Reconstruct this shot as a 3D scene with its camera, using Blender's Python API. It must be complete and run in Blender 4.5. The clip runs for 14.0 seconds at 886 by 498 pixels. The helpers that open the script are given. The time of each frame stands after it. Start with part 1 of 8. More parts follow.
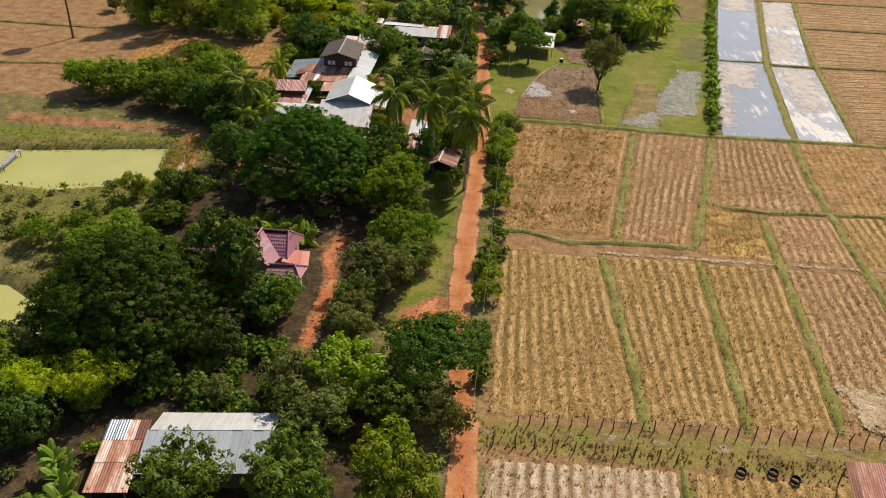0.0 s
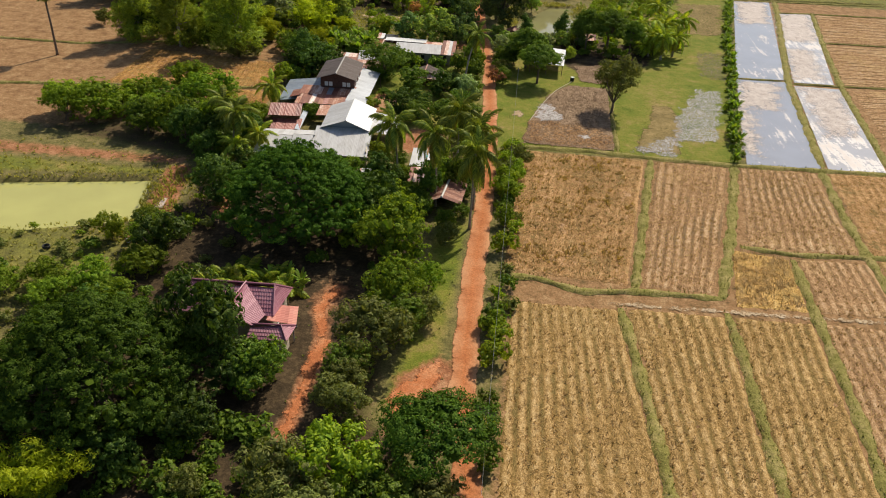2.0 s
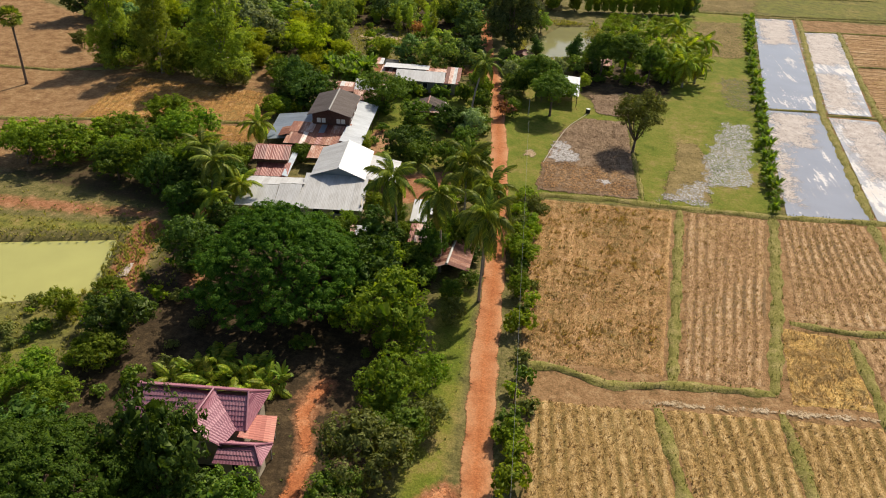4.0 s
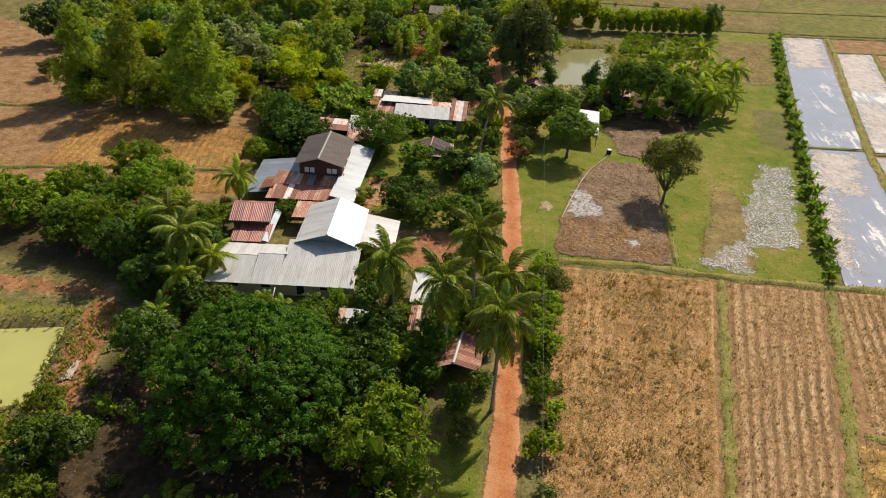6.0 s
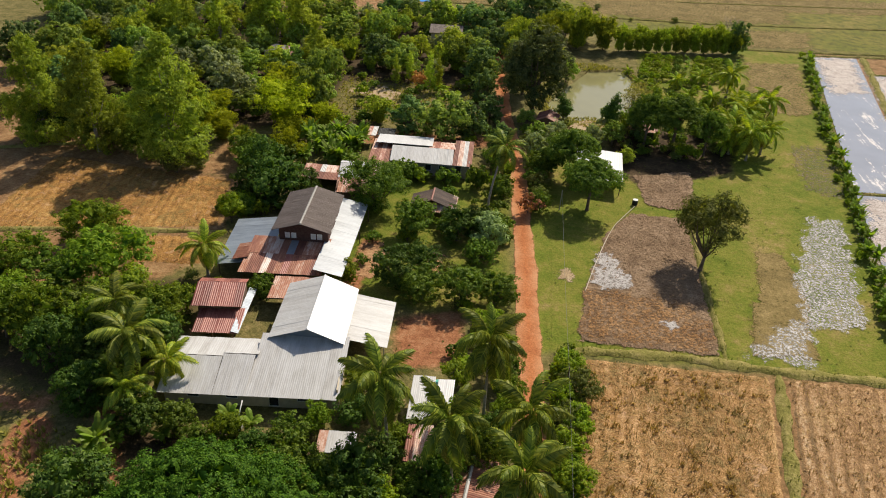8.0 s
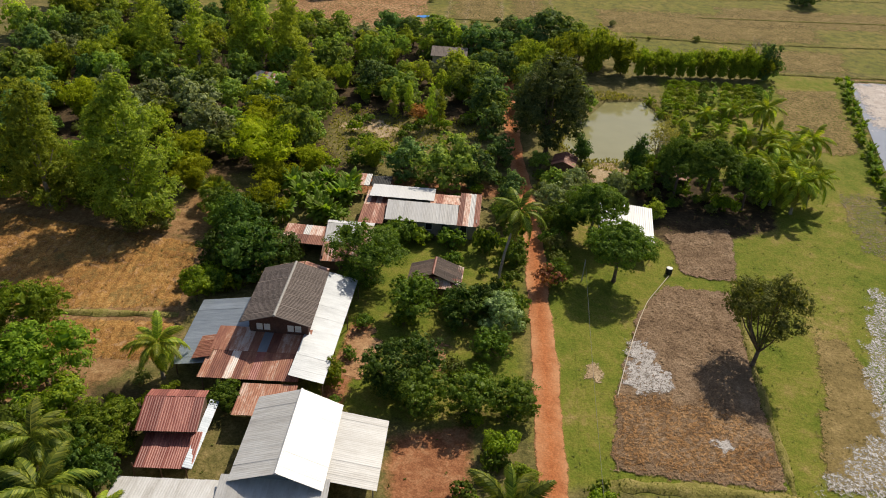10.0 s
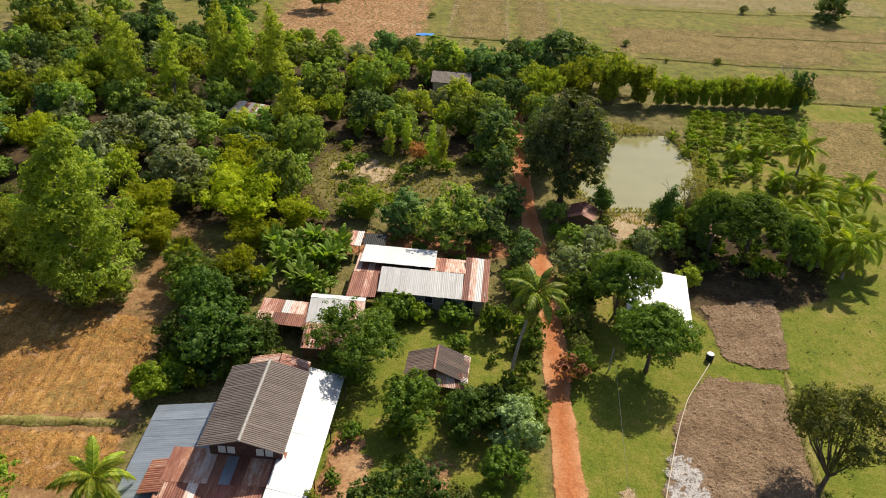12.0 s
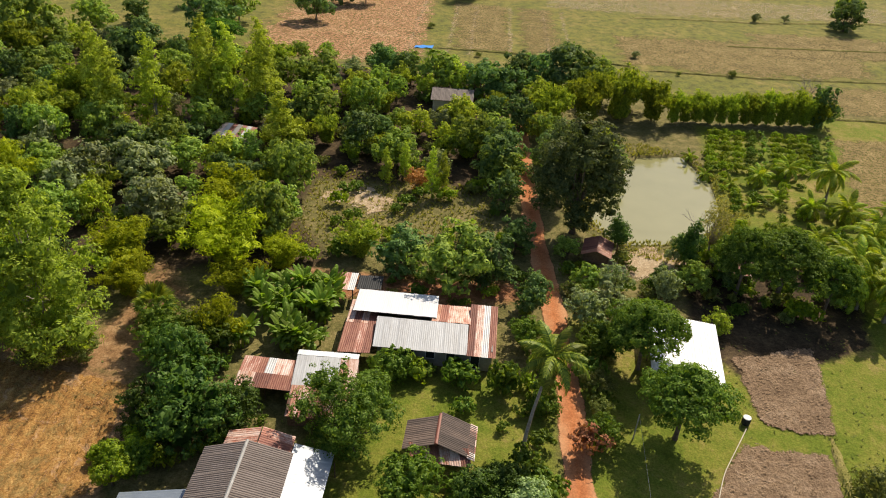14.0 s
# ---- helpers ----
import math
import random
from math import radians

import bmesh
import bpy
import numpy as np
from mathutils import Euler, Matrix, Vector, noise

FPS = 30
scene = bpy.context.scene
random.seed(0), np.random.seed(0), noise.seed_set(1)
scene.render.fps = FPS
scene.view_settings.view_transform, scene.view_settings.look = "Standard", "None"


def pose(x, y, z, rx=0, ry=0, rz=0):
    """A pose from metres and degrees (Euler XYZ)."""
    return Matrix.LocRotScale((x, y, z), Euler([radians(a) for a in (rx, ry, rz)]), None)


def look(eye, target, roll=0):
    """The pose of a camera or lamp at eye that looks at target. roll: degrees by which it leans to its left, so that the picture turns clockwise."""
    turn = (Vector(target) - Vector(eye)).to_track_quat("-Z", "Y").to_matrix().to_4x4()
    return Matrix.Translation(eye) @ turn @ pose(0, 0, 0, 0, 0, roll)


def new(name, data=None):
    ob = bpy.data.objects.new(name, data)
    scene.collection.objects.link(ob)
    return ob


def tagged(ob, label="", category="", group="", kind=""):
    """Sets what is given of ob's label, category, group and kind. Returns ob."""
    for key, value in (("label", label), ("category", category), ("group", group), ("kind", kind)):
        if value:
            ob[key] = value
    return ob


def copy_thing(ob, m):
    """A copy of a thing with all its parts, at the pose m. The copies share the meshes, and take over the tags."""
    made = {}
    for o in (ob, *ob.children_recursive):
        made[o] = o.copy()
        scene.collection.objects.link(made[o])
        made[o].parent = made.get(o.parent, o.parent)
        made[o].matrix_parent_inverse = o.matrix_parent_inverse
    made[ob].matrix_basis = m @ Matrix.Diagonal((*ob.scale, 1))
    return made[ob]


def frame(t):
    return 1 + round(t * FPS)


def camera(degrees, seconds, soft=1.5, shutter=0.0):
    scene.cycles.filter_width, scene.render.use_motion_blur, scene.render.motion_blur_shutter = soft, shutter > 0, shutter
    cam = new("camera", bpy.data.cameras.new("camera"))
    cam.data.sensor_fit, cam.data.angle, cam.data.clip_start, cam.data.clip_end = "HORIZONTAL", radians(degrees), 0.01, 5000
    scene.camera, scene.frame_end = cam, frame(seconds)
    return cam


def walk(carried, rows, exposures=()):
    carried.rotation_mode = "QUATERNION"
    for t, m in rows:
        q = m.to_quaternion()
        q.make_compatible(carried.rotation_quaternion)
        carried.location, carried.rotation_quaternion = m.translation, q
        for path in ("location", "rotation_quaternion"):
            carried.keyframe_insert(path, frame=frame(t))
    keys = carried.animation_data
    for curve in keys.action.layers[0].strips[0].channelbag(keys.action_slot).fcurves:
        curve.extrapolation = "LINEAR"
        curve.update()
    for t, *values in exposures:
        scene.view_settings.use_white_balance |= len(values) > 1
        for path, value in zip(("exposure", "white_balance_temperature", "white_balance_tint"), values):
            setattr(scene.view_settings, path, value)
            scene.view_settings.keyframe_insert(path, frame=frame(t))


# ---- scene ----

cam = camera(62.0, 14.0, soft=1.0)
PATH = [
    (0, (1.081, 1.156, 50.697), (0.92, 2.845, 49.639), 3.6),
    (0.5, (1.005, 3.036, 50.705), (0.84, 4.725, 49.647), 3.6),
    (1, (0.733, 5.478, 50.79), (0.565, 7.167, 49.732), 3.5),
    (1.5, (0.311, 8.379, 50.928), (0.141, 10.068, 49.871), 3.6),
    (2, (-0.221, 11.651, 51.099), (-0.393, 13.341, 50.042), 3.6),
    (2.5, (-0.831, 15.22, 51.286), (-1.004, 16.91, 50.23), 3.6),
    (3, (-1.493, 19.025, 51.477), (-1.666, 20.715, 50.422), 3.6),
    (3.5, (-2.184, 23.016, 51.663), (-2.359, 24.707, 50.608), 3.7),
    (4, (-2.892, 27.155, 51.838), (-3.067, 28.845, 50.783), 3.7),
    (4.5, (-3.604, 31.409, 51.997), (-3.78, 33.099, 50.943), 3.7),
    (5, (-4.314, 35.756, 52.14), (-4.492, 37.447, 51.085), 3.6),
    (5.5, (-5.02, 40.18, 52.266), (-5.199, 41.869, 51.211), 3.6),
    (6, (-5.721, 44.665, 52.377), (-5.902, 46.355, 51.322), 3.6),
    (6.5, (-6.42, 49.204, 52.475), (-6.602, 50.893, 51.419), 3.5),
    (7, (-7.12, 53.787, 52.564), (-7.303, 55.475, 51.507), 3.5),
    (7.5, (-7.825, 58.406, 52.646), (-8.009, 60.094, 51.588), 3.5),
    (8, (-8.54, 63.052, 52.725), (-8.725, 64.739, 51.666), 3.4),
    (8.5, (-9.269, 67.713, 52.803), (-9.455, 69.398, 51.743), 3.4),
    (9, (-10.015, 72.369, 52.882), (-10.2, 74.054, 51.821), 3.5),
    (9.5, (-10.777, 77.0, 52.961), (-10.962, 78.684, 51.899), 3.5),
    (10, (-11.553, 81.573, 53.039), (-11.738, 83.257, 51.975), 3.6),
    (10.5, (-12.337, 86.048, 53.111), (-12.52, 87.732, 52.047), 3.7),
    (11, (-13.118, 90.375, 53.172), (-13.299, 92.058, 52.108), 3.8),
    (11.5, (-13.878, 94.488, 53.212), (-14.058, 96.172, 52.147), 3.9),
    (12, (-14.596, 98.312, 53.217), (-14.774, 99.995, 52.152), 4.0),
    (12.5, (-15.241, 101.751, 53.172), (-15.418, 103.434, 52.108), 4.0),
    (13, (-15.775, 104.693, 53.056), (-15.951, 106.378, 51.992), 4.0),
    (13.5, (-16.151, 107.01, 52.842), (-16.327, 108.695, 51.78), 4.0),
    (14, (-16.31, 108.547, 52.502), (-16.488, 110.234, 51.442), 3.8),
]
EXPOSURE = [(0.0, 0.0), (6.0, 0.03), (8.0, 0.0), (10.5, -0.17), (11.0, 0.05), (11.5, 0.18), (12.5, 0.22), (13.5, 0.22), (14.0, 0.22)]
walk(cam, [(t, look(eye, target, roll)) for t, eye, target, roll in PATH], EXPOSURE)

# ---- light: clear sky, sun ahead and to the right ----
SUN_AZ, SUN_EL = 24.0, 44.0
sun_way = Vector((math.sin(radians(SUN_AZ)) * math.cos(radians(SUN_EL)),
                  math.cos(radians(SUN_AZ)) * math.cos(radians(SUN_EL)), math.sin(radians(SUN_EL))))
world = bpy.data.worlds.new("sky")
scene.world = world
world.use_nodes = True
wn = world.node_tree.nodes
sky = wn.new("ShaderNodeTexSky")
sky.sky_type, sky.sun_disc = "NISHITA", False
sky.sun_elevation, sky.sun_rotation = radians(SUN_EL), radians(SUN_AZ)
sky.dust_density, sky.ozone_density = 2.0, 1.0
world.node_tree.links.new(sky.outputs[0], wn["Background"].inputs[0])
wn["Background"].inputs[1].default_value = 0.1
sun = new("sun", bpy.data.lights.new("sun", "SUN"))
sun.data.energy, sun.data.angle, sun.data.color = 5.0, radians(0.6), (1.0, 0.90, 0.74)
sun.matrix_world = look(sun_way * 300, (0, 0, 0))


# ---- materials ----
def nodes_of(name):
    m = bpy.data.materials.new(name)
    m.use_nodes = True
    nt = m.node_tree
    nt.nodes.clear()
    out = nt.nodes.new("ShaderNodeOutputMaterial")
    return m, nt, out


def link(nt, a, b):
    nt.links.new(a, b)


def noise_node(nt, vec, scale, detail=4.0, rough=0.6):
    n = nt.nodes.new("ShaderNodeTexNoise")
    n.inputs["Scale"].default_value, n.inputs["Detail"].default_value, n.inputs["Roughness"].default_value = scale, detail, rough
    link(nt, vec, n.inputs["Vector"])
    return n.outputs["Fac"]


def ramp_node(nt, fac, stops):
    r = nt.nodes.new("ShaderNodeValToRGB")
    el = r.color_ramp.elements
    while len(el) < len(stops):
        el.new(0.5)
    for e, (p, c) in zip(el, stops):
        e.position, e.color = p, (*c, 1)
    link(nt, fac, r.inputs["Fac"])
    return r.outputs["Color"]


def maths(nt, op, a, b=0.0, c=None, clamp=False):
    n = nt.nodes.new("ShaderNodeMath")
    n.operation, n.use_clamp = op, clamp
    for i, v in enumerate((a, b) if c is None else (a, b, c)):
        if isinstance(v, (int, float)):
            n.inputs[i].default_value = v
        else:
            link(nt, v, n.inputs[i])
    return n.outputs[0]


def mixed(nt, fac, a, b, blend="MIX"):
    n = nt.nodes.new("ShaderNodeMix")
    n.data_type, n.blend_type = "RGBA", blend
    for i, v in ((0, fac), (6, a), (7, b)):
        if isinstance(v, (int, float)):
            n.inputs[i].default_value = v
        elif isinstance(v, tuple):
            n.inputs[i].default_value = (*v, 1)
        else:
            link(nt, v, n.inputs[i])
    return n.outputs[2]


def varied(nt, col, amount, hue=0.0):
    """Shift value and hue by the object's own random number."""
    info = nt.nodes.new("ShaderNodeObjectInfo")
    h = nt.nodes.new("ShaderNodeHueSaturation")
    link(nt, maths(nt, "MULTIPLY_ADD", info.outputs["Random"], 2 * amount, 1 - amount), h.inputs["Value"])
    if hue:
        link(nt, maths(nt, "MULTIPLY_ADD", info.outputs["Random"], 2 * hue, 0.5 - hue), h.inputs["Hue"])
    link(nt, col, h.inputs["Color"])
    return h.outputs["Color"]


def finish(nt, out, col, rough=0.85, metal=0.0, height=None, strength=0.4, dist=0.05, spec=0.3):
    b = nt.nodes.new("ShaderNodeBsdfPrincipled")
    for key, v in (("Base Color", col), ("Roughness", rough), ("Metallic", metal), ("Specular IOR Level", spec)):
        if isinstance(v, (int, float)):
            b.inputs[key].default_value = v
        elif isinstance(v, tuple):
            b.inputs[key].default_value = (*v, 1)
        else:
            link(nt, v, b.inputs[key])
    if height is not None:
        bump = nt.nodes.new("ShaderNodeBump")
        bump.inputs["Strength"].default_value, bump.inputs["Distance"].default_value = strength, dist
        link(nt, height, bump.inputs["Height"])
        link(nt, bump.outputs[0], b.inputs["Normal"])
    link(nt, b.outputs[0], out.inputs[0])
    return b


def place_of(nt, world_space=True):
    if world_space:
        return nt.nodes.new("ShaderNodeNewGeometry").outputs["Position"]
    return nt.nodes.new("ShaderNodeTexCoord").outputs["Object"]


def earth(name, stops, scale, fine, strength=0.5, dist=0.06, rough=0.95, world_space=True, fade=False, pale=None):
    """Loose ground: broad patches, fine grain and a bumpy surface."""
    m, nt, out = nodes_of(name)
    vec = place_of(nt, world_space)
    a = noise_node(nt, vec, scale, 6, 0.65)
    f = noise_node(nt, vec, fine, 5, 0.7)
    g = noise_node(nt, vec, fine * 2.3, 4, 0.75)
    fac = maths(nt, "ADD", maths(nt, "MULTIPLY", a, 0.62), maths(nt, "MULTIPLY", f, 0.38))
    col = ramp_node(nt, fac, stops)
    col = mixed(nt, 0.6, col, ramp_node(nt, g, [(0.36, (0.32, 0.29, 0.27)), (0.62, (1.0, 1.0, 1.0))]), "MULTIPLY")
    if pale:
        # dusty wheel tracks and verges
        at = nt.nodes.new("ShaderNodeAttribute")
        at.attribute_name = "pale"
        k = maths(nt, "MULTIPLY", at.outputs["Fac"], maths(nt, "MULTIPLY_ADD", a, 3.0, -0.75, clamp=True), clamp=True)
        col = mixed(nt, k, col, mixed(nt, g, tuple(c * 0.7 for c in pale), pale))
    finish(nt, out, col, rough, 0.0, maths(nt, "ADD", f, maths(nt, "MULTIPLY", g, 0.5)), strength, dist, 0.15)
    if fade:
        # ragged rim: the cover thins out where its edge attribute falls to nought
        at = nt.nodes.new("ShaderNodeAttribute")
        at.attribute_name = "fade"
        v = maths(nt, "ADD", at.outputs["Fac"], maths(nt, "MULTIPLY", maths(nt, "SUBTRACT", maths(nt, "ADD", maths(nt, "MULTIPLY", f, 0.6), maths(nt, "MULTIPLY", g, 0.4)), 0.5), 2.2))
        if pale:
            v = maths(nt, "ADD", at.outputs["Fac"], maths(nt, "ADD", maths(nt, "MULTIPLY_ADD", a, 1.3, -0.65), maths(nt, "MULTIPLY_ADD", f, 0.5, -0.25)))
        v = maths(nt, "MULTIPLY_ADD", v, 4.0, -1.5, clamp=True)
        clear, mx = nt.nodes.new("ShaderNodeBsdfTransparent"), nt.nodes.new("ShaderNodeMixShader")
        b = [n for n in nt.nodes if n.type == "BSDF_PRINCIPLED"][0]
        link(nt, v, mx.inputs[0]), link(nt, clear.outputs[0], mx.inputs[1]), link(nt, b.outputs[0], mx.inputs[2])
        link(nt, mx.outputs[0], out.inputs[0])
    return m


def leaf_mat(name, a, b, trans=0.48, gloss=0.012, vary=0.28):
    m, nt, out = nodes_of(name)
    geo = nt.nodes.new("ShaderNodeNewGeometry")
    col = mixed(nt, geo.outputs["Random Per Island"], a, b)
    col = varied(nt, col, vary, 0.012)
    d, t, g = (nt.nodes.new("ShaderNodeBsdf" + k) for k in ("Diffuse", "Translucent", "Glossy"))
    link(nt, col, d.inputs["Color"])
    link(nt, mixed(nt, 1.0, col, (1.2, 1.17, 0.45), "MULTIPLY"), t.inputs["Color"])
    g.inputs["Roughness"].default_value = 0.5
    g.inputs["Color"].default_value = (1.0, 0.98, 0.86, 1)
    s1, s2 = nt.nodes.new("ShaderNodeMixShader"), nt.nodes.new("ShaderNodeMixShader")
    s1.inputs[0].default_value, s2.inputs[0].default_value = trans, gloss
    link(nt, d.outputs[0], s1.inputs[1]), link(nt, t.outputs[0], s1.inputs[2])
    link(nt, s1.outputs[0], s2.inputs[1]), link(nt, g.outputs[0], s2.inputs[2])
    link(nt, s2.outputs[0], out.inputs[0])
    return m


def sheet_metal(name, stops, rough=0.45, metal=0.0, vary=0.12, streak=1.0, spec=0.5, own=0.25):
    """Corrugated sheet: streaks and stains that run down the slope, each sheet a little different."""
    m, nt, out = nodes_of(name)
    tc = nt.nodes.new("ShaderNodeTexCoord")
    info = nt.nodes.new("ShaderNodeObjectInfo")
    mp = nt.nodes.new("ShaderNodeMapping")
    mp.inputs["Scale"].default_value = (2.2, 0.5, 1.0)
    add = nt.nodes.new("ShaderNodeVectorMath")
    add.operation = "ADD"
    comb = nt.nodes.new("ShaderNodeCombineXYZ")
    for i in range(3):
        link(nt, maths(nt, "MULTIPLY", info.outputs["Random"], 61.0 + 17 * i), comb.inputs[i])
    link(nt, tc.outputs["UV"], add.inputs[0]), link(nt, comb.outputs[0], add.inputs[1])
    link(nt, add.outputs[0], mp.inputs["Vector"])
    a = noise_node(nt, mp.outputs[0], streak, 6, 0.7)
    f = noise_node(nt, add.outputs[0], 7.0, 4, 0.7)
    fac = maths(nt, "ADD", maths(nt, "MULTIPLY", a, 0.55), maths(nt, "MULTIPLY", f, 0.2))
    fac = maths(nt, "ADD", fac, maths(nt, "MULTIPLY_ADD", info.outputs["Random"], own, 0.125 - own / 2))
    col = varied(nt, ramp_node(nt, fac, stops), vary)
    finish(nt, out, col, rough, metal, f, 0.15, 0.02, spec)
    return m


def plaster(name, a, b, scale=1.5, rough=0.85, vary=0.05, strength=0.2):
    m, nt, out = nodes_of(name)
    vec = place_of(nt)
    n1, n2 = noise_node(nt, vec, scale, 5, 0.65), noise_node(nt, vec, scale * 9, 4, 0.7)
    col = ramp_node(nt, maths(nt, "ADD", maths(nt, "MULTIPLY", n1, 0.7), maths(nt, "MULTIPLY", n2, 0.3)), [(0.35, a), (0.68, b)])
    finish(nt, out, varied(nt, col, vary), rough, 0.0, n2, strength, 0.02, 0.3)
    return m


M = {}
M["road"] = earth("red_laterite", [(0.32, (0.34, 0.105, 0.04)), (0.5, (0.53, 0.19, 0.075)), (0.68, (0.68, 0.34, 0.17))], 0.35, 2.6, 0.5, 0.05, fade=True)
M["road_worn"] = earth("worn_red_laterite", [(0.32, (0.36, 0.115, 0.042)), (0.5, (0.53, 0.19, 0.07)), (0.68, (0.62, 0.275, 0.125))], 0.3, 2.2, 0.5, 0.05, fade=True, pale=(0.63, 0.36, 0.19))
M["straw"] = earth("straw_stubble", [(0.32, (0.17, 0.095, 0.05)), (0.5, (0.40, 0.25, 0.12)), (0.68, (0.60, 0.42, 0.21))], 0.22, 1.9, 0.9, 0.15)
M["straw_brown"] = earth("trampled_straw", [(0.32, (0.13, 0.10, 0.035)), (0.5, (0.27, 0.20, 0.075)), (0.7, (0.42, 0.31, 0.135))], 0.25, 1.6, 0.9, 0.15, fade=True)
M["straw_pale"] = earth("pale_dry_straw", [(0.3, (0.30, 0.2, 0.11)), (0.5, (0.5, 0.37, 0.22)), (0.7, (0.68, 0.56, 0.4))], 0.25, 2.0, 0.9, 0.15, fade=True)
M["bund"] = earth("bund_grass", [(0.3, (0.13, 0.125, 0.028)), (0.47, (0.26, 0.235, 0.06)), (0.64, (0.43, 0.345, 0.135))], 0.4, 2.5, 0.9, 0.15)
M["mud"] = earth("grey_tilled_soil", [(0.3, (0.145, 0.11, 0.08)), (0.5, (0.26, 0.205, 0.155)), (0.7, (0.39, 0.32, 0.25))], 0.3, 2.2, 1.0, 0.2, fade=True)
M["mud_brown"] = earth("brown_tilled_soil", [(0.3, (0.15, 0.098, 0.06)), (0.5, (0.30, 0.2, 0.12)), (0.7, (0.47, 0.34, 0.225))], 0.3, 2.0, 1.0, 0.3, fade=True)
M["mud_orange"] = earth("dry_orange_soil", [(0.3, (0.19, 0.095, 0.04)), (0.5, (0.38, 0.21, 0.09)), (0.7, (0.55, 0.35, 0.18))], 0.3, 2.0, 1.0, 0.3, fade=True)
M["clod"] = earth("soil_clods", [(0.3, (0.17, 0.11, 0.065)), (0.5, (0.31, 0.205, 0.12)), (0.7, (0.47, 0.34, 0.21))], 0.3, 2.0, 0.6, 0.1)
# wet mud whose pale stops include the sun's glint as colour
M["wet_mud_glint"] = earth("wet_grey_mud_with_glint", [(0.34, (0.19, 0.18, 0.15)), (0.52, (0.36, 0.345, 0.325)), (0.68, (0.58, 0.555, 0.54))], 0.6, 2.8, 0.4, 0.04, 0.45, fade=True)
M["trail"] = earth("worn_trail", [(0.35, (0.29, 0.2, 0.11)), (0.6, (0.50, 0.38, 0.25))], 0.5, 2.5, 0.2, 0.03, pale=(0.5, 0.38, 0.25), fade=True)
M["paddy_silt"] = earth("pale_paddy_silt", [(0.33, (0.34, 0.28, 0.245)), (0.5, (0.54, 0.465, 0.42)), (0.68, (0.72, 0.66, 0.62))], 0.5, 2.4, 0.5, 0.05, 0.7, fade=True)
M["road_far"] = earth("reddish_fallow_soil", [(0.32, (0.28, 0.14, 0.07)), (0.5, (0.46, 0.26, 0.13)), (0.68, (0.6, 0.4, 0.22))], 0.2, 1.2, 0.6, 0.1, fade=True)
M["white_patch"] = earth("white_lime_patch", [(0.35, (0.36, 0.33, 0.3)), (0.6, (0.62, 0.58, 0.55))], 0.8, 3.0, 0.6, 0.06, fade=True)

M["leaf_dark"] = leaf_mat("dark_leaves", (0.036, 0.082, 0.014), (0.12, 0.185, 0.027), 0.32, 0.01)
M["leaf_mid"] = leaf_mat("green_leaves", (0.062, 0.122, 0.014), (0.2, 0.27, 0.03), 0.38, 0.01)
M["leaf_light"] = leaf_mat("light_green_leaves", (0.13, 0.22, 0.016), (0.35, 0.42, 0.022), 0.44, 0.01)
M["leaf_shade"] = leaf_mat("shade_tree_leaves", (0.055, 0.115, 0.014), (0.21, 0.3, 0.04), 0.4, 0.01)
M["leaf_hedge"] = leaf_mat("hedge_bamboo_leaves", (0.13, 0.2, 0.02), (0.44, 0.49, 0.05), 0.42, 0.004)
M["leaf_bamboo"] = leaf_mat("bamboo_leaves", (0.22, 0.29, 0.012), (0.5, 0.53, 0.03), 0.48, 0.004)
M["leaf_euc"] = leaf_mat("eucalyptus_leaves", (0.16, 0.225, 0.03), (0.42, 0.48, 0.06), 0.48, 0.006)
M["leaf_olive"] = leaf_mat("olive_leaves", (0.10, 0.13, 0.03), (0.25, 0.265, 0.07), 0.38, 0.008)
M["leaf_feather"] = leaf_mat("feathery_leaves", (0.085, 0.16, 0.014), (0.28, 0.36, 0.034), 0.42, 0.005)
M["leaf_rain"] = leaf_mat("feathery_rain_tree_leaves", (0.025, 0.074, 0.009), (0.122, 0.21, 0.021), 0.3, 0.005)
M["leaf_palm"] = leaf_mat("palm_leaflets", (0.07, 0.125, 0.014), (0.36, 0.39, 0.05), 0.42, 0.016)
M["leaf_young_palm"] = leaf_mat("young_palm_leaflets", (0.15, 0.26, 0.02), (0.58, 0.6, 0.07), 0.5, 0.016)
M["leaf_banana"] = leaf_mat("banana_leaves", (0.095, 0.19, 0.016), (0.27, 0.37, 0.04), 0.48, 0.015)
M["leaf_silver"] = leaf_mat("silvery_green_leaves", (0.15, 0.21, 0.07), (0.36, 0.44, 0.16), 0.36, 0.016)
M["leaf_dry"] = leaf_mat("dry_grass_blades", (0.33, 0.23, 0.085), (0.63, 0.46, 0.21), 0.45, 0.01)
M["leaf_straw"] = leaf_mat("flattened_straw", (0.3, 0.205, 0.08), (0.6, 0.43, 0.2), 0.45, 0.01)
M["leaf_grass"] = leaf_mat("green_grass_blades", (0.085, 0.115, 0.02), (0.23, 0.23, 0.06), 0.3, 0.01)
# woodland leaf tones, lightened and greyed so distance haze sits in the colour
M["leaf_wood"] = leaf_mat("hazed_woodland_leaves", (0.14, 0.23, 0.04), (0.42, 0.51, 0.1), 0.42, 0.004)
M["leaf_wood_light"] = leaf_mat("hazed_light_woodland_leaves", (0.25, 0.33, 0.035), (0.58, 0.64, 0.09), 0.48, 0.004)
M["leaf_wood_dark"] = leaf_mat("hazed_dark_woodland_leaves", (0.075, 0.14, 0.045), (0.23, 0.33, 0.095), 0.38, 0.006)
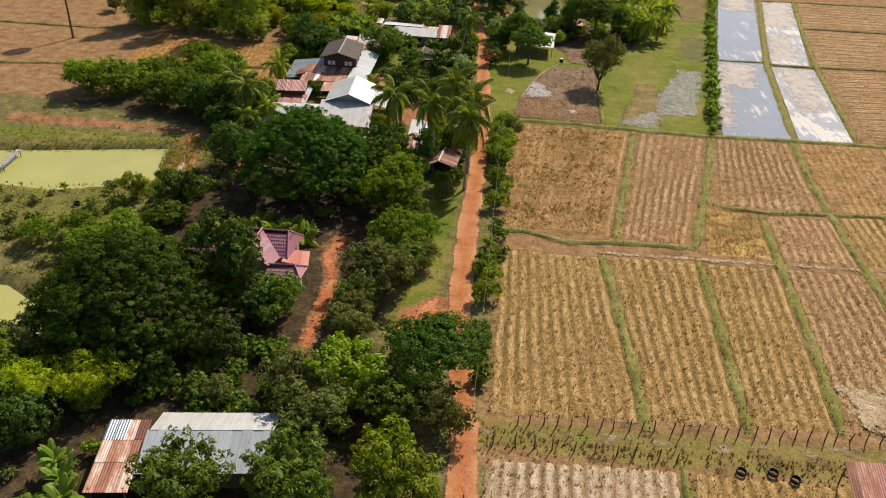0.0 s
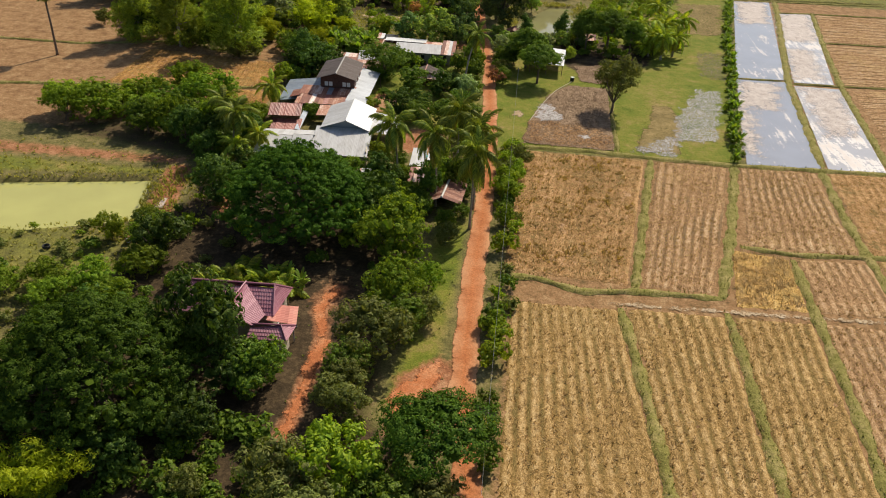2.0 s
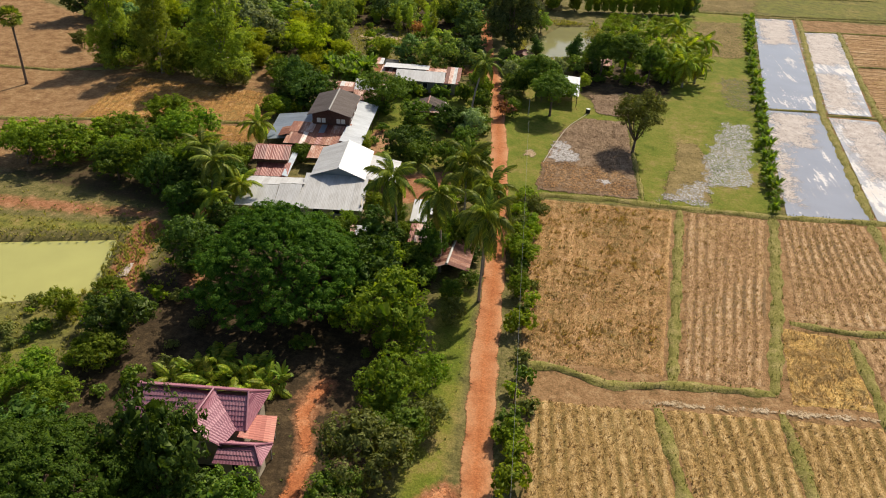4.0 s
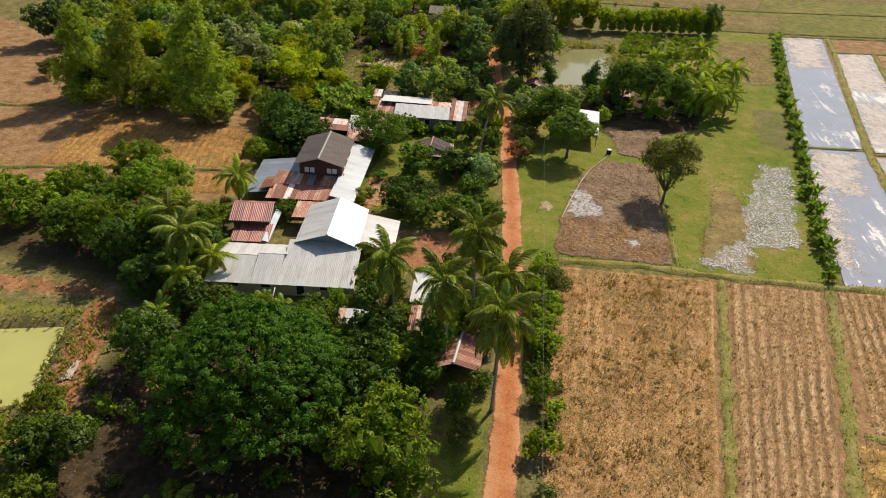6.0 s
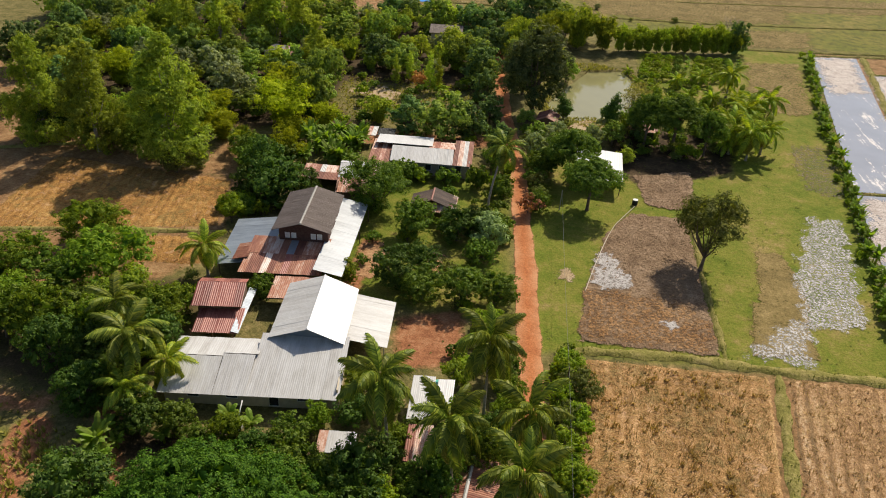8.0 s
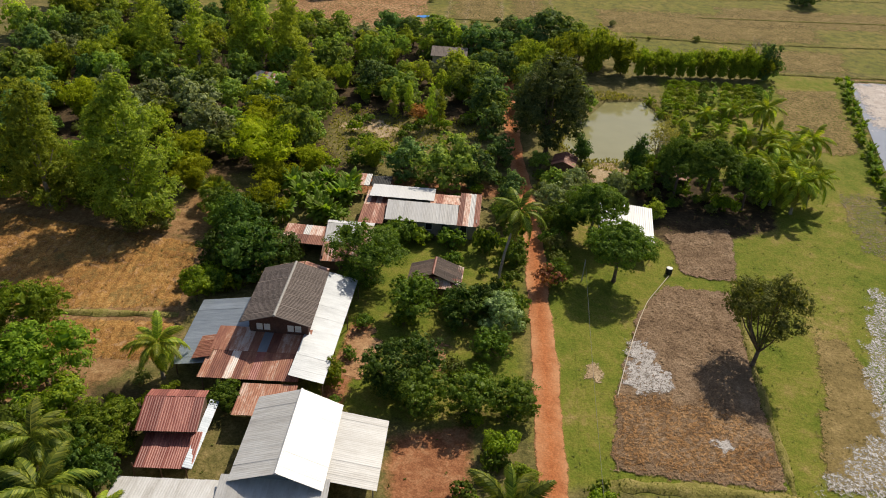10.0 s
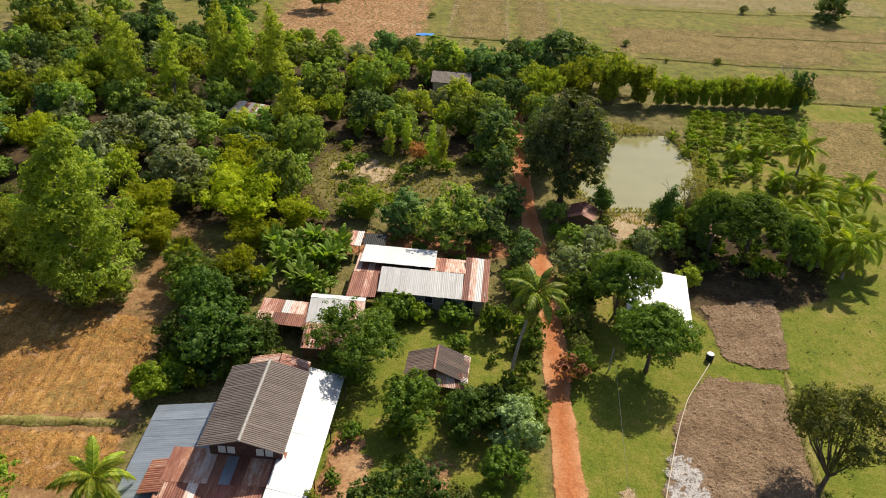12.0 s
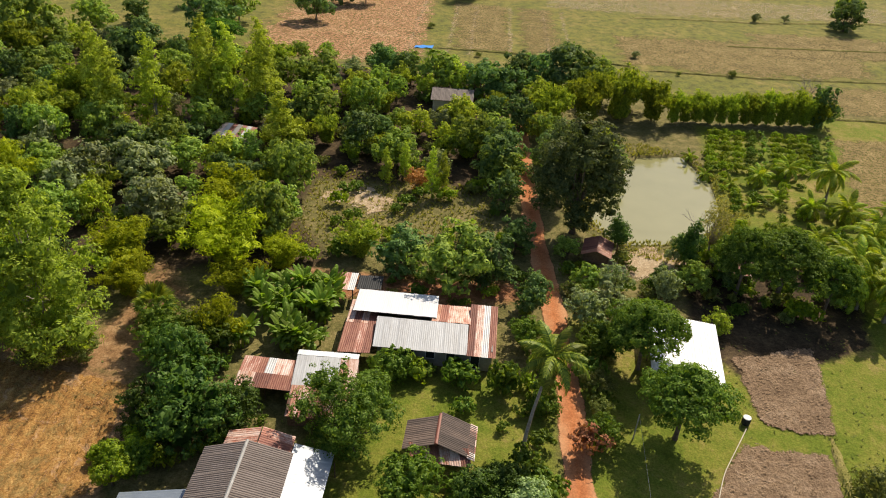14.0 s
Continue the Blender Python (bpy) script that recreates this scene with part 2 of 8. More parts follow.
M["leaf_wood_olive"] = leaf_mat("hazed_greyish_woodland_leaves", (0.18, 0.215, 0.1), (0.38, 0.42, 0.19), 0.36, 0.004)
M["leaf_reed"] = leaf_mat("tall_bank_grass", (0.17, 0.185, 0.04), (0.46, 0.4, 0.125), 0.5, 0.006)
M["leaf_red"] = leaf_mat("reddish_brown_leaves", (0.2, 0.07, 0.04), (0.4, 0.16, 0.09), 0.3, 0.01)
M["leaf_grey"] = leaf_mat("greyish_green_leaves", (0.06, 0.09, 0.03), (0.2, 0.23, 0.07), 0.32, 0.012)
M["leaf_weed"] = leaf_mat("dry_weeds", (0.17, 0.155, 0.05), (0.42, 0.33, 0.13), 0.5, 0.004)
M["leaf_rust"] = leaf_mat("dry_orange_leaves", (0.3, 0.13, 0.04), (0.56, 0.28, 0.1), 0.35, 0.006)
M["bark"] = plaster("bark", (0.09, 0.06, 0.04), (0.24, 0.18, 0.13), 3.0, 0.95, 0.1, 0.8)
M["bark_pale"] = plaster("pale_bark", (0.22, 0.18, 0.14), (0.42, 0.36, 0.29), 3.0, 0.95, 0.1, 0.8)
M["white_roof"] = sheet_metal("white_roof_sheet", [(0.25, (0.52, 0.51, 0.5)), (0.5, (0.66, 0.655, 0.65))], 0.4, 0.0, 0.015, own=0.04)
M["grey_white"] = sheet_metal("weathered_white_roof_sheet", [(0.28, (0.31, 0.285, 0.26)), (0.45, (0.47, 0.455, 0.435)), (0.6, (0.57, 0.565, 0.555))], 0.45, 0.0, 0.02, own=0.08)
M["galv"] = sheet_metal("galvanised_roof_sheet", [(0.3, (0.17, 0.2, 0.24)), (0.6, (0.31, 0.35, 0.4))], 0.4, 0.3, 0.03, own=0.08)
M["galv_pale"] = sheet_metal("pale_galvanised_roof_sheet", [(0.28, (0.28, 0.295, 0.315)), (0.45, (0.40, 0.42, 0.445)), (0.6, (0.49, 0.515, 0.54))], 0.42, 0.15, 0.03, own=0.08)
M["rust"] = sheet_metal("rusty_roof_sheet", [(0.28, (0.13, 0.045, 0.03)), (0.43, (0.26, 0.09, 0.055)), (0.55, (0.38, 0.17, 0.10)), (0.68, (0.62, 0.48, 0.4))], 0.7, 0.0, 0.2)
M["rust_patch"] = sheet_metal("patchy_rusty_roof_sheet", [(0.3, (0.2, 0.06, 0.04)), (0.46, (0.4, 0.15, 0.09)), (0.54, (0.62, 0.42, 0.33)), (0.66, (0.72, 0.66, 0.6))], 0.6, 0.0, 0.15)
M["red_roof"] = sheet_metal("dark_red_roof_sheet", [(0.3, (0.16, 0.045, 0.035)), (0.48, (0.25, 0.072, 0.055)), (0.64, (0.36, 0.135, 0.1)), (0.78, (0.5, 0.3, 0.25))], 0.5, 0.0, 0.16, own=0.12)
M["grey_tile"] = sheet_metal("grey_fibre_cement_sheet", [(0.3, (0.115, 0.085, 0.07)), (0.5, (0.19, 0.15, 0.125)), (0.7, (0.27, 0.215, 0.185))], 0.8, 0.0, 0.03, own=0.05)
M["brown_tile"] = sheet_metal("dark_brown_roof_sheet", [(0.3, (0.055, 0.04, 0.033)), (0.5, (0.1, 0.072, 0.058)), (0.7, (0.19, 0.13, 0.1))], 0.85, 0.0, 0.12)
M["pink_tile"] = sheet_metal("mauve_pink_roof_tile", [(0.3, (0.26, 0.09, 0.13)), (0.5, (0.37, 0.15, 0.19)), (0.7, (0.47, 0.23, 0.26))], 0.55, 0.0, 0.06)
M["orange_tile"] = sheet_metal("salmon_roof_tile", [(0.3, (0.45, 0.15, 0.11)), (0.5, (0.56, 0.21, 0.16)), (0.7, (0.62, 0.3, 0.22))], 0.55, 0.0, 0.06)
M["cream_wall"] = plaster("cream_plaster", (0.5, 0.42, 0.31), (0.68, 0.6, 0.47))
M["grey_wall"] = plaster("grey_cement_render", (0.22, 0.2, 0.18), (0.38, 0.35, 0.31))
M["wood"] = plaster("weathered_wood", (0.09, 0.055, 0.035), (0.2, 0.13, 0.09), 4.0)
M["dark_wood"] = plaster("dark_stained_wood", (0.06, 0.03, 0.025), (0.13, 0.07, 0.055), 4.0)
M["white_paint"] = plaster("white_paint", (0.62, 0.62, 0.6), (0.8, 0.8, 0.78), 3.0, 0.5)
M["concrete"] = plaster("concrete", (0.28, 0.26, 0.24), (0.45, 0.43, 0.4), 3.0)
M["black"] = plaster("black_rubber", (0.015, 0.015, 0.015), (0.04, 0.04, 0.04), 3.0, 0.7)
M["blue"] = plaster("blue_tarpaulin", (0.02, 0.16, 0.5), (0.05, 0.3, 0.75), 2.0, 0.5)
M["teal"] = plaster("teal_plastic_sheet", (0.05, 0.32, 0.26), (0.1, 0.5, 0.42), 2.0, 0.5)
M["rope"] = plaster("pale_hose", (0.5, 0.42, 0.3), (0.7, 0.62, 0.5), 3.0)
M["plank"] = plaster("sun_bleached_plank", (0.4, 0.3, 0.25), (0.62, 0.52, 0.46), 4.0)
M["clay"] = plaster("fired_clay", (0.36, 0.15, 0.08), (0.55, 0.27, 0.16), 4.0, 0.7)
M["wire"] = plaster("wire", (0.2, 0.2, 0.2), (0.35, 0.35, 0.35), 3.0, 0.5)
M["grass_glass"] = plaster("dark_window_pane", (0.02, 0.025, 0.03), (0.05, 0.055, 0.06), 2.0, 0.1)


def water_mat(name, col, rough=0.03, mud=None, cover=0.0):
    """Still turbid water; mud: colour of silt and stubble that breaks the surface over the share `cover`."""
    m, nt, out = nodes_of(name)
    vec = place_of(nt)
    n1 = noise_node(nt, vec, 0.18, 3, 0.5)
    rip = noise_node(nt, vec, 1.2, 3, 0.5)
    base = mixed(nt, n1, tuple(c * 0.85 for c in col), tuple(min(1, c * 1.15) for c in col))
    r = rough
    h, strength = rip, 0.02
    if mud:
        mp = nt.nodes.new("ShaderNodeMapping")
        mp.inputs["Rotation"].default_value, mp.inputs["Scale"].default_value = (0, 0, radians(-11)), (1.0, 0.1, 1.0)
        link(nt, vec, mp.inputs["Vector"])
        n2 = noise_node(nt, mp.outputs[0], 1.0, 8, 0.7)
        n3 = noise_node(nt, vec, 1.6, 7, 0.75)
        n4 = noise_node(nt, vec, 0.1, 4, 0.6)
        s = maths(nt, "ADD", maths(nt, "MULTIPLY", n2, 0.45), maths(nt, "ADD", maths(nt, "MULTIPLY", n3, 0.2), maths(nt, "MULTIPLY", n4, 0.35)))
        k = maths(nt, "MULTIPLY", maths(nt, "SUBTRACT", s, 0.49 + (0.5 - cover) * 0.22), 13.0, clamp=True)
        mudc = mixed(nt, n3, tuple(c * 0.5 for c in mud), mud)
        base = mixed(nt, k, base, mudc)
        r = maths(nt, "MULTIPLY_ADD", k, 0.6, rough)
        h, strength = maths(nt, "ADD", maths(nt, "MULTIPLY", k, n3), maths(nt, "MULTIPLY", rip, 0.02)), 0.4
    finish(nt, out, base, r, 0.0, h, strength, 0.08, 0.5)
    return m


M["pond_green"] = water_mat("milky_green_pond_water", (0.42, 0.40, 0.12), 0.14)
# murky base colour, paled to add to the mirrored sky
M["pond_grey"] = water_mat("murky_sky_toned_pond_water", (0.25, 0.235, 0.11), 0.06)
# both paddies: silty base with the sky's reflection mixed in as blue-grey
M["paddy_water"] = water_mat("sky_toned_paddy_water", (0.23, 0.25, 0.30), 0.03, (0.50, 0.44, 0.43), 0.3)
M["paddy_mud"] = water_mat("sky_toned_half_drained_paddy", (0.34, 0.34, 0.36), 0.04, (0.56, 0.49, 0.46), 0.5)


# ---- mesh helpers ----
def mesh_of(name, verts, faces, mat, smooth=False, uv=None):
    me = bpy.data.meshes.new(name)
    me.from_pydata([tuple(v) for v in verts], [], [tuple(f) for f in faces])
    if mat:
        me.materials.append(mat)
    if smooth:
        me.polygons.foreach_set("use_smooth", [True] * len(me.polygons))
    if uv is not None:
        layer = me.uv_layers.new(name="UVMap")
        idx = np.zeros(len(me.loops), dtype=np.int32)
        me.loops.foreach_get("vertex_index", idx)
        layer.data.foreach_set("uv", np.asarray(uv, dtype=np.float32)[idx].ravel())
    me.update()
    return me


def part(name, me, parent, label="", m=None):
    """One mesh under a thing or under a part; me: a mesh, placed by m in the parent's space."""
    ob = new(name, me)
    ob.parent = parent
    if m is not None:
        ob.matrix_basis = m
    return tagged(ob, label)


def thing(name, label, category, at=(0, 0, 0), rz=0.0, group="", kind="", me=None):
    ob = new(name, me)
    ob.matrix_basis = pose(*at, 0, 0, rz)
    return tagged(ob, label, category, group, kind)


def box_data(x0, y0, z0, x1, y1, z1):
    v = [(x, y, z) for z in (z0, z1) for y in (y0, y1) for x in (x0, x1)]
    return v, [(0, 2, 3, 1), (4, 5, 7, 6), (0, 1, 5, 4), (2, 6, 7, 3), (0, 4, 6, 2), (1, 3, 7, 5)]


def joined(pieces):
    V, F = [], []
    for v, f in pieces:
        o = len(V)
        V += list(v)
        F += [tuple(i + o for i in q) for q in f]
    return V, F


def tube_data(pts, radii, sides=6):
    """A tapered tube along points."""
    pts = [Vector(p) for p in pts]
    V, F = [], []
    for i, p in enumerate(pts):
        d = (pts[min(i + 1, len(pts) - 1)] - pts[max(i - 1, 0)]).normalized()
        a = d.cross(Vector((1, 0.2, 0.1)) if abs(d.x) < 0.8 else Vector((0, 1, 0.1))).normalized()
        b = d.cross(a)
        for k in range(sides):
            w = 2 * math.pi * k / sides
            V.append(tuple(p + (a * math.cos(w) + b * math.sin(w)) * radii[i]))
    for i in range(len(pts) - 1):
        for k in range(sides):
            k2 = (k + 1) % sides
            F.append((i * sides + k, i * sides + k2, (i + 1) * sides + k2, (i + 1) * sides + k))
    F.append(tuple(range(sides))[::-1])
    F.append(tuple((len(pts) - 1) * sides + k for k in range(sides)))
    return V, F


def walk_line(pts, step):
    """Points along a polyline at even steps, with their sideways unit vectors."""
    P = np.array(pts, float)
    seg = np.linalg.norm(np.diff(P, axis=0), axis=1)
    s = np.concatenate([[0], np.cumsum(seg)])
    n = max(2, int(s[-1] / step) + 1)
    q = np.linspace(0, s[-1], n)
    X = np.stack([np.interp(q, s, P[:, k]) for k in range(2)], 1)
    if len(pts) > 2:
        for _ in range(3):
            X[1:-1] = (X[:-2] + 2 * X[1:-1] + X[2:]) / 4
    T = np.gradient(X, axis=0)
    T /= np.linalg.norm(T, axis=1)[:, None]
    return X, np.stack([T[:, 1], -T[:, 0]], 1)


# ---- the land: one sheet to the horizon ----
def poly_sd(X, Y, poly):
    """Signed distance to a polygon, inside negative."""
    P = np.array(poly, float)
    Q = np.roll(P, -1, axis=0)
    d = np.full(X.shape, 1e9)
    inside = np.zeros(X.shape, bool)
    for (x0, y0), (x1, y1) in zip(P, Q):
        ex, ey = x1 - x0, y1 - y0
        t = np.clip(((X - x0) * ex + (Y - y0) * ey) / (ex * ex + ey * ey + 1e-9), 0, 1)
        d = np.minimum(d, np.hypot(X - x0 - t * ex, Y - y0 - t * ey))
        if abs(ey) > 1e-9:
            inside ^= ((y0 > Y) != (y1 > Y)) & (X < x0 + (Y - y0) * ex / ey)
    return np.where(inside, -d, d)


def line_sd(X, Y, pts):
    d = np.full(X.shape, 1e9)
    for (x0, y0), (x1, y1) in zip(pts[:-1], pts[1:]):
        ex, ey = x1 - x0, y1 - y0
        t = np.clip(((X - x0) * ex + (Y - y0) * ey) / (ex * ex + ey * ey + 1e-9), 0, 1)
        d = np.minimum(d, np.hypot(X - x0 - t * ex, Y - y0 - t * ey))
    return d


def soft(sd, w):
    return np.clip(0.5 - sd / w, 0, 1)


def lumpy(X, Y, size, seed):
    """Cheap smooth noise, about -1 to 1, from summed sines in turned directions."""
    rng = np.random.RandomState(seed)
    out = np.zeros(np.shape(X))
    for k in range(7):
        a, ph, f = rng.uniform(0, 6.283), rng.uniform(0, 6.283), (0.6 + 0.35 * k) * 6.283 / size
        out = out + np.sin((X * np.cos(a) + Y * np.sin(a)) * f + ph + 1.3 * np.sin((X * np.sin(a) - Y * np.cos(a)) * f * 0.6 + ph)) / (1 + 0.4 * k)
    return out / 3.0


ROAD = [(0.6, -140), (0.0, 10), (-0.1, 43), (-0.5, 50), (-2.9, 66), (-3.4, 74.5), (-4.0, 88.5), (-4.3, 106.5), (-4.6, 118), (-5.9, 136), (-6.7, 148), (-7.6, 156), (-8.3, 167), (-9.9, 179), (-11.2, 188), (-12.9, 198), (-14.4, 211), (-15.2, 218), (-16.5, 232), (-18, 250)]
DRIVE = [(-18.6, 58), (-18.6, 64), (-18.8, 72), (-20.6, 77.8), (-19.6, 82)]
POND_L = [(-95, 92), (-77.3, 97.5), (-54.0, 103.8), (-50.8, 92.5), (-58, 89.2), (-63.0, 87.2), (-78, 87), (-95, 84)]
POND_S = [(-75, 65), (-55.2, 64.5), (-49.5, 61.5), (-46.0, 56.3), (-48.5, 53.5), (-75, 46)]
POND_R = [(-4.9, 206.5), (-1.2, 199.8), (10.6, 203.0), (14.9, 213), (14.9, 223), (11.6, 232.6), (4.0, 230.2), (-0.5, 219)]
xs = np.concatenate([[-2500, -1200, -600, -350, -230], np.arange(-170, 125, 1.0), [160, 250, 400, 700, 1400, 2500]])
ys = np.concatenate([[-2000, -900, -400, -150, -50, 0, 20], np.arange(32, 300, 1.0), np.arange(300, 400, 2.5), [420, 500, 700, 1200, 2500]])
GX, GY = np.meshgrid(xs, ys)
pond = np.maximum.reduce([soft(poly_sd(GX, GY, p), 2.0) for p in (POND_L, POND_S, POND_R)])
GZ = -0.05 + 0.035 * lumpy(GX, GY, 6.0, 1) - 1.6 * pond
near = (np.abs(GX) < 200) & (GY > 0) & (GY < 420)
GZ = np.where(near, GZ, -0.05)
dirt = np.maximum.reduce([
    soft(line_sd(GX, GY, ROAD) - 0.7, 1.6), soft(line_sd(GX, GY, DRIVE) - 0.9, 1.6),
    soft(poly_sd(GX, GY, [(-9.5, 60), (-2.5, 60), (-3, 70), (-6, 72), (-10, 68)]), 3.0),
    soft(poly_sd(GX, GY, [(-24, 78), (-18, 76), (-17, 82), (-21, 86)]), 4.0) * 0.5,
    soft(poly_sd(GX, GY, [(-21, 130.7), (-13.5, 134), (-12.5, 124.5), (-19.2, 121.5)]), 3.0),
    soft(poly_sd(GX, GY, [(-29, 132), (-26.5, 132), (-26.5, 148), (-28.8, 148)]), 2.0),
    soft(poly_sd(GX, GY, [(-85, 106), (-52, 108.5), (-50, 112), (-85, 111)]), 3.0) * 0.65,
    soft(line_sd(GX, GY, [(-51.0, 107), (-48.9, 97), (-46.5, 88)]) - 1.9, 1.8),
    soft(line_sd(GX, GY, [(-46, 112), (-42, 104), (-40, 96)]) - 1.5, 3.0) * 0.8,
    soft(poly_sd(GX, GY, [(-42, 178), (-24, 178), (-13, 182), (-14, 187), (-42, 184)]), 4.0) * 0.7,
    soft(poly_sd(GX, GY, [(-32, 208), (-30, 208), (-29, 215), (-32, 215)]), 3.0),
    soft(poly_sd(GX, GY, [(-80, 262), (-40, 266), (-46, 335), (-84, 335)]), 12.0) * 0.35,
])
green = np.maximum.reduce([
    soft(poly_sd(GX, GY, [(-6.5, 128), (37, 131), (60, 260), (42, 260), (10, 182), (-8, 180)]), 4.0),
    soft(poly_sd(GX, GY, [(-31, 133), (-8, 133), (-10, 168), (-34, 168)]), 5.0),
    soft(poly_sd(GX, GY, [(-11, 60), (-5.6, 72), (-5.8, 104), (-11, 104), (-10, 85)]), 2.5) * 0.75,
    soft(poly_sd(GX, GY, [(-95, 97), (-52, 105), (-50, 107.5), (-95, 105)]), 2.0) * 0.6,
    soft(poly_sd(GX, GY, [(-75, 70), (-44, 70), (-48, 90), (-75, 88)]), 4.0) * 0.46,
    soft(poly_sd(GX, GY, [(-170, 262), (125, 262), (125, 400), (-170, 400)]), 10.0) * 0.5,
    soft(poly_sd(GX, GY, [(-3, 48.5), (18, 49), (36, 50), (60, 52), (60, 58), (-3, 53)]), 2.0) * 0.5,
    soft(poly_sd(GX, GY, [(15, 203), (36, 200), (43, 250), (16, 248)]), 4.0) * 0.9,
])
# lawn cut away in the outline of the grove's cast shadow
green = green * (1 - 0.95 * soft(poly_sd(GX, GY, [(6.5, 180), (9.5, 174), (14, 172.5), (20, 177.5), (27, 182), (29, 192), (24, 198), (8, 198)]), 3.0))
dry = np.maximum.reduce([
    soft(poly_sd(GX, GY, [(-170, 118), (-78, 118), (-52, 131), (-47, 139), (-50, 160), (-62, 162), (-74, 166), (-98, 190), (-170, 230)]), 4.0),
    soft(poly_sd(GX, GY, [(-60, 160), (-52, 160), (-53, 176), (-60, 182)]), 4.0) * 0.8,
    soft(poly_sd(GX, GY, [(0, 46), (60, 46), (120, 135), (120, 265), (62, 262), (38, 131), (0, 128)]), 3.0) * 0.7,
    soft(poly_sd(GX, GY, [(-170, 275), (-80, 262), (-45, 268), (125, 265), (125, 400), (-170, 400)]), 14.0) * 0.38,
])
# leaf litter under trees, with their shade put into the ground colour
litter_shade = np.maximum.reduce([
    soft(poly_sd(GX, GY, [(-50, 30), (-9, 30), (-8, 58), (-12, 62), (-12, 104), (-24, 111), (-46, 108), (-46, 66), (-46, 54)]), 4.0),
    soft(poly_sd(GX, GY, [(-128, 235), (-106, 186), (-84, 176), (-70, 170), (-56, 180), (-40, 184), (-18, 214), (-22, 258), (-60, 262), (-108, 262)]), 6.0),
    # dark ground drawn along the shadow of the grove near the pond
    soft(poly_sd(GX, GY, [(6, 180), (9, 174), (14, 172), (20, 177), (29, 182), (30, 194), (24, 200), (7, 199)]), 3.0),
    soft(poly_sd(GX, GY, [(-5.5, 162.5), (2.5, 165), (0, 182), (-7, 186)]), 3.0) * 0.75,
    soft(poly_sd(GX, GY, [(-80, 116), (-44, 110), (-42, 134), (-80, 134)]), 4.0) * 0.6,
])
litter_shade = litter_shade * (1 - soft(poly_sd(GX, GY, [(-47, 208), (-27, 211), (-20, 206), (-19, 190), (-40, 188), (-47, 196)]), 5.0))
nx, ny = len(xs), len(ys)
ii = (np.arange(ny - 1)[:, None] * nx + np.arange(nx - 1)[None, :]).ravel()
faces = np.stack([ii, ii + 1, ii + nx + 1, ii + nx], 1)
gme = bpy.data.meshes.new("ground")
gme.vertices.add(nx * ny)
gme.vertices.foreach_set("co", np.stack([GX, GY, GZ], -1).astype(np.float32).ravel())
gme.loops.add(faces.size)
gme.loops.foreach_set("vertex_index", faces.astype(np.int32).ravel())
gme.polygons.add(len(faces))
gme.polygons.foreach_set("loop_start", np.arange(0, faces.size, 4, dtype=np.int32))
gme.update(calc_edges=True)
gme.polygons.foreach_set("use_smooth", [True] * len(faces))
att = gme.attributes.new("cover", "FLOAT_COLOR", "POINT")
att.data.foreach_set("color", np.stack([dirt, green, dry, litter_shade], -1).astype(np.float32).ravel())


def ground_mat():
    m, nt, out = nodes_of("village_ground")
    vec = place_of(nt)
    at = nt.nodes.new("ShaderNodeAttribute")
    at.attribute_name = "cover"
    sep = nt.nodes.new("ShaderNodeSeparateColor")
    link(nt, at.outputs["Color"], sep.inputs[0])
    big, mid, fine, grain = (noise_node(nt, vec, s, 5, 0.65) for s in (0.09, 0.45, 1.9, 5.5))

    def edge(mask, k=0.9):
        v = maths(nt, "ADD", mask, maths(nt, "MULTIPLY", maths(nt, "SUBTRACT", maths(nt, "ADD", mid, maths(nt, "MULTIPLY", fine, 0.5)), 0.75), k))
        return maths(nt, "MULTIPLY_ADD", v, 3.0, -1.0, clamp=True)
    mix1 = maths(nt, "ADD", maths(nt, "MULTIPLY", mid, 0.6), maths(nt, "MULTIPLY", fine, 0.4))
    scrub = ramp_node(nt, mix1, [(0.32, (0.07, 0.075, 0.022)), (0.5, (0.19, 0.165, 0.058)), (0.68, (0.36, 0.28, 0.125))])
    lawn = ramp_node(nt, maths(nt, "ADD", maths(nt, "MULTIPLY", big, 0.5), maths(nt, "MULTIPLY", mix1, 0.5)),
                     [(0.36, (0.085, 0.122, 0.013)), (0.45, (0.155, 0.193, 0.023)), (0.53, (0.222, 0.223, 0.038)), (0.60, (0.31, 0.245, 0.078)), (0.68, (0.41, 0.295, 0.14))])
    tilled = ramp_node(nt, mix1, [(0.34, (0.17, 0.09, 0.042)), (0.5, (0.33, 0.19, 0.088)), (0.66, (0.48, 0.32, 0.165))])
    soil = ramp_node(nt, mix1, [(0.34, (0.24, 0.095, 0.045)), (0.5, (0.38, 0.165, 0.08)), (0.66, (0.52, 0.29, 0.155))])
    # litter tones, darkened further to hold the shade under the trees
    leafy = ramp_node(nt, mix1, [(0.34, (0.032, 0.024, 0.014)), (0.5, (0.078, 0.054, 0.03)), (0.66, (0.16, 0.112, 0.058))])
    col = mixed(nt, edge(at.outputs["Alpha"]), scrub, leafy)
    col = mixed(nt, edge(sep.outputs[2]), col, tilled)
    col = mixed(nt, edge(sep.outputs[1]), col, lawn)
    col = mixed(nt, edge(sep.outputs[0]), col, soil)
    col = mixed(nt, 0.6, col, ramp_node(nt, grain, [(0.36, (0.36, 0.34, 0.3)), (0.62, (1.0, 1.0, 1.0))]), "MULTIPLY")
    finish(nt, out, col, 0.95, 0.0, maths(nt, "ADD", fine, maths(nt, "MULTIPLY", grain, 0.4)), 0.8, 0.12, 0.1)
    return m


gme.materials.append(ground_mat())
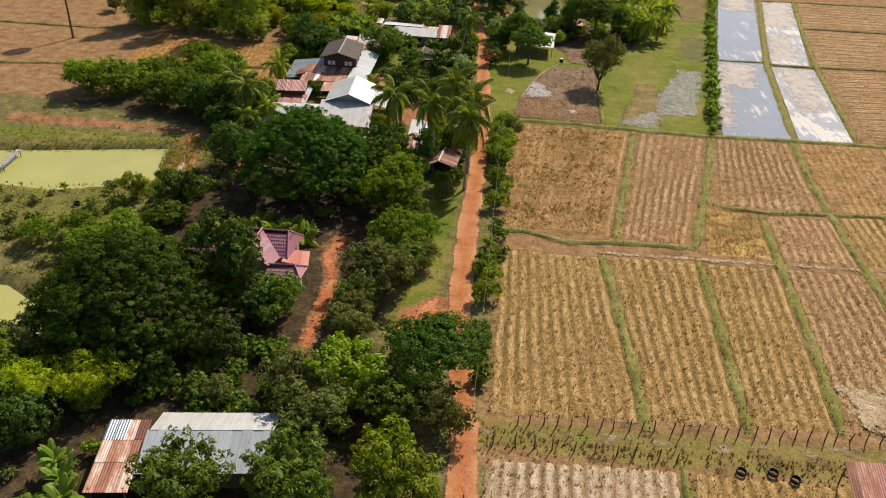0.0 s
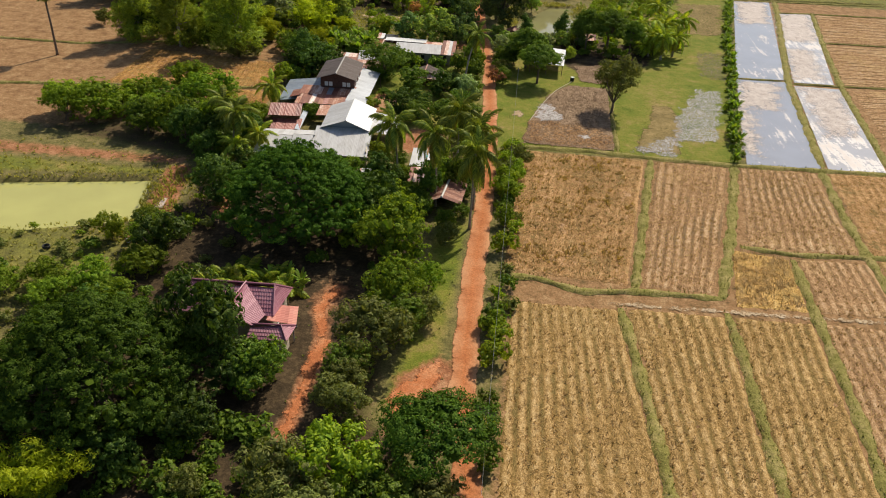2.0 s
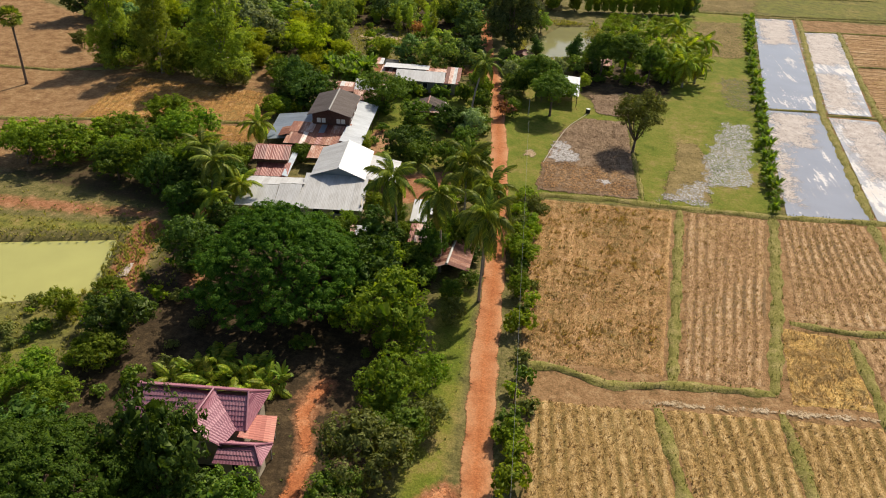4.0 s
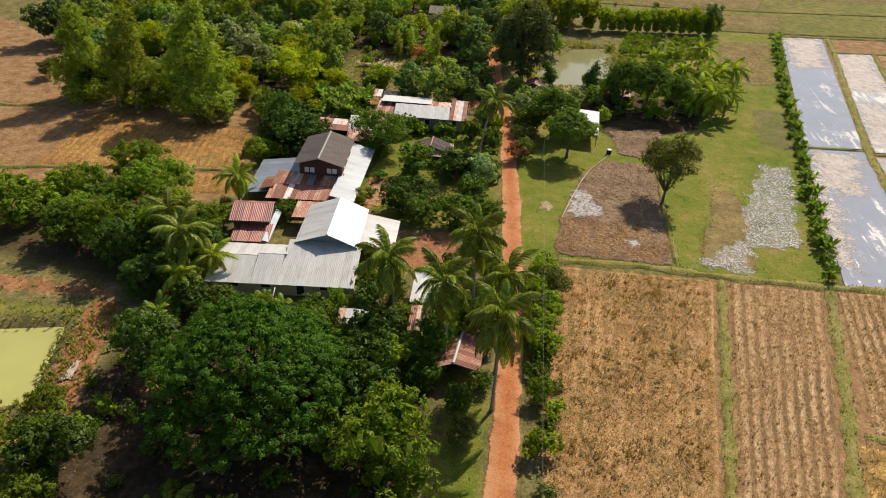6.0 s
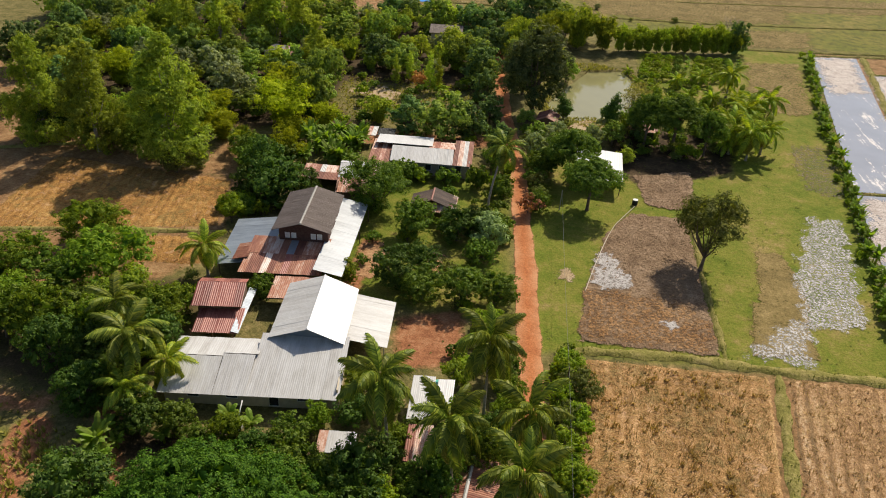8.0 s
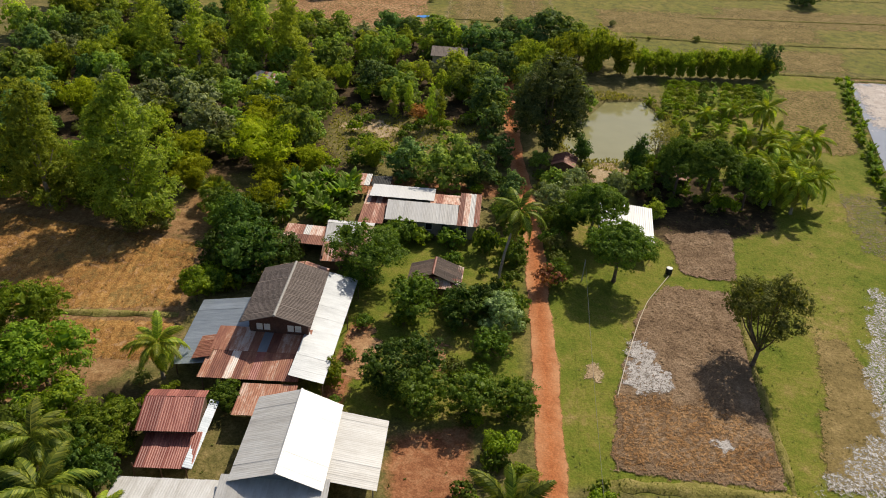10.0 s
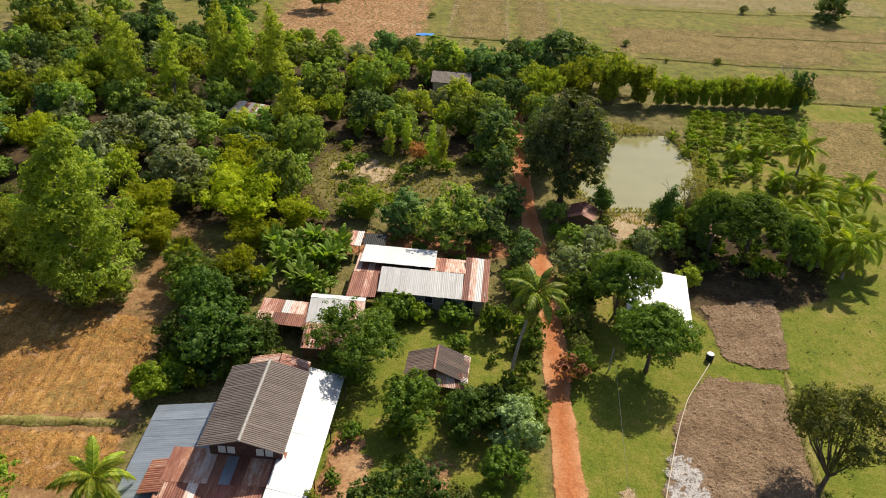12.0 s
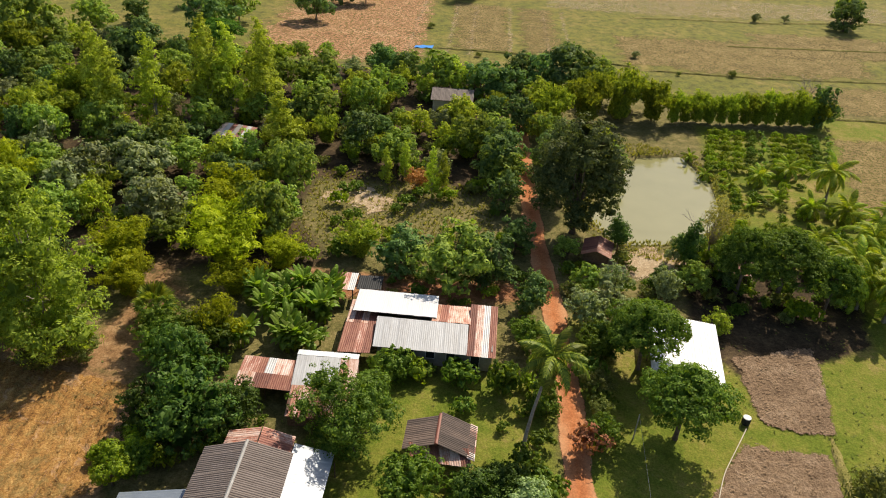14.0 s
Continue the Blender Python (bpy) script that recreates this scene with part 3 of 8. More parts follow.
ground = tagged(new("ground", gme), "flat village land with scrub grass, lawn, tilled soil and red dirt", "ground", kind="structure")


# ---- water ----
def flat_poly(name, pts, z, mat, label, category):
    me = mesh_of(name, [(x, y, z) for x, y in pts], [tuple(range(len(pts)))], mat)
    if me.polygons[0].normal.z < 0:
        me.flip_normals()
    return tagged(new(name, me), label, category, kind="structure")


def grown(poly, d):
    c = np.mean(poly, axis=0)
    return [tuple(np.array(p) + (np.array(p) - c) / np.linalg.norm(np.array(p) - c) * d) for p in poly]


flat_poly("water", grown(POND_L, 0.4), -0.75, M["pond_green"], "milky yellow-green fish pond water", "pond")
flat_poly("water", grown(POND_S, 0.4), -0.75, M["pond_green"], "milky yellow-green water of the smaller pond", "pond")
flat_poly("water", grown(POND_R, 0.3), -0.55, M["pond_grey"], "murky olive pond water that mirrors the sky", "pond")

# ---- red laterite road ----
X, N = walk_line(ROAD, 0.8)
half = 1.32 + 0.16 * lumpy(X[:, 0], X[:, 1], 9, 3)
rv, rf = [], []
cols = (-1.35, -0.9, -0.45, 0.0, 0.45, 0.9, 1.35)
for i, (p, n) in enumerate(zip(X, N)):
    for c in cols:
        q = p + n * c * (half[i] + (0.12 * math.sin(i * 0.7 + c * 3) if abs(c) > 1 else 0))
        rut = -0.035 if abs(c) == 0.45 else 0.0
        rv.append((q[0], q[1], 0.075 + rut - (0.065 if abs(c) > 1 else 0)))
for i in range(len(X) - 1):
    for k in range(len(cols) - 1):
        a = i * len(cols) + k
        rf.append((a, a + 1, a + len(cols) + 1, a + len(cols)))
road_me = mesh_of("road", rv, rf, M["road_worn"], True)
road_me.attributes.new("fade", "FLOAT", "POINT").data.foreach_set("value", np.tile(np.array([0, 0.72, 1, 1, 1, 0.72, 0], np.float32), len(X)))
road_me.attributes.new("pale", "FLOAT", "POINT").data.foreach_set("value", np.tile(np.array([0.7, 0.6, 0.3, 0, 0.2, 0.6, 0.7], np.float32), len(X)))
tagged(new("road", road_me), "narrow rutted red laterite dirt road", "road", kind="structure")


# ---- paddy fields ----
def field_mat(name, stops, lane, rows=0.75, swirl=0.0, weed=(0.16, 0.12, 0.04)):
    """Stubble in rows: the row's place comes from the UV map in metres."""
    m, nt, out = nodes_of(name)
    vec = place_of(nt)
    uv = nt.nodes.new("ShaderNodeTexCoord").outputs["UV"]
    sep = nt.nodes.new("ShaderNodeSeparateXYZ")
    link(nt, uv, sep.inputs[0])
    mp = nt.nodes.new("ShaderNodeMapping")
    mp.inputs["Scale"].default_value = (3.6, 1.3, 1.0) if not swirl else (1.6, 1.6, 1.0)
    link(nt, uv, mp.inputs["Vector"])
    a, b = noise_node(nt, vec, 0.12, 4, 0.6), noise_node(nt, vec, 0.9, 6, 0.75)
    c, d = noise_node(nt, mp.outputs[0], 1.0, 6, 0.78), noise_node(nt, vec, 5.5, 4, 0.75)
    if swirl:
        c.node.inputs["Distortion"].default_value = 2.5
    u = maths(nt, "ADD", sep.outputs[0], maths(nt, "MULTIPLY_ADD", a, 1.0, maths(nt, "MULTIPLY", b, 0.7)))
    w = maths(nt, "MULTIPLY_ADD", maths(nt, "COSINE", maths(nt, "MULTIPLY", u, 2 * math.pi / lane)), 0.5, 0.5)
    w = maths(nt, "MULTIPLY", w, maths(nt, "MULTIPLY_ADD", a, 2.2, -0.5, clamp=True))
    f = maths(nt, "ADD", maths(nt, "MULTIPLY", b, 0.75), maths(nt, "MULTIPLY", c, 0.95))
    f = maths(nt, "ADD", f, maths(nt, "MULTIPLY", d, 0.5))
    f = maths(nt, "ADD", f, maths(nt, "MULTIPLY", a, 0.7))
    f = maths(nt, "SUBTRACT", f, maths(nt, "MULTIPLY", w, 0.34 * rows))
    f = maths(nt, "SUBTRACT", f, 1.45 - 0.5 - 0.09 * rows)
    col = ramp_node(nt, f, stops)
    big = noise_node(nt, vec, 0.07, 5, 0.7)
    if not swirl:
        # weedy green-brown rows that break off at the headlands, and drifts of yellow straw
        head = maths(nt, "MULTIPLY_ADD", maths(nt, "ADD", sep.outputs[1], maths(nt, "MULTIPLY", b, 3.0)), 0.4, -1.7, clamp=True)
        k = maths(nt, "ADD", w, maths(nt, "ADD", maths(nt, "MULTIPLY_ADD", b, 1.7, -0.85), maths(nt, "MULTIPLY_ADD", c, 1.5, -0.75)))
        k = maths(nt, "MULTIPLY", maths(nt, "MULTIPLY_ADD", k, 2.0, -0.75, clamp=True), maths(nt, "MULTIPLY", head, rows * 0.85))
        col = mixed(nt, k, col, mixed(nt, c, tuple(v * 0.45 for v in weed), tuple(v * 1.7 for v in weed)))
        k = maths(nt, "MULTIPLY_ADD", maths(nt, "ADD", maths(nt, "MULTIPLY", big, 0.7), maths(nt, "MULTIPLY", c, 0.3)), 7.0, -3.75, clamp=True)
        col = mixed(nt, maths(nt, "MULTIPLY", k, 0.55), col, mixed(nt, d, (0.42, 0.27, 0.1), (0.78, 0.58, 0.28)))
    if swirl:
        e1, e2 = noise_node(nt, vec, 0.22, 5, 0.7), noise_node(nt, vec, 0.55, 6, 0.75)
        for e in (e1, e2):
            e.node.inputs["Distortion"].default_value = 1.4
        k = maths(nt, "MULTIPLY_ADD", maths(nt, "ADD", maths(nt, "MULTIPLY", e1, 0.5), maths(nt, "MULTIPLY", e2, 0.5)), 9.0, -4.55, clamp=True)
        col = mixed(nt, maths(nt, "MULTIPLY", k, 0.75), col, mixed(nt, c, (0.075, 0.07, 0.022), (0.33, 0.25, 0.10)))
        k = maths(nt, "MULTIPLY_ADD", maths(nt, "ADD", maths(nt, "MULTIPLY", e2, 0.7), maths(nt, "MULTIPLY", e1, 0.3)), -10.0, 4.6, clamp=True)
        col = mixed(nt, maths(nt, "MULTIPLY", k, 0.6), col, (0.62, 0.42, 0.27))
    col = mixed(nt, 0.45, col, ramp_node(nt, d, [(0.36, (0.4, 0.36, 0.33)), (0.6, (1.0, 1.0, 1.0))]), "MULTIPLY")
    h = maths(nt, "ADD", c, maths(nt, "MULTIPLY", d, 0.5))
    finish(nt, out, col, 0.95, 0.0, h, 0.75, 0.2, 0.08)
    return m


F_STRAW = [(0.12, (0.123, 0.088, 0.028)), (0.4, (0.304, 0.190, 0.065)), (0.56, (0.483, 0.310, 0.124)), (0.78, (0.664, 0.468, 0.224))]
F_BROWN = [(0.2, (0.122, 0.081, 0.026)), (0.36, (0.275, 0.157, 0.056)), (0.54, (0.479, 0.275, 0.116)), (0.76, (0.673, 0.437, 0.215))]
F_YELLOW = [(0.2, (0.245, 0.142, 0.047)), (0.38, (0.469, 0.285, 0.086)), (0.55, (0.673, 0.427, 0.138)), (0.78, (0.796, 0.551, 0.224))]
F_ROSE = [(0.12, (0.133, 0.084, 0.036)), (0.4, (0.313, 0.185, 0.088)), (0.56, (0.494, 0.305, 0.152)), (0.78, (0.664, 0.477, 0.288))]
F_CLODS = [(0.2, (0.095, 0.042, 0.015)), (0.38, (0.28, 0.138, 0.043)), (0.56, (0.46, 0.245, 0.075)), (0.78, (0.62, 0.39, 0.14))]
F_PALE = [(0.2, (0.22, 0.14, 0.08)), (0.38, (0.41, 0.28, 0.165)), (0.54, (0.55, 0.41, 0.27)), (0.74, (0.68, 0.56, 0.42))]
FM = {k: field_mat("stubble_" + k, s, 1.25, r, k in ("brown", "clods", "yellow"), (0.2, 0.135, 0.07) if k in ("rose", "pale") else (0.165, 0.122, 0.04)) for k, s, r in (("straw", F_STRAW, 1.0), ("brown", F_BROWN, 0.5), ("yellow", F_YELLOW, 0.6), ("rose", F_ROSE, 1.0), ("pale", F_PALE, 0.9), ("clods", F_CLODS, 0.25))}

stub_v, stub_f = [], []


def field(sw, se, ne, nw, mat, label, lane=1.25, amp=0.10, tufts=1.0, seed=0, cross=False):
    """A paddy parcel between its bunds, furrowed along its length, with stubble tufts standing on the rows."""
    rng = np.random.RandomState(seed + 11)
    C = [np.array(p, float) for p in (sw, se, ne, nw)]
    mid = sum(C) / 4
    C = [c + 0.4 * np.sign(c - mid) for c in C]
    if cross:
        C = [C[1], C[2], C[3], C[0]]
    wid = (np.linalg.norm(C[1] - C[0]) + np.linalg.norm(C[2] - C[3])) / 2
    lng = (np.linalg.norm(C[3] - C[0]) + np.linalg.norm(C[2] - C[1])) / 2
    nu, nv = max(8, int(wid / 0.3)), max(8, int(lng / (0.36 if sw[1] < 131 else 0.8)))
    u, v = np.meshgrid(np.linspace(0, 1, nu), np.linspace(0, 1, nv))
    B = lambda u, v: sum(w[..., None] * c for w, c in zip(((1 - u) * (1 - v), u * (1 - v), u * v, (1 - u) * v), C))
    P = B(u, v)
    wob = 0.16 * lumpy(P[..., 0], P[..., 1], 7, seed)
    um = u * wid
    ridge = np.cos((um + wob) * 2 * np.pi / lane)
    z = 0.05 + amp * 0.5 * ridge * (0.5 + 0.5 * (0.5 + 0.5 * lumpy(P[..., 0], P[..., 1], 12, seed + 5))) + 0.06 * lumpy(P[..., 0], P[..., 1], 1.6, seed + 2) + rng.uniform(-0.055, 0.055, u.shape)
    rim = np.clip(np.minimum(np.minimum(u, 1 - u) * wid, np.minimum(v, 1 - v) * lng) / 0.7, 0, 1)
    z = z * rim - 0.13 * (1 - rim)
    me = mesh_of("field", np.concatenate([P, z[..., None]], -1).reshape(-1, 3),
                 [(j * nu + i, j * nu + i + 1, (j + 1) * nu + i + 1, (j + 1) * nu + i) for j in range(nv - 1) for i in range(nu - 1)],
                 mat, True, np.stack([um, v * lng], -1).reshape(-1, 2))
    if me.polygons[0].normal.z < 0:
        me.flip_normals()
    tagged(new("field", me), label, "paddy field", kind="structure")
    n = int(wid * lng * 2.4 * tufts)
    lanes = max(1, int(wid / lane))
    tu = ((rng.randint(0, lanes, n) + 0.5 * (amp < 0) + rng.normal(0, 0.24, n)) * lane / wid)
    tv = rng.uniform(0.01, 0.99, n)
    ok = (tu > 0.01) & (tu < 0.99)
    Q = B(tu[ok], tv[ok])
    for x, y in Q:
        h, w, a = rng.uniform(0.05, 0.2), rng.uniform(0.05, 0.11), rng.uniform(0, 6.28)
        o = len(stub_v)
        for k in range(3):
            b = a + k * 2.1 + rng.uniform(-0.4, 0.4)
            dx, dy = math.cos(b), math.sin(b)
            stub_v.extend([(x - dy * w, y + dx * w, 0.03), (x + dy * w, y - dx * w, 0.03), (x + dx * w * 2.2, y + dy * w * 2.2, 0.05 + h)])
            stub_f.append((o + 3 * k, o + 3 * k + 1, o + 3 * k + 2))


STRIP = "harvested paddy strip with straw stubble in rows"
field((1.5, 53.5), (15.9, 55.0), (13.3, 84.3), (1.0, 83.5), FM["straw"], STRIP, 1.25, 0.12, 1.0, 1)
field((17.4, 55.2), (25.6, 56.0), (26.1, 85.4), (14.9, 84.8), FM["straw"], STRIP, 1.2, 0.12, 1.0, 2)
field((27.2, 56.2), (34.8, 57.0), (36.4, 86.2), (27.5, 85.6), FM["straw"], STRIP, 1.2, 0.11, 0.9, 3)
field((36.4, 57.2), (47.5, 58.0), (47.6, 87.0), (37.9, 86.4), FM["rose"], STRIP, 1.2, 0.11, 0.9, 4)
field((49.2, 58.2), (62, 59.5), (60, 88.0), (49.0, 87.2), FM["straw"], STRIP, 1.2, 0.11, 0.6, 5)
field((-0.2, 90.3), (14.9, 90.0), (20.8, 128.6), (-0.3, 127.6), FM["brown"], "fallow paddy of trampled brown straw", 2.6, 0.06, 0.5, 6)
field((17.2, 90.2), (25.6, 90.5), (34.8, 128.9), (23.2, 128.7), FM["rose"], STRIP, 1.3, 0.18, 0.9, 7)
field((28.2, 88.2), (36.6, 88.9), (37.3, 100.6), (30.4, 101.7), FM["yellow"], "small paddy with yellow straw", 1.5, 0.07, 1.2, 8)
field((38.3, 89.0), (47.8, 89.6), (48.0, 101.9), (38.7, 101.2), FM["rose"], STRIP, 1.3, 0.08, 0.7, 9)
field((32.6, 103.6), (47.6, 104.2), (49.3, 130.6), (37.0, 129.6), FM["rose"], "harvested paddy with pinkish straw stubble", 1.4, 0.10, 0.8, 10)
field((49.7, 104.4), (62, 106.5), (64, 132.5), (51.6, 131.0), FM["brown"], STRIP, 1.4, 0.1, 0.6, 11)
field((49.9, 89.5), (60, 90.2), (62, 104.8), (49.7, 103.0), FM["straw"], STRIP, 1.4, 0.1, 0.6, 12)
field((63, 107), (84, 109), (88, 133), (66, 132), FM["straw"], STRIP, 1.4, 0.1, 0.4, 13)
field((66.0, 136.2), (92, 139), (96, 182.5), (70.5, 177.5), FM["rose"], "harvested paddy with curving stubble rows", 2.0, 0.16, 0.3, 14, True)
field((69.5, 181.5), (98, 184.5), (104, 217), (75.0, 214.0), FM["rose"], "harvested paddy with curving stubble rows", 2.0, 0.18, 0.3, 15, True)
field((76.0, 218.0), (105, 221), (113, 250), (83.0, 248.5), FM["rose"], "harvested paddy with curving stubble rows", 2.0, 0.18, 0.3, 16, True)
field((1.6, 36), (18.6, 38), (18.6, 49.2), (2.0, 47.6), FM["pale"], "bare paddy with pale dry clods", 1.4, 0.14, 1.2, 17)
field((20.2, 38), (34, 40), (34, 50.0), (20.0, 49.2), FM["straw"], STRIP, 1.4, 0.08, 1.0, 18)
field((-80, 138.6), (-49.4, 146.2), (-52.6, 159.5), (-82, 161.5), FM["clods"], "ploughed dry field with rough orange-brown clods", 1.1, 0.16, 0.5, 19)
field((-62, 134.5), (-47.6, 136.8), (-48.4, 143.4), (-66, 140.4), FM["clods"], "ploughed dry field with rough orange-brown clods", 1.1, 0.16, 0.5, 20)
tagged(new("stubble", mesh_of("stubble", stub_v, stub_f, M["leaf_dry"])), "short dry straw stubble on the paddies", "stubble", kind="stuff")

# ---- lodged straw: flattened swirls of long stalks on the fallow paddies ----
def lodged(poly, count, seed, dst, long=1.0):
    rng = np.random.RandomState(seed)
    P = np.array(poly)
    x, y = rng.uniform(P[:, 0].min(), P[:, 0].max(), count), rng.uniform(P[:, 1].min(), P[:, 1].max(), count)
    ok = (poly_sd(x, y, poly) < -0.3) & (lumpy(x, y, 9, seed + 3) + lumpy(x, y, 3.5, seed + 4) > rng.uniform(-1.3, 0.5, count))
    x, y = x[ok], y[ok]
    n = len(x)
    a = 2.4 * lumpy(x, y, 11, seed) + 1.2 * lumpy(x, y, 4, seed + 1) + rng.normal(0, 0.3, n) + 1.2
    L, w, h = long * rng.uniform(0.35, 1.1, n), rng.uniform(0.015, 0.04, n), rng.uniform(0.04, 0.26, n)
    dx, dy = np.cos(a), np.sin(a)
    bend = rng.normal(0, 0.25, n) * L
    rows = []
    for u, ww, z in ((0, 1.0, 0.02), (0.5, 0.9, 1.0), (1.0, 0.0, 0.55)):
        cx, cy = x + dx * L * u - dy * bend * u * u, y + dy * L * u + dx * bend * u * u
        rows.append((np.stack([cx - dy * w * ww, cy + dx * w * ww, 0.06 + h * z], 1), np.stack([cx + dy * w * ww, cy - dx * w * ww, 0.06 + h * z], 1)))
    o = len(dst[0])
    dst[0].extend(map(tuple, np.stack([rows[0][0], rows[0][1], rows[1][0], rows[1][1], rows[2][0]], 1).reshape(-1, 3)))
    for i in range(n):
        b = o + 5 * i
        dst[1].extend([(b, b + 1, b + 3, b + 2), (b + 2, b + 3, b + 4)])


straw_v, straw_f = [], []
lodged([(-0.2, 90.3), (14.9, 90.0), (20.8, 128.6), (-0.3, 127.6)], 11000, 3, (straw_v, straw_f), 0.75)
lodged([(28.2, 88.2), (36.6, 88.9), (37.3, 100.6), (30.4, 101.7)], 4200, 4, (straw_v, straw_f))
lodged([(1.5, 53.5), (34.8, 57.0), (36.4, 86.2), (1.0, 83.5)], 7000, 5, (straw_v, straw_f), 0.7)
lodged([(36.4, 57.2), (62, 59.5), (60, 88.0), (37.9, 86.4)], 4000, 6, (straw_v, straw_f), 0.7)
lodged([(17.2, 90.2), (25.6, 90.5), (34.8, 128.9), (23.2, 128.7)], 4000, 8, (straw_v, straw_f), 0.7)
lodged([(32.6, 103.6), (47.6, 104.2), (49.3, 130.6), (37.0, 129.6)], 4000, 9, (straw_v, straw_f), 0.7)
rs = np.random.RandomState(21)
for _ in range(2600):
    x, y = rs.uniform(0, 20), rs.uniform(90.5, 128)
    if poly_sd(np.array([x]), np.array([y]), [(-0.2, 90.3), (14.9, 90.0), (20.8, 128.6), (-0.3, 127.6)])[0] > -0.5 or lumpy(x, y, 8, 41) + 0.8 * lumpy(x, y, 2.6, 42) < rs.uniform(0.1, 0.9):
        continue
    for b in range(7):
        a, h, w = rs.uniform(0, 6.283), rs.uniform(0.2, 0.5), 0.08
        o, cx, cy = len(straw_v), x + rs.normal(0, 0.14), y + rs.normal(0, 0.14)
        straw_v.extend([(cx - w * math.sin(a), cy + w * math.cos(a), 0.04), (cx + w * math.sin(a), cy - w * math.cos(a), 0.04), (cx + 0.25 * math.cos(a), cy + 0.25 * math.sin(a), 0.05 + h)])
        straw_f.append((o, o + 1, o + 2))
tagged(new("straw", mesh_of("straw", straw_v, straw_f, M["leaf_straw"])), "long flattened straw swirling over the paddies", "straw", kind="stuff")

# ---- grassy bunds ----
tuft_v, tuft_f = [], []
weed_v, weed_f = [], []
rt = np.random.RandomState(5)


def tuft(x, y, z, h, w, blades=4, dst=None):
    V, F = dst if dst else (tuft_v, tuft_f)
    for k in range(blades):
        b = rt.uniform(0, 6.28)
        dx, dy, hh = math.cos(b), math.sin(b), h * rt.uniform(0.6, 1.2)
        o = len(V)
        V.extend([(x - dy * w * 0.35, y + dx * w * 0.35, z), (x + dy * w * 0.35, y - dx * w * 0.35, z), (x + dx * w, y + dy * w, z + hh)])
        F.append((o, o + 1, o + 2))


for _ in range(1500):
    x, y = rt.uniform(0, 20), rt.uniform(90.5, 128)
    if poly_sd(np.array([x]), np.array([y]), [(-0.2, 90.3), (14.9, 90.0), (20.8, 128.6), (-0.3, 127.6)])[0] < -0.4 and lumpy(x, y, 9, 51) + 0.9 * lumpy(x, y, 3, 52) > rt.uniform(0.1, 1.0):
        tuft(x, y, 0.03, rt.uniform(0.12, 0.32), rt.uniform(0.12, 0.24), 8, (weed_v, weed_f))
for _ in range(420):
    u = rt.uniform(0, 1)
    tuft(0.6 + 34 * u, 50.2 + 1.6 * u + rt.normal(0, 0.8), -0.02, rt.uniform(0.1, 0.3), rt.uniform(0.1, 0.2), 7, (weed_v, weed_f))


def bund(pts, width, height=0.32, seed=0, tufts=5.0):
    X, N = walk_line(pts, 0.5)
    V, F = [], []
    prof = ((-1.0, -0.06), (-0.62, 0.6), (-0.25, 0.95), (0.2, 1.0), (0.6, 0.65), (1.0, -0.06))
    for i, (p, n) in enumerate(zip(X, N)):
        w = width / 2 * (1 + 0.22 * math.sin(i * 0.37 + seed) + 0.14 * math.sin(i * 1.13 + 2 * seed))
        end = min(1.0, i / 4, (len(X) - 1 - i) / 4)
        for c, h in prof:
            q = p + n * c * w * (0.5 + 0.5 * end)
            h = h * end - 0.08 * (1 - end)
            V.append((q[0], q[1], height * h * (1 + 0.15 * math.sin(i * 0.8 + c * 4))))
    k = len(prof)
    for i in range(len(X) - 1):
        for j in range(k - 1):
            a = i * k + j
            F.append((a, a + 1, a + k + 1, a + k))
    tagged(new("bund", mesh_of("bund", V, F, M["bund"], True)), "low earth bund grown over with grass", "earth bund", kind="structure")
    for i in range(int(len(X) * 0.5 * tufts)):
        j = rt.randint(len(X))
        q = X[j] + N[j] * rt.uniform(-0.5, 0.5) * width
        tuft(q[0], q[1], height * 0.5, rt.uniform(0.12, 0.35), 0.13)


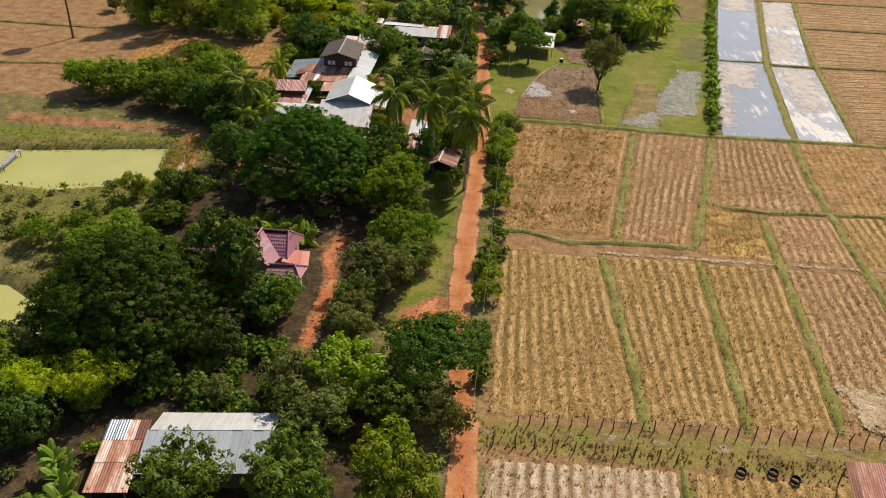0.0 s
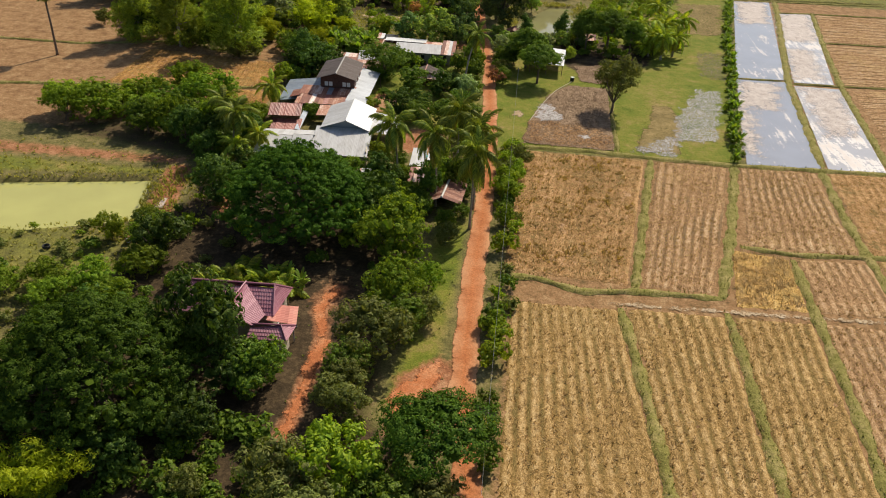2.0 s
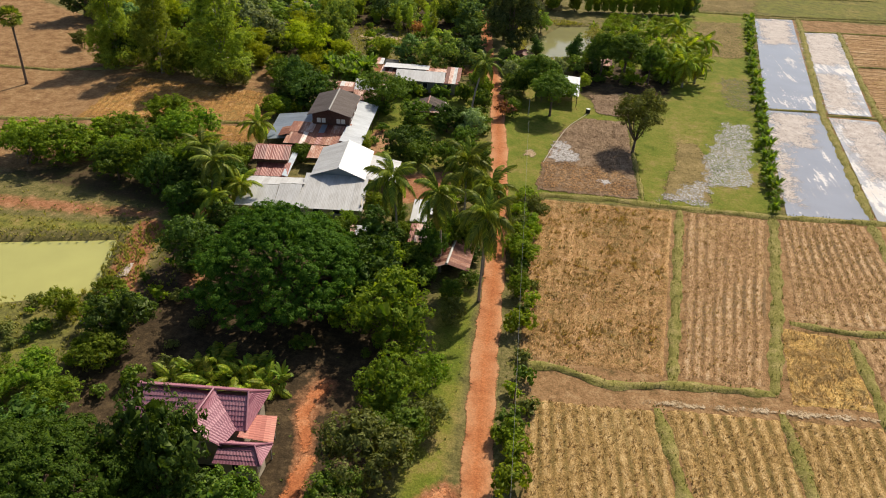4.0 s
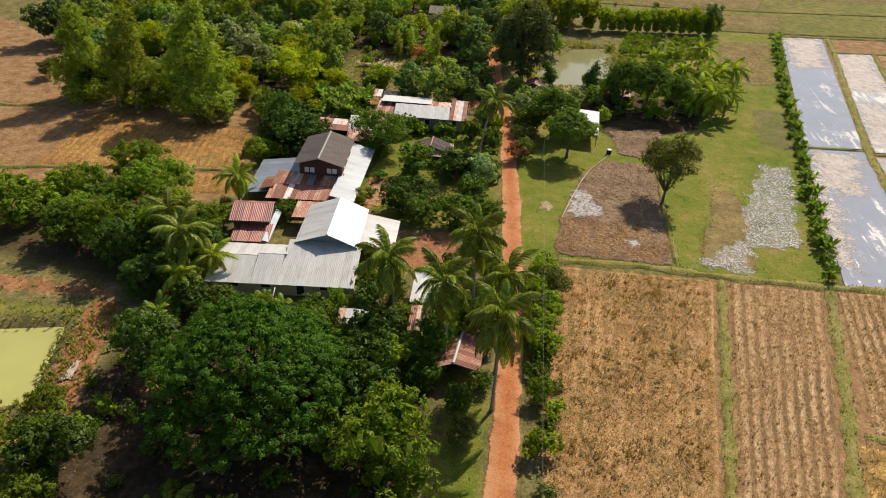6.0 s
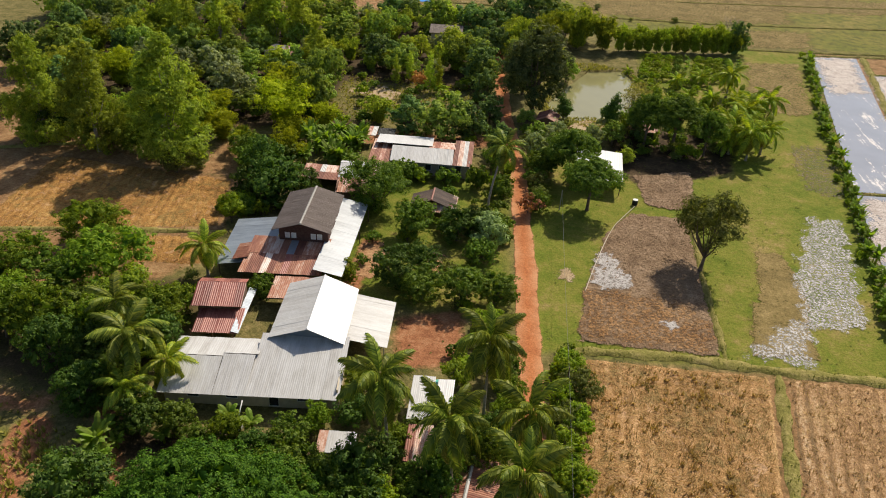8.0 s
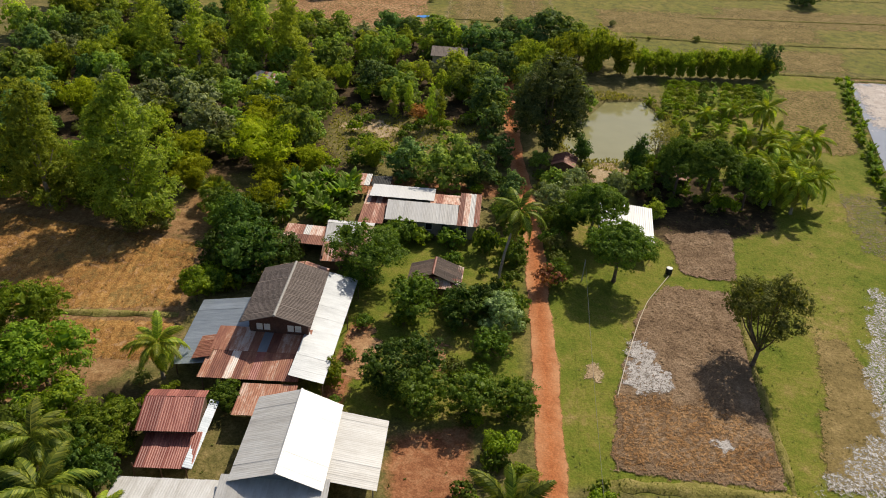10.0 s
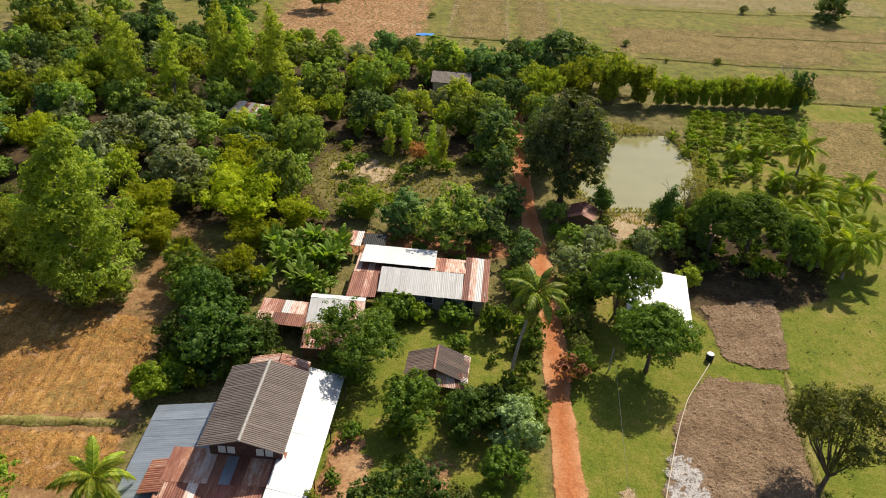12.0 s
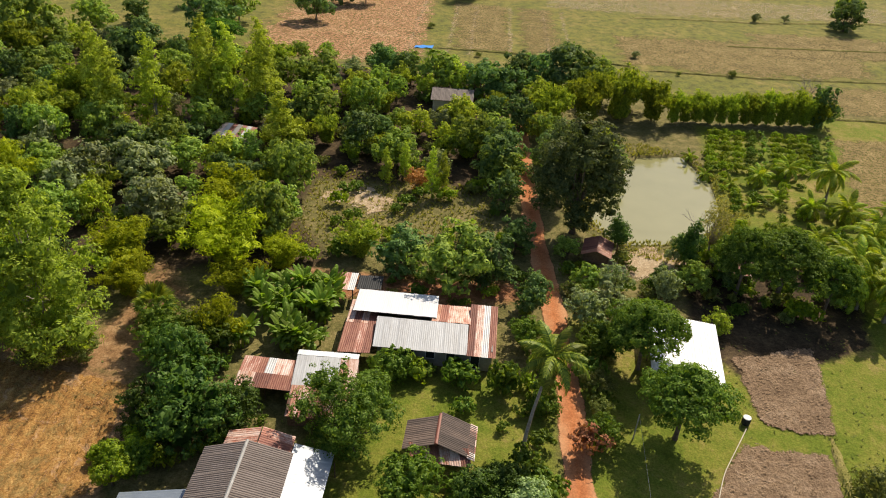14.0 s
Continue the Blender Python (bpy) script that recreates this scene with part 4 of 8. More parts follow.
for k, (w, pts) in enumerate((
        (1.35, [(16.6, 53.5), (16.1, 63.1), (14.9, 76.4), (13.9, 84.9)]), (1.3, [(16.0, 89.2), (18.6, 106.4), (22.1, 129.6)]),
        (1.35, [(26.4, 55.0), (26.6, 66.0), (26.8, 78.9), (26.6, 86.5)]), (1.5, [(26.6, 89.4), (31.2, 107.6), (36.0, 130.2)]),
        (1.4, [(35.5, 56.5), (36.6, 69.9), (37.1, 81.0), (37.3, 87.0), (38.0, 101.0)]), (1.5, [(48.6, 58), (48.5, 81.6), (48.7, 103.2), (49.2, 115.9), (50.6, 132)]),
        (1.3, [(-1.6, 88.7), (3.6, 89.2), (9.3, 87.3), (16.4, 88.8), (26.6, 89.4)]), (1.2, [(31.5, 102.9), (38.2, 102.2), (43, 102.9), (57.5, 105.0), (64, 106.5)]),
        (1.6, [(-0.3, 129.1), (11.8, 130.2), (22.2, 129.9), (36.2, 130.4), (50.6, 132.0), (67.7, 133.6), (92, 137)]),
        (1.8, [(51.2, 133.4), (57.1, 178.6), (70.8, 245), (74, 262)]), (1.6, [(62.9, 135), (68.5, 178.5), (75.0, 215), (82, 250)]),
        (0.9, [(46.0, 178.6), (56.4, 179.8)]), (0.9, [(57.4, 178.4), (68.2, 179.6), (97, 183.8)]), (0.9, [(74.8, 216), (104, 219)]),
        (1.1, [(60, 258.5), (72, 260.8), (110, 268)]), (1.0, [(70.6, 246.2), (81, 248.4), (113, 253)]),
        (0.9, [(19.3, 50.9), (19.4, 44), (19.4, 36)]), (0.9, [(16.7, 131), (16.6, 148), (17.6, 166)]),
        (1.2, [(-110, 131), (-64, 142.0), (-48.5, 144.6)]), (1.0, [(-125, 158), (-97, 160), (-78, 168)]),
        (1.6, [(10, 327), (24, 330.5), (48, 334.5), (75, 344), (110, 352)]), (1.0, [(10, 279.5), (36, 281.7), (64, 287), (110, 297)]), (0.9, [(32, 306), (62, 312), (110, 322)]), (0.9, [(-40, 281), (-12, 283), (8, 281)]),
        (1.0, [(44, 259), (60, 261), (110, 271)]))):
    bund(pts, w, 0.26, k)


tagged(new("weeds", mesh_of("weeds", weed_v, weed_f, M["leaf_weed"])), "clumps of dry olive weeds on paddy and track", "weeds", kind="stuff")


# ---- patches of other cover on the land ----
def patch(name, poly, mat, label, cell=0.5, z=0.03, rag=0.5, bump=0.05, seed=0, top=1.0, blend=None):
    """A sheet of other cover whose wandering rim fades into the ground around it."""
    P = np.array(poly)
    w = blend or min(1.0, 0.3 + rag * 0.6)
    g = 2 + (blend or 0)
    x, y = np.arange(P[:, 0].min() - g, P[:, 0].max() + g, cell), np.arange(P[:, 1].min() - g, P[:, 1].max() + g, cell)
    A, B = np.meshgrid(x, y)
    sd = poly_sd(A, B, poly) + rag * lumpy(A, B, 4.0, seed) + rag * 0.6 * lumpy(A, B, 1.5, seed + 1)
    fade = np.clip(0.5 - sd / (2 * w), 0, top)
    keep = np.maximum.reduce([fade[:-1, :-1], fade[1:, :-1], fade[:-1, 1:], fade[1:, 1:]]) > 0
    used = np.zeros(A.shape, bool)
    for dj in (0, 1):
        for di in (0, 1):
            used[dj:A.shape[0] - 1 + dj, di:A.shape[1] - 1 + di] |= keep
    idx = np.cumsum(used.ravel()).reshape(A.shape) - 1
    Z = np.maximum(0.012, z + bump * fade * (lumpy(A, B, 1.3, seed + 3) + 0.7 * np.random.RandomState(seed).uniform(-1, 1, A.shape)))
    V = np.stack([A[used], B[used], Z[used]], 1)
    J, I = np.nonzero(keep)
    F = np.stack([idx[J, I], idx[J, I + 1], idx[J + 1, I + 1], idx[J + 1, I]], 1)
    me = mesh_of(name, V, F.tolist(), mat, True)
    me.attributes.new("fade", "FLOAT", "POINT").data.foreach_set("value", fade[used].astype(np.float32))
    return tagged(new(name, me), label, "ground cover", kind="structure")


patch("soil_plot", [(0.3, 130.8), (16.2, 131.2), (16.6, 150), (16.6, 163.4), (8.5, 163.2), (4.6, 156), (2.9, 149.5), (1.2, 141)], M["mud_brown"], "freshly tilled brown soil plot", 0.3, 0.06, 0.4, 0.11, 1)
patch("soil_plot", [(10.0, 176.5), (19.6, 180.5), (18.2, 166.2), (11.0, 166.2)], M["mud_brown"], "tilled grey soil plot beside the shed", 0.3, 0.06, 0.4, 0.11, 3)
clod_v, clod_f = [], []
rc = np.random.RandomState(9)
for poly, count in (([(0.3, 130.8), (16.2, 131.2), (16.6, 150), (16.6, 163.4), (8.5, 163.2), (4.6, 156), (2.9, 149.5), (1.2, 141)], 4500), ([(10.0, 176.5), (19.6, 180.5), (18.2, 166.2), (11.0, 166.2)], 1500)):
    P = np.array(poly)
    px, py = rc.uniform(P[:, 0].min(), P[:, 0].max(), count), rc.uniform(P[:, 1].min(), P[:, 1].max(), count)
    ok = (poly_sd(px, py, poly) < -0.3) & (np.sin(px * 4.2 + 1.2 * lumpy(px, py, 9, 7)) + lumpy(px, py, 3, 8) > rc.uniform(-1.4, 0.9, count))
    for x, y in zip(px[ok], py[ok]):
        r, a, q = rc.uniform(0.09, 0.24), rc.uniform(0, 6.283), rc.uniform(0.7, 1.3)
        o, z = len(clod_v), 0.06
        ring = [(x + r * w * math.cos(a + k * 1.571) * q, y + r * w * math.sin(a + k * 1.571), z + r * h * 0.25) for k, (w, h) in enumerate(((1.0, 0.25), (0.8, 0.4), (1.15, 0.2), (0.9, 0.35)))]
        clod_v.extend(ring + [(x + r * 0.2, y - r * 0.1, z + r * rc.uniform(0.3, 0.5)), (x, y, z - r * 0.6)])
        for k in range(4):
            clod_f.extend([(o + k, o + (k + 1) % 4, o + 4), (o + (k + 1) % 4, o + k, o + 5)])
tagged(new("clods", mesh_of("clods", clod_v, clod_f, M["clod"])), "loose brown clods on the tilled plots", "soil", kind="stuff")
patch("soil_patch", [(1.4, 131.8), (15.4, 132.2), (15.6, 137.5), (10.5, 141.5), (6.4, 141.0), (1.8, 140.6)], M["mud_orange"], "drier orange-brown part of the tilled plot", 0.3, 0.1, 1.2, 0.11, 1, 0.55, 2.0)
patch("lime_patch", [(10.2, 136.4), (11.8, 136.8), (12.4, 135.6), (11.0, 135.0)], M["white_patch"], "small splash of white lime on the soil", 0.2, 0.15, 0.5, 0.04, 28, 0.7)
patch("lime_patch", [(2.8, 150.2), (4.8, 150.0), (7.2, 143.8), (4.9, 142.4), (1.9, 142.6)], M["white_patch"], "white crust of dried lime on the soil", 0.25, 0.14, 1.1, 0.04, 4, 0.62)
patch("wet_patch", [(35.6, 167.5), (40.4, 168), (34.8, 139.6), (27.3, 138.8), (29.2, 150)], M["wet_mud_glint"], "wet grey mud patch in the grass", 0.45, 0.05, 1.0, 0.03, 5, 0.5)
patch("wet_patch", [(23.5, 137.5), (28.0, 141), (26.5, 131.6), (19.0, 131.8)], M["wet_mud_glint"], "wet grey mud patch in the grass", 0.45, 0.05, 1.2, 0.03, 6, 0.5)
patch("wet_patch", [(39.5, 196), (46, 198), (44, 176), (38, 178)], M["mud"], "damp bare patch in the grass", 0.5, 0.04, 1.6, 0.03, 7, 0.42)
patch("dry_grass_patch", [(42.5, 247), (55, 250), (49, 215), (36, 212)], M["straw_brown"], "dry brown grass patch", 0.6, 0.03, 1.2, 0.03, 8, 0.62, 1.8)
patch("dry_grass_patch", [(25.0, 155.5), (28.9, 156.2), (29.5, 146), (27, 133), (20.0, 132.4), (21.5, 140.8), (24.0, 147)], M["straw_brown"], "dry brown grass patch", 0.5, 0.03, 0.5, 0.03, 9, 0.8, 1.0)
patch("farm_track", [(1.0, 51.9), (20, 53.0), (50, 56.6), (60, 57.6), (60, 56.8), (40, 54.2), (20, 51.9), (1.0, 51.0)], M["trail"], "worn tractor track through the grass", 0.4, 0.03, 0.4, 0.0, 10, 0.36)
patch("footpath", [(12.5, 85.75), (27, 86.95), (39, 88.0), (62, 90.2), (62, 89.8), (39, 87.5), (27, 86.4), (12.5, 85.3)], M["straw_pale"], "pale worn footpath along the bund", 0.3, 0.05, 0.3, 0.0, 11, 0.6)
patch("footpath", [(-9.8, 62), (-6.6, 63.5), (-5.3, 71), (-7.5, 69.5), (-9.6, 66)], M["road"], "red dirt shoulder of the road", 0.4, 0.05, 0.6, 0.02, 12)
patch("dry_grass_patch", [(45, 300), (110, 315), (110, 332), (40, 322)], M["straw_brown"], "dry harvested field beyond the trees", 1.2, 0.03, 3.0, 0.03, 13, 0.6)
patch("dry_grass_patch", [(-80, 264), (-42, 268), (-48, 330), (-84, 330)], M["road_far"], "reddish bare field beyond the woods", 1.2, 0.03, 3.0, 0.03, 23, 0.56, 3.0)
for k in range(6):
    x0 = -46 + 8.0 * k + 1.6 * math.sin(k * 2.1)
    patch("field_stripe", [(x0, 276 + k), (x0 + 0.9, 276 + k), (x0 - 2.2, 326), (x0 - 3.1, 326)], M["straw_pale"], "pale mown stripe in the far field", 0.6, 0.03, 0.5, 0.02, 60 + k, 0.42)
patch("dry_grass_patch", [(6, 284), (30, 283), (64, 290), (66, 318), (30, 310), (4, 306)], M["straw_brown"], "dry brown strip in the far field", 1.2, 0.03, 2.5, 0.03, 71, 0.6, 3.0)
patch("dry_grass_patch", [(-34, 282), (-22, 283), (-26, 326), (-40, 326)], M["straw_brown"], "dry brown strip in the far field", 1.2, 0.03, 2.0, 0.03, 72, 0.6, 3.0)
patch("dry_grass_patch", [(-18, 283), (-10, 284), (-13, 326), (-22, 326)], M["straw_brown"], "dry brown strip in the far field", 1.2, 0.03, 2.0, 0.03, 74, 0.55, 3.0)
patch("dry_grass_patch", [(-12, 331), (30, 336), (90, 350), (90, 366), (-14, 352)], M["straw_pale"], "band of tall bleached grass beyond the field", 1.2, 0.05, 3.0, 0.08, 75, 0.43, 4.0)
patch("dry_grass_patch", [(44, 262), (62, 265), (66, 282), (46, 278)], M["straw_brown"], "dry brown strip in the far field", 1.0, 0.03, 2.0, 0.03, 76, 0.62, 2.5)
patch("drive", [(x + dx, y) for dx, pts in ((-0.62, DRIVE), (0.62, DRIVE[::-1])) for x, y in pts], M["road"], "red dirt drive to the pink-roofed house", 0.35, 0.04, 0.4, 0.02, 70)
patch("sand_patch", [(-2.0, 143.2), (-0.6, 143.0), (-0.3, 144.6), (-1.0, 146.0), (-1.9, 145.4)], M["straw_pale"], "bare sandy spot in the lawn", 0.3, 0.03, 0.25, 0.03, 25, 0.8, 0.8)
patch("sand_patch", [(-4.5, 189.5), (4, 192), (9, 196), (8.5, 199), (3, 198.5), (-2, 196.5), (-5, 193)], M["straw_pale"], "bare pale sand between hut and pond", 0.4, 0.03, 1.0, 0.03, 24)
patch("sand_patch", [(-45, 203), (-36, 200), (-34, 204), (-42, 208)], M["straw_pale"], "bare pale sand in the clearing", 0.5, 0.03, 1.5, 0.03, 14)
patch("sand_patch", [(-28.2, 138), (-25.6, 138.5), (-24.4, 144), (-26.0, 146.5), (-28.2, 145)], M["road_far"], "bare tan earth beside the house", 0.35, 0.03, 0.9, 0.03, 26, 0.8)
patch("sand_patch", [(-20.5, 141.5), (-17.8, 141.5), (-17.4, 145), (-20, 145.2)], M["road_far"], "bare tan earth in the yard", 0.35, 0.03, 0.9, 0.03, 27, 0.8)
patch("straw_patch", [(37.6, 63.5), (41.5, 64), (42, 58.5), (38, 58.2)], M["straw_pale"], "pale heap of burnt straw ash", 0.3, 0.16, 0.8, 0.05, 15)

# ---- flooded paddies ----
PADDY = "flooded paddy with muddy water mirroring the sky"
flat_poly("paddy_water", [(38.2, 130.9), (50.8, 132.2), (56.6, 179.2), (45.7, 178.0)], 0.06, M["paddy_water"], PADDY, "flooded paddy")
flat_poly("paddy_water", [(46.0, 179.2), (56.9, 180.6), (71.8, 259.6), (60.6, 257.4)], 0.06, M["paddy_water"], PADDY, "flooded paddy")
flat_poly("paddy_water", [(52.0, 132.5), (61.9, 133.6), (67.6, 177.6), (58.0, 177.2)], 0.06, M["paddy_mud"], "half-drained paddy with pale mud", "flooded paddy")
flat_poly("paddy_water", [(58.6, 179.6), (67.4, 180.4), (81, 247.8), (71.0, 245.6)], 0.06, M["paddy_mud"], "half-drained paddy with pale mud", "flooded paddy")
for k, poly in enumerate(([(57.5, 230), (65.0, 232), (70.6, 258.8), (61.2, 256.8)], [(43, 161), (50, 160), (54.5, 177.5), (46.5, 176.5)], [(39.5, 136), (41.3, 136), (45.5, 166), (43.6, 166)], [(57, 149), (62.5, 151), (67, 176), (59, 176)], [(64, 215), (74, 217), (80.4, 247), (71.3, 245)], [(60, 183), (66, 184), (70, 208), (64, 207)])):
    patch("mud_bank", poly, M["paddy_silt"], "pale pinkish silt standing out of the water", 0.5, 0.075, 1.6, 0.01, 30 + k, 0.75, 3.2)


# ---- buildings ----
def V3(*p):
    return Vector(p)


def roof(parent, low, along, up, mat, name="roof", sheet=0.85, ribs=4, rib=None, label="", mats=None):
    """One roof plane: corrugated sheets side by side, each an object under the plane's battens. low: one end of the eave,
    along: the eave, up: from the eave to the top edge. mats: other sheet materials, dealt out in turn."""
    low, along, up = Vector(low), Vector(along), Vector(up)
    if rib is None:
        rib = 0.009 if mat in (M["white_roof"], M["grey_white"], M["galv"], M["galv_pale"]) else 0.04
    n = along.cross(up).normalized()
    if n.z < 0:
        low, along = low + along, -along
        n = -n
    eye3, t = along.normalized(), up.normalized()
    L, H = along.length, up.length
    base = new(name)
    base.parent = parent
    base.matrix_basis = Matrix.Translation(low)
    tagged(base, label)
    count = max(1, round(L / sheet))
    w = L / count
    # battens below the sheets
    for k in range(max(2, int(H / 1.2) + 1)):
        f = k / max(1, int(H / 1.2))
        c = up * min(0.98, max(0.02, f)) - n * 0.09
        part("batten", mesh_of("batten", *tube_data([c + along * 0.01, c + along * 0.99], [0.035, 0.035], 4), M["wood"]), base)
    skew = along.normalized().dot(up)
    cols = ribs * 4 + 1
    made = {}
    for k in range(count):
        mt = (mats[k % len(mats)] if mats else mat)
        if mt not in made:
            V, F, UV = [], [], []
            for j in range(2):
                for layer in (0.0, -0.012):
                    for i in range(cols):
                        u = i / (cols - 1)
                        hgt = rib * (0.0, 0.75, 1.0, 0.75)[i % 4]
                        p = eye3 * (u * (w + 0.05) - 0.0) + up * j + n * (hgt + layer)
                        V.append(tuple(p))
                        UV.append((u * w, j * H))
            for i in range(cols - 1):
                a, b = i, i + 1
                F.append((a, b, 2 * cols + b, 2 * cols + a))
                F.append((cols + b, cols + a, 3 * cols + a, 3 * cols + b))
                F.append((cols + a, cols + b, b, a))
                F.append((2 * cols + a, 2 * cols + b, 3 * cols + b, 3 * cols + a))
            made[mt] = mesh_of("roof_sheet", V, F, mt, False, UV)
        lift = 0.012 * (k % 2) + 0.01 * math.sin(k * 2.3)
        part("roof_sheet", made[mt], base, "", Matrix.Translation(eye3 * (w * k) + n * lift))
    return base


def ridge_cap(parent, a, b, mat, r=0.14, name="ridge_cap"):
    v, f = tube_data([a, (Vector(a) + Vector(b)) / 2, b], [r, r, r], 6)
    part(name, mesh_of(name, v, f, mat), parent)


def wall(parent, p, q, z0, z1, mat, holes=(), thick=0.14, name="wall", z1b=None, pane=None, frame_mat=None):
    """A wall from p to q with real openings (from, to, sill, head); a pane and frame sit in each opening."""
    p, q = Vector((*p, 0)), Vector((*q, 0))
    d = (q - p)
    L = d.length
    d.normalize()
    nrm = Vector((d.y, -d.x, 0))
    ang = math.degrees(math.atan2(d.y, d.x))
    cuts = sorted(holes)
    # one connected shell on a grid of the openings' edges
    gx = sorted({0.0, L} | {c for a, b, _, _ in cuts for c in (a, b)})
    gz = sorted({z0, z1} | {c for _, _, lo, hi in cuts for c in (max(z0, lo), min(z1, hi))})
    nx, nz = len(gx), len(gz)
    v = [(x, y, z) for y in (-thick / 2, thick / 2) for z in gz for x in gx]
    at = lambda i, j, side: side * nx * nz + j * nx + i

    def solid(i, j):
        if not (0 <= i < nx - 1 and 0 <= j < nz - 1):
            return False
        x, z = (gx[i] + gx[i + 1]) / 2, (gz[j] + gz[j + 1]) / 2
        return not any(a < x < b and lo < z < hi for a, b, lo, hi in cuts)
    f = []
    for i in range(nx - 1):
        for j in range(nz - 1):
            if not solid(i, j):
                continue
            f += [(at(i, j, 0), at(i + 1, j, 0), at(i + 1, j + 1, 0), at(i, j + 1, 0)), (at(i, j + 1, 1), at(i + 1, j + 1, 1), at(i + 1, j, 1), at(i, j, 1))]
            for di, dj, a, b in ((-1, 0, (i, j), (i, j + 1)), (1, 0, (i + 1, j + 1), (i + 1, j)), (0, -1, (i + 1, j), (i, j)), (0, 1, (i, j + 1), (i + 1, j + 1))):
                if not solid(i + di, j + dj) and not (dj == 1 and j == nz - 2 and z1b is not None):
                    f.append((at(*a, 0), at(*b, 0), at(*b, 1), at(*a, 1)))
    if z1b is not None:
        k = len(v)
        v += [(L / 2, -thick / 2, z1b), (L / 2, thick / 2, z1b)]
        row = lambda side: [at(i, nz - 1, side) for i in range(nx)]
        f += [tuple(row(0) + [k]), tuple(row(1)[::-1] + [k + 1]), (row(0)[-1], row(1)[-1], k + 1, k), (row(1)[0], row(0)[0], k, k + 1)]
    w = part(name, mesh_of(name, v, f, mat), parent, "", pose(p.x, p.y, 0, 0, 0, ang))
    for a, b, s, h in cuts:
        e = 0.05
        ring = [(x, z) for x, z in ((a, s), (b, s), (b, h), (a, h), (a + e, s + e), (b - e, s + e), (b - e, h - e), (a + e, h - e))]
        fv = [(x, y, z) for y in (-thick / 2 - 0.02, thick / 2) for x, z in ring]
        ff = []
        for k in range(4):
            n = (k + 1) % 4
            ff += [(k, n, 4 + n, 4 + k), (8 + n, 8 + k, 12 + k, 12 + n), (n, k, 8 + k, 8 + n), (4 + k, 4 + n, 12 + n, 12 + k)]
        fr = fv, ff
        win = part("window" if s > z0 + 0.02 else "doorway", mesh_of("window", *fr, frame_mat or M["white_paint"]), w)
        if pane:
            part("pane", mesh_of("pane", *box_data(a + e, -0.02, s + e, b - e, 0.0, h - e), pane), win)
    return w


def posts(parent, pts, h, mat, r=0.07):
    for x, y in pts:
        v, f = tube_data([(x, y, 0), (x, y, h * 0.5), (x, y, h)], [r, r * 0.95, r * 0.9], 6)
        part("post", mesh_of("post", v, f, mat), parent)


# white-roofed house: long front wing, tall gable block and side annex
h = thing("house", "low house with long bright white corrugated roofs", "house")
roof(h, (-40.9, 112.0, 2.0), (5.2, 0.65, 0), (-0.45, 4.3, 1.15), M["grey_white"], "front_roof")
roof(h, (-35.6, 112.6, 2.06), (3.1, 0.38, 0), (-0.45, 4.7, 1.2), M["grey_white"], "front_roof")
roof(h, (-32.5, 113.0, 2.06), (9.0, 1.12, 0), (-0.75, 7.9, 1.5), M["grey_white"], "front_roof")
roof(h, (-41.9, 119.9, 2.55), (5.4, 0.7, 0), (0.5, -3.55, 0.62), M["grey_white"], "rear_roof")
roof(h, (-36.4, 120.6, 2.6), (3.4, 0.45, 0), (0.35, -3.2, 0.66), M["grey_white"], "rear_roof")
roof(h, (-32.5, 120.3, 3.55), (-0.85, 9.9, 0), (4.15, 0.25, 1.5), M["grey_white"], "gable_roof")
roof(h, (-24.5, 120.7, 3.55), (-0.85, 9.9, 0), (-3.85, -0.15, 1.5), M["white_roof"], "gable_roof")
ridge_cap(h, (-28.36, 120.5, 5.08), (-29.2, 130.45, 5.08), M["white_roof"], 0.12)
roof(h, (-20.4, 122.6, 2.25), (-0.6, 8.1, 0), (-5.2, -0.5, 0.95), M["grey_white"], "annex_roof")
wall(h, (-40.6, 112.9), (-23.8, 115.0), 0, 2.15, M["cream_wall"], [(2.2, 3.4, 0.9, 1.8), (6.0, 7.2, 0.9, 1.8), (10.2, 11.2, 0.1, 1.9), (13.0, 14.2, 0.9, 1.8)], pane=M["grass_glass"])
wall(h, (-23.8, 115.0), (-24.6, 121.2), 0, 2.6, M["cream_wall"])
wall(h, (-41.4, 119.4), (-40.6, 112.9), 0, 2.3, M["cream_wall"])
wall(h, (-33.0, 120.8), (-41.4, 119.6), 0, 2.5, M["cream_wall"])
wall(h, (-31.9, 121.0), (-25.0, 121.6), 0, 3.55, M["galv"], z1b=4.85, name="gable_wall")
wall(h, (-32.5, 129.7), (-31.9, 121.0), 0, 3.5, M["cream_wall"])
wall(h, (-25.7, 130.2), (-32.5, 129.7), 0, 3.5, M["cream_wall"], z1b=4.7)
wall(h, (-25.0, 121.6), (-25.7, 130.2), 0, 3.3, M["cream_wall"], [(3.0, 4.0, 0.1, 2.1)])
posts(h, [(-20.8, 122.9), (-21.0, 126.5), (-21.2, 130.3)], 2.25, M["concrete"])

# two-storey house with grey ribbed roof and lean-tos on three sides
h = thing("house", "two-storey wooden house with grey ribbed roof and metal lean-tos", "house")
roof(h, (-38.45, 138.75, 5.05), (-0.85, 10.2, 0), (3.62, 0.33, 1.1), M["grey_tile"], "main_roof", 1.0, 5, 0.06)
roof(h, (-31.1, 139.35, 5.05), (-0.85, 10.2, 0), (-3.73, -0.27, 1.1), M["grey_tile"], "main_roof", 1.0, 5, 0.06)
ridge_cap(h, (-34.83, 139.07, 6.18), (-35.68, 149.27, 6.18), M["concrete"], 0.15)
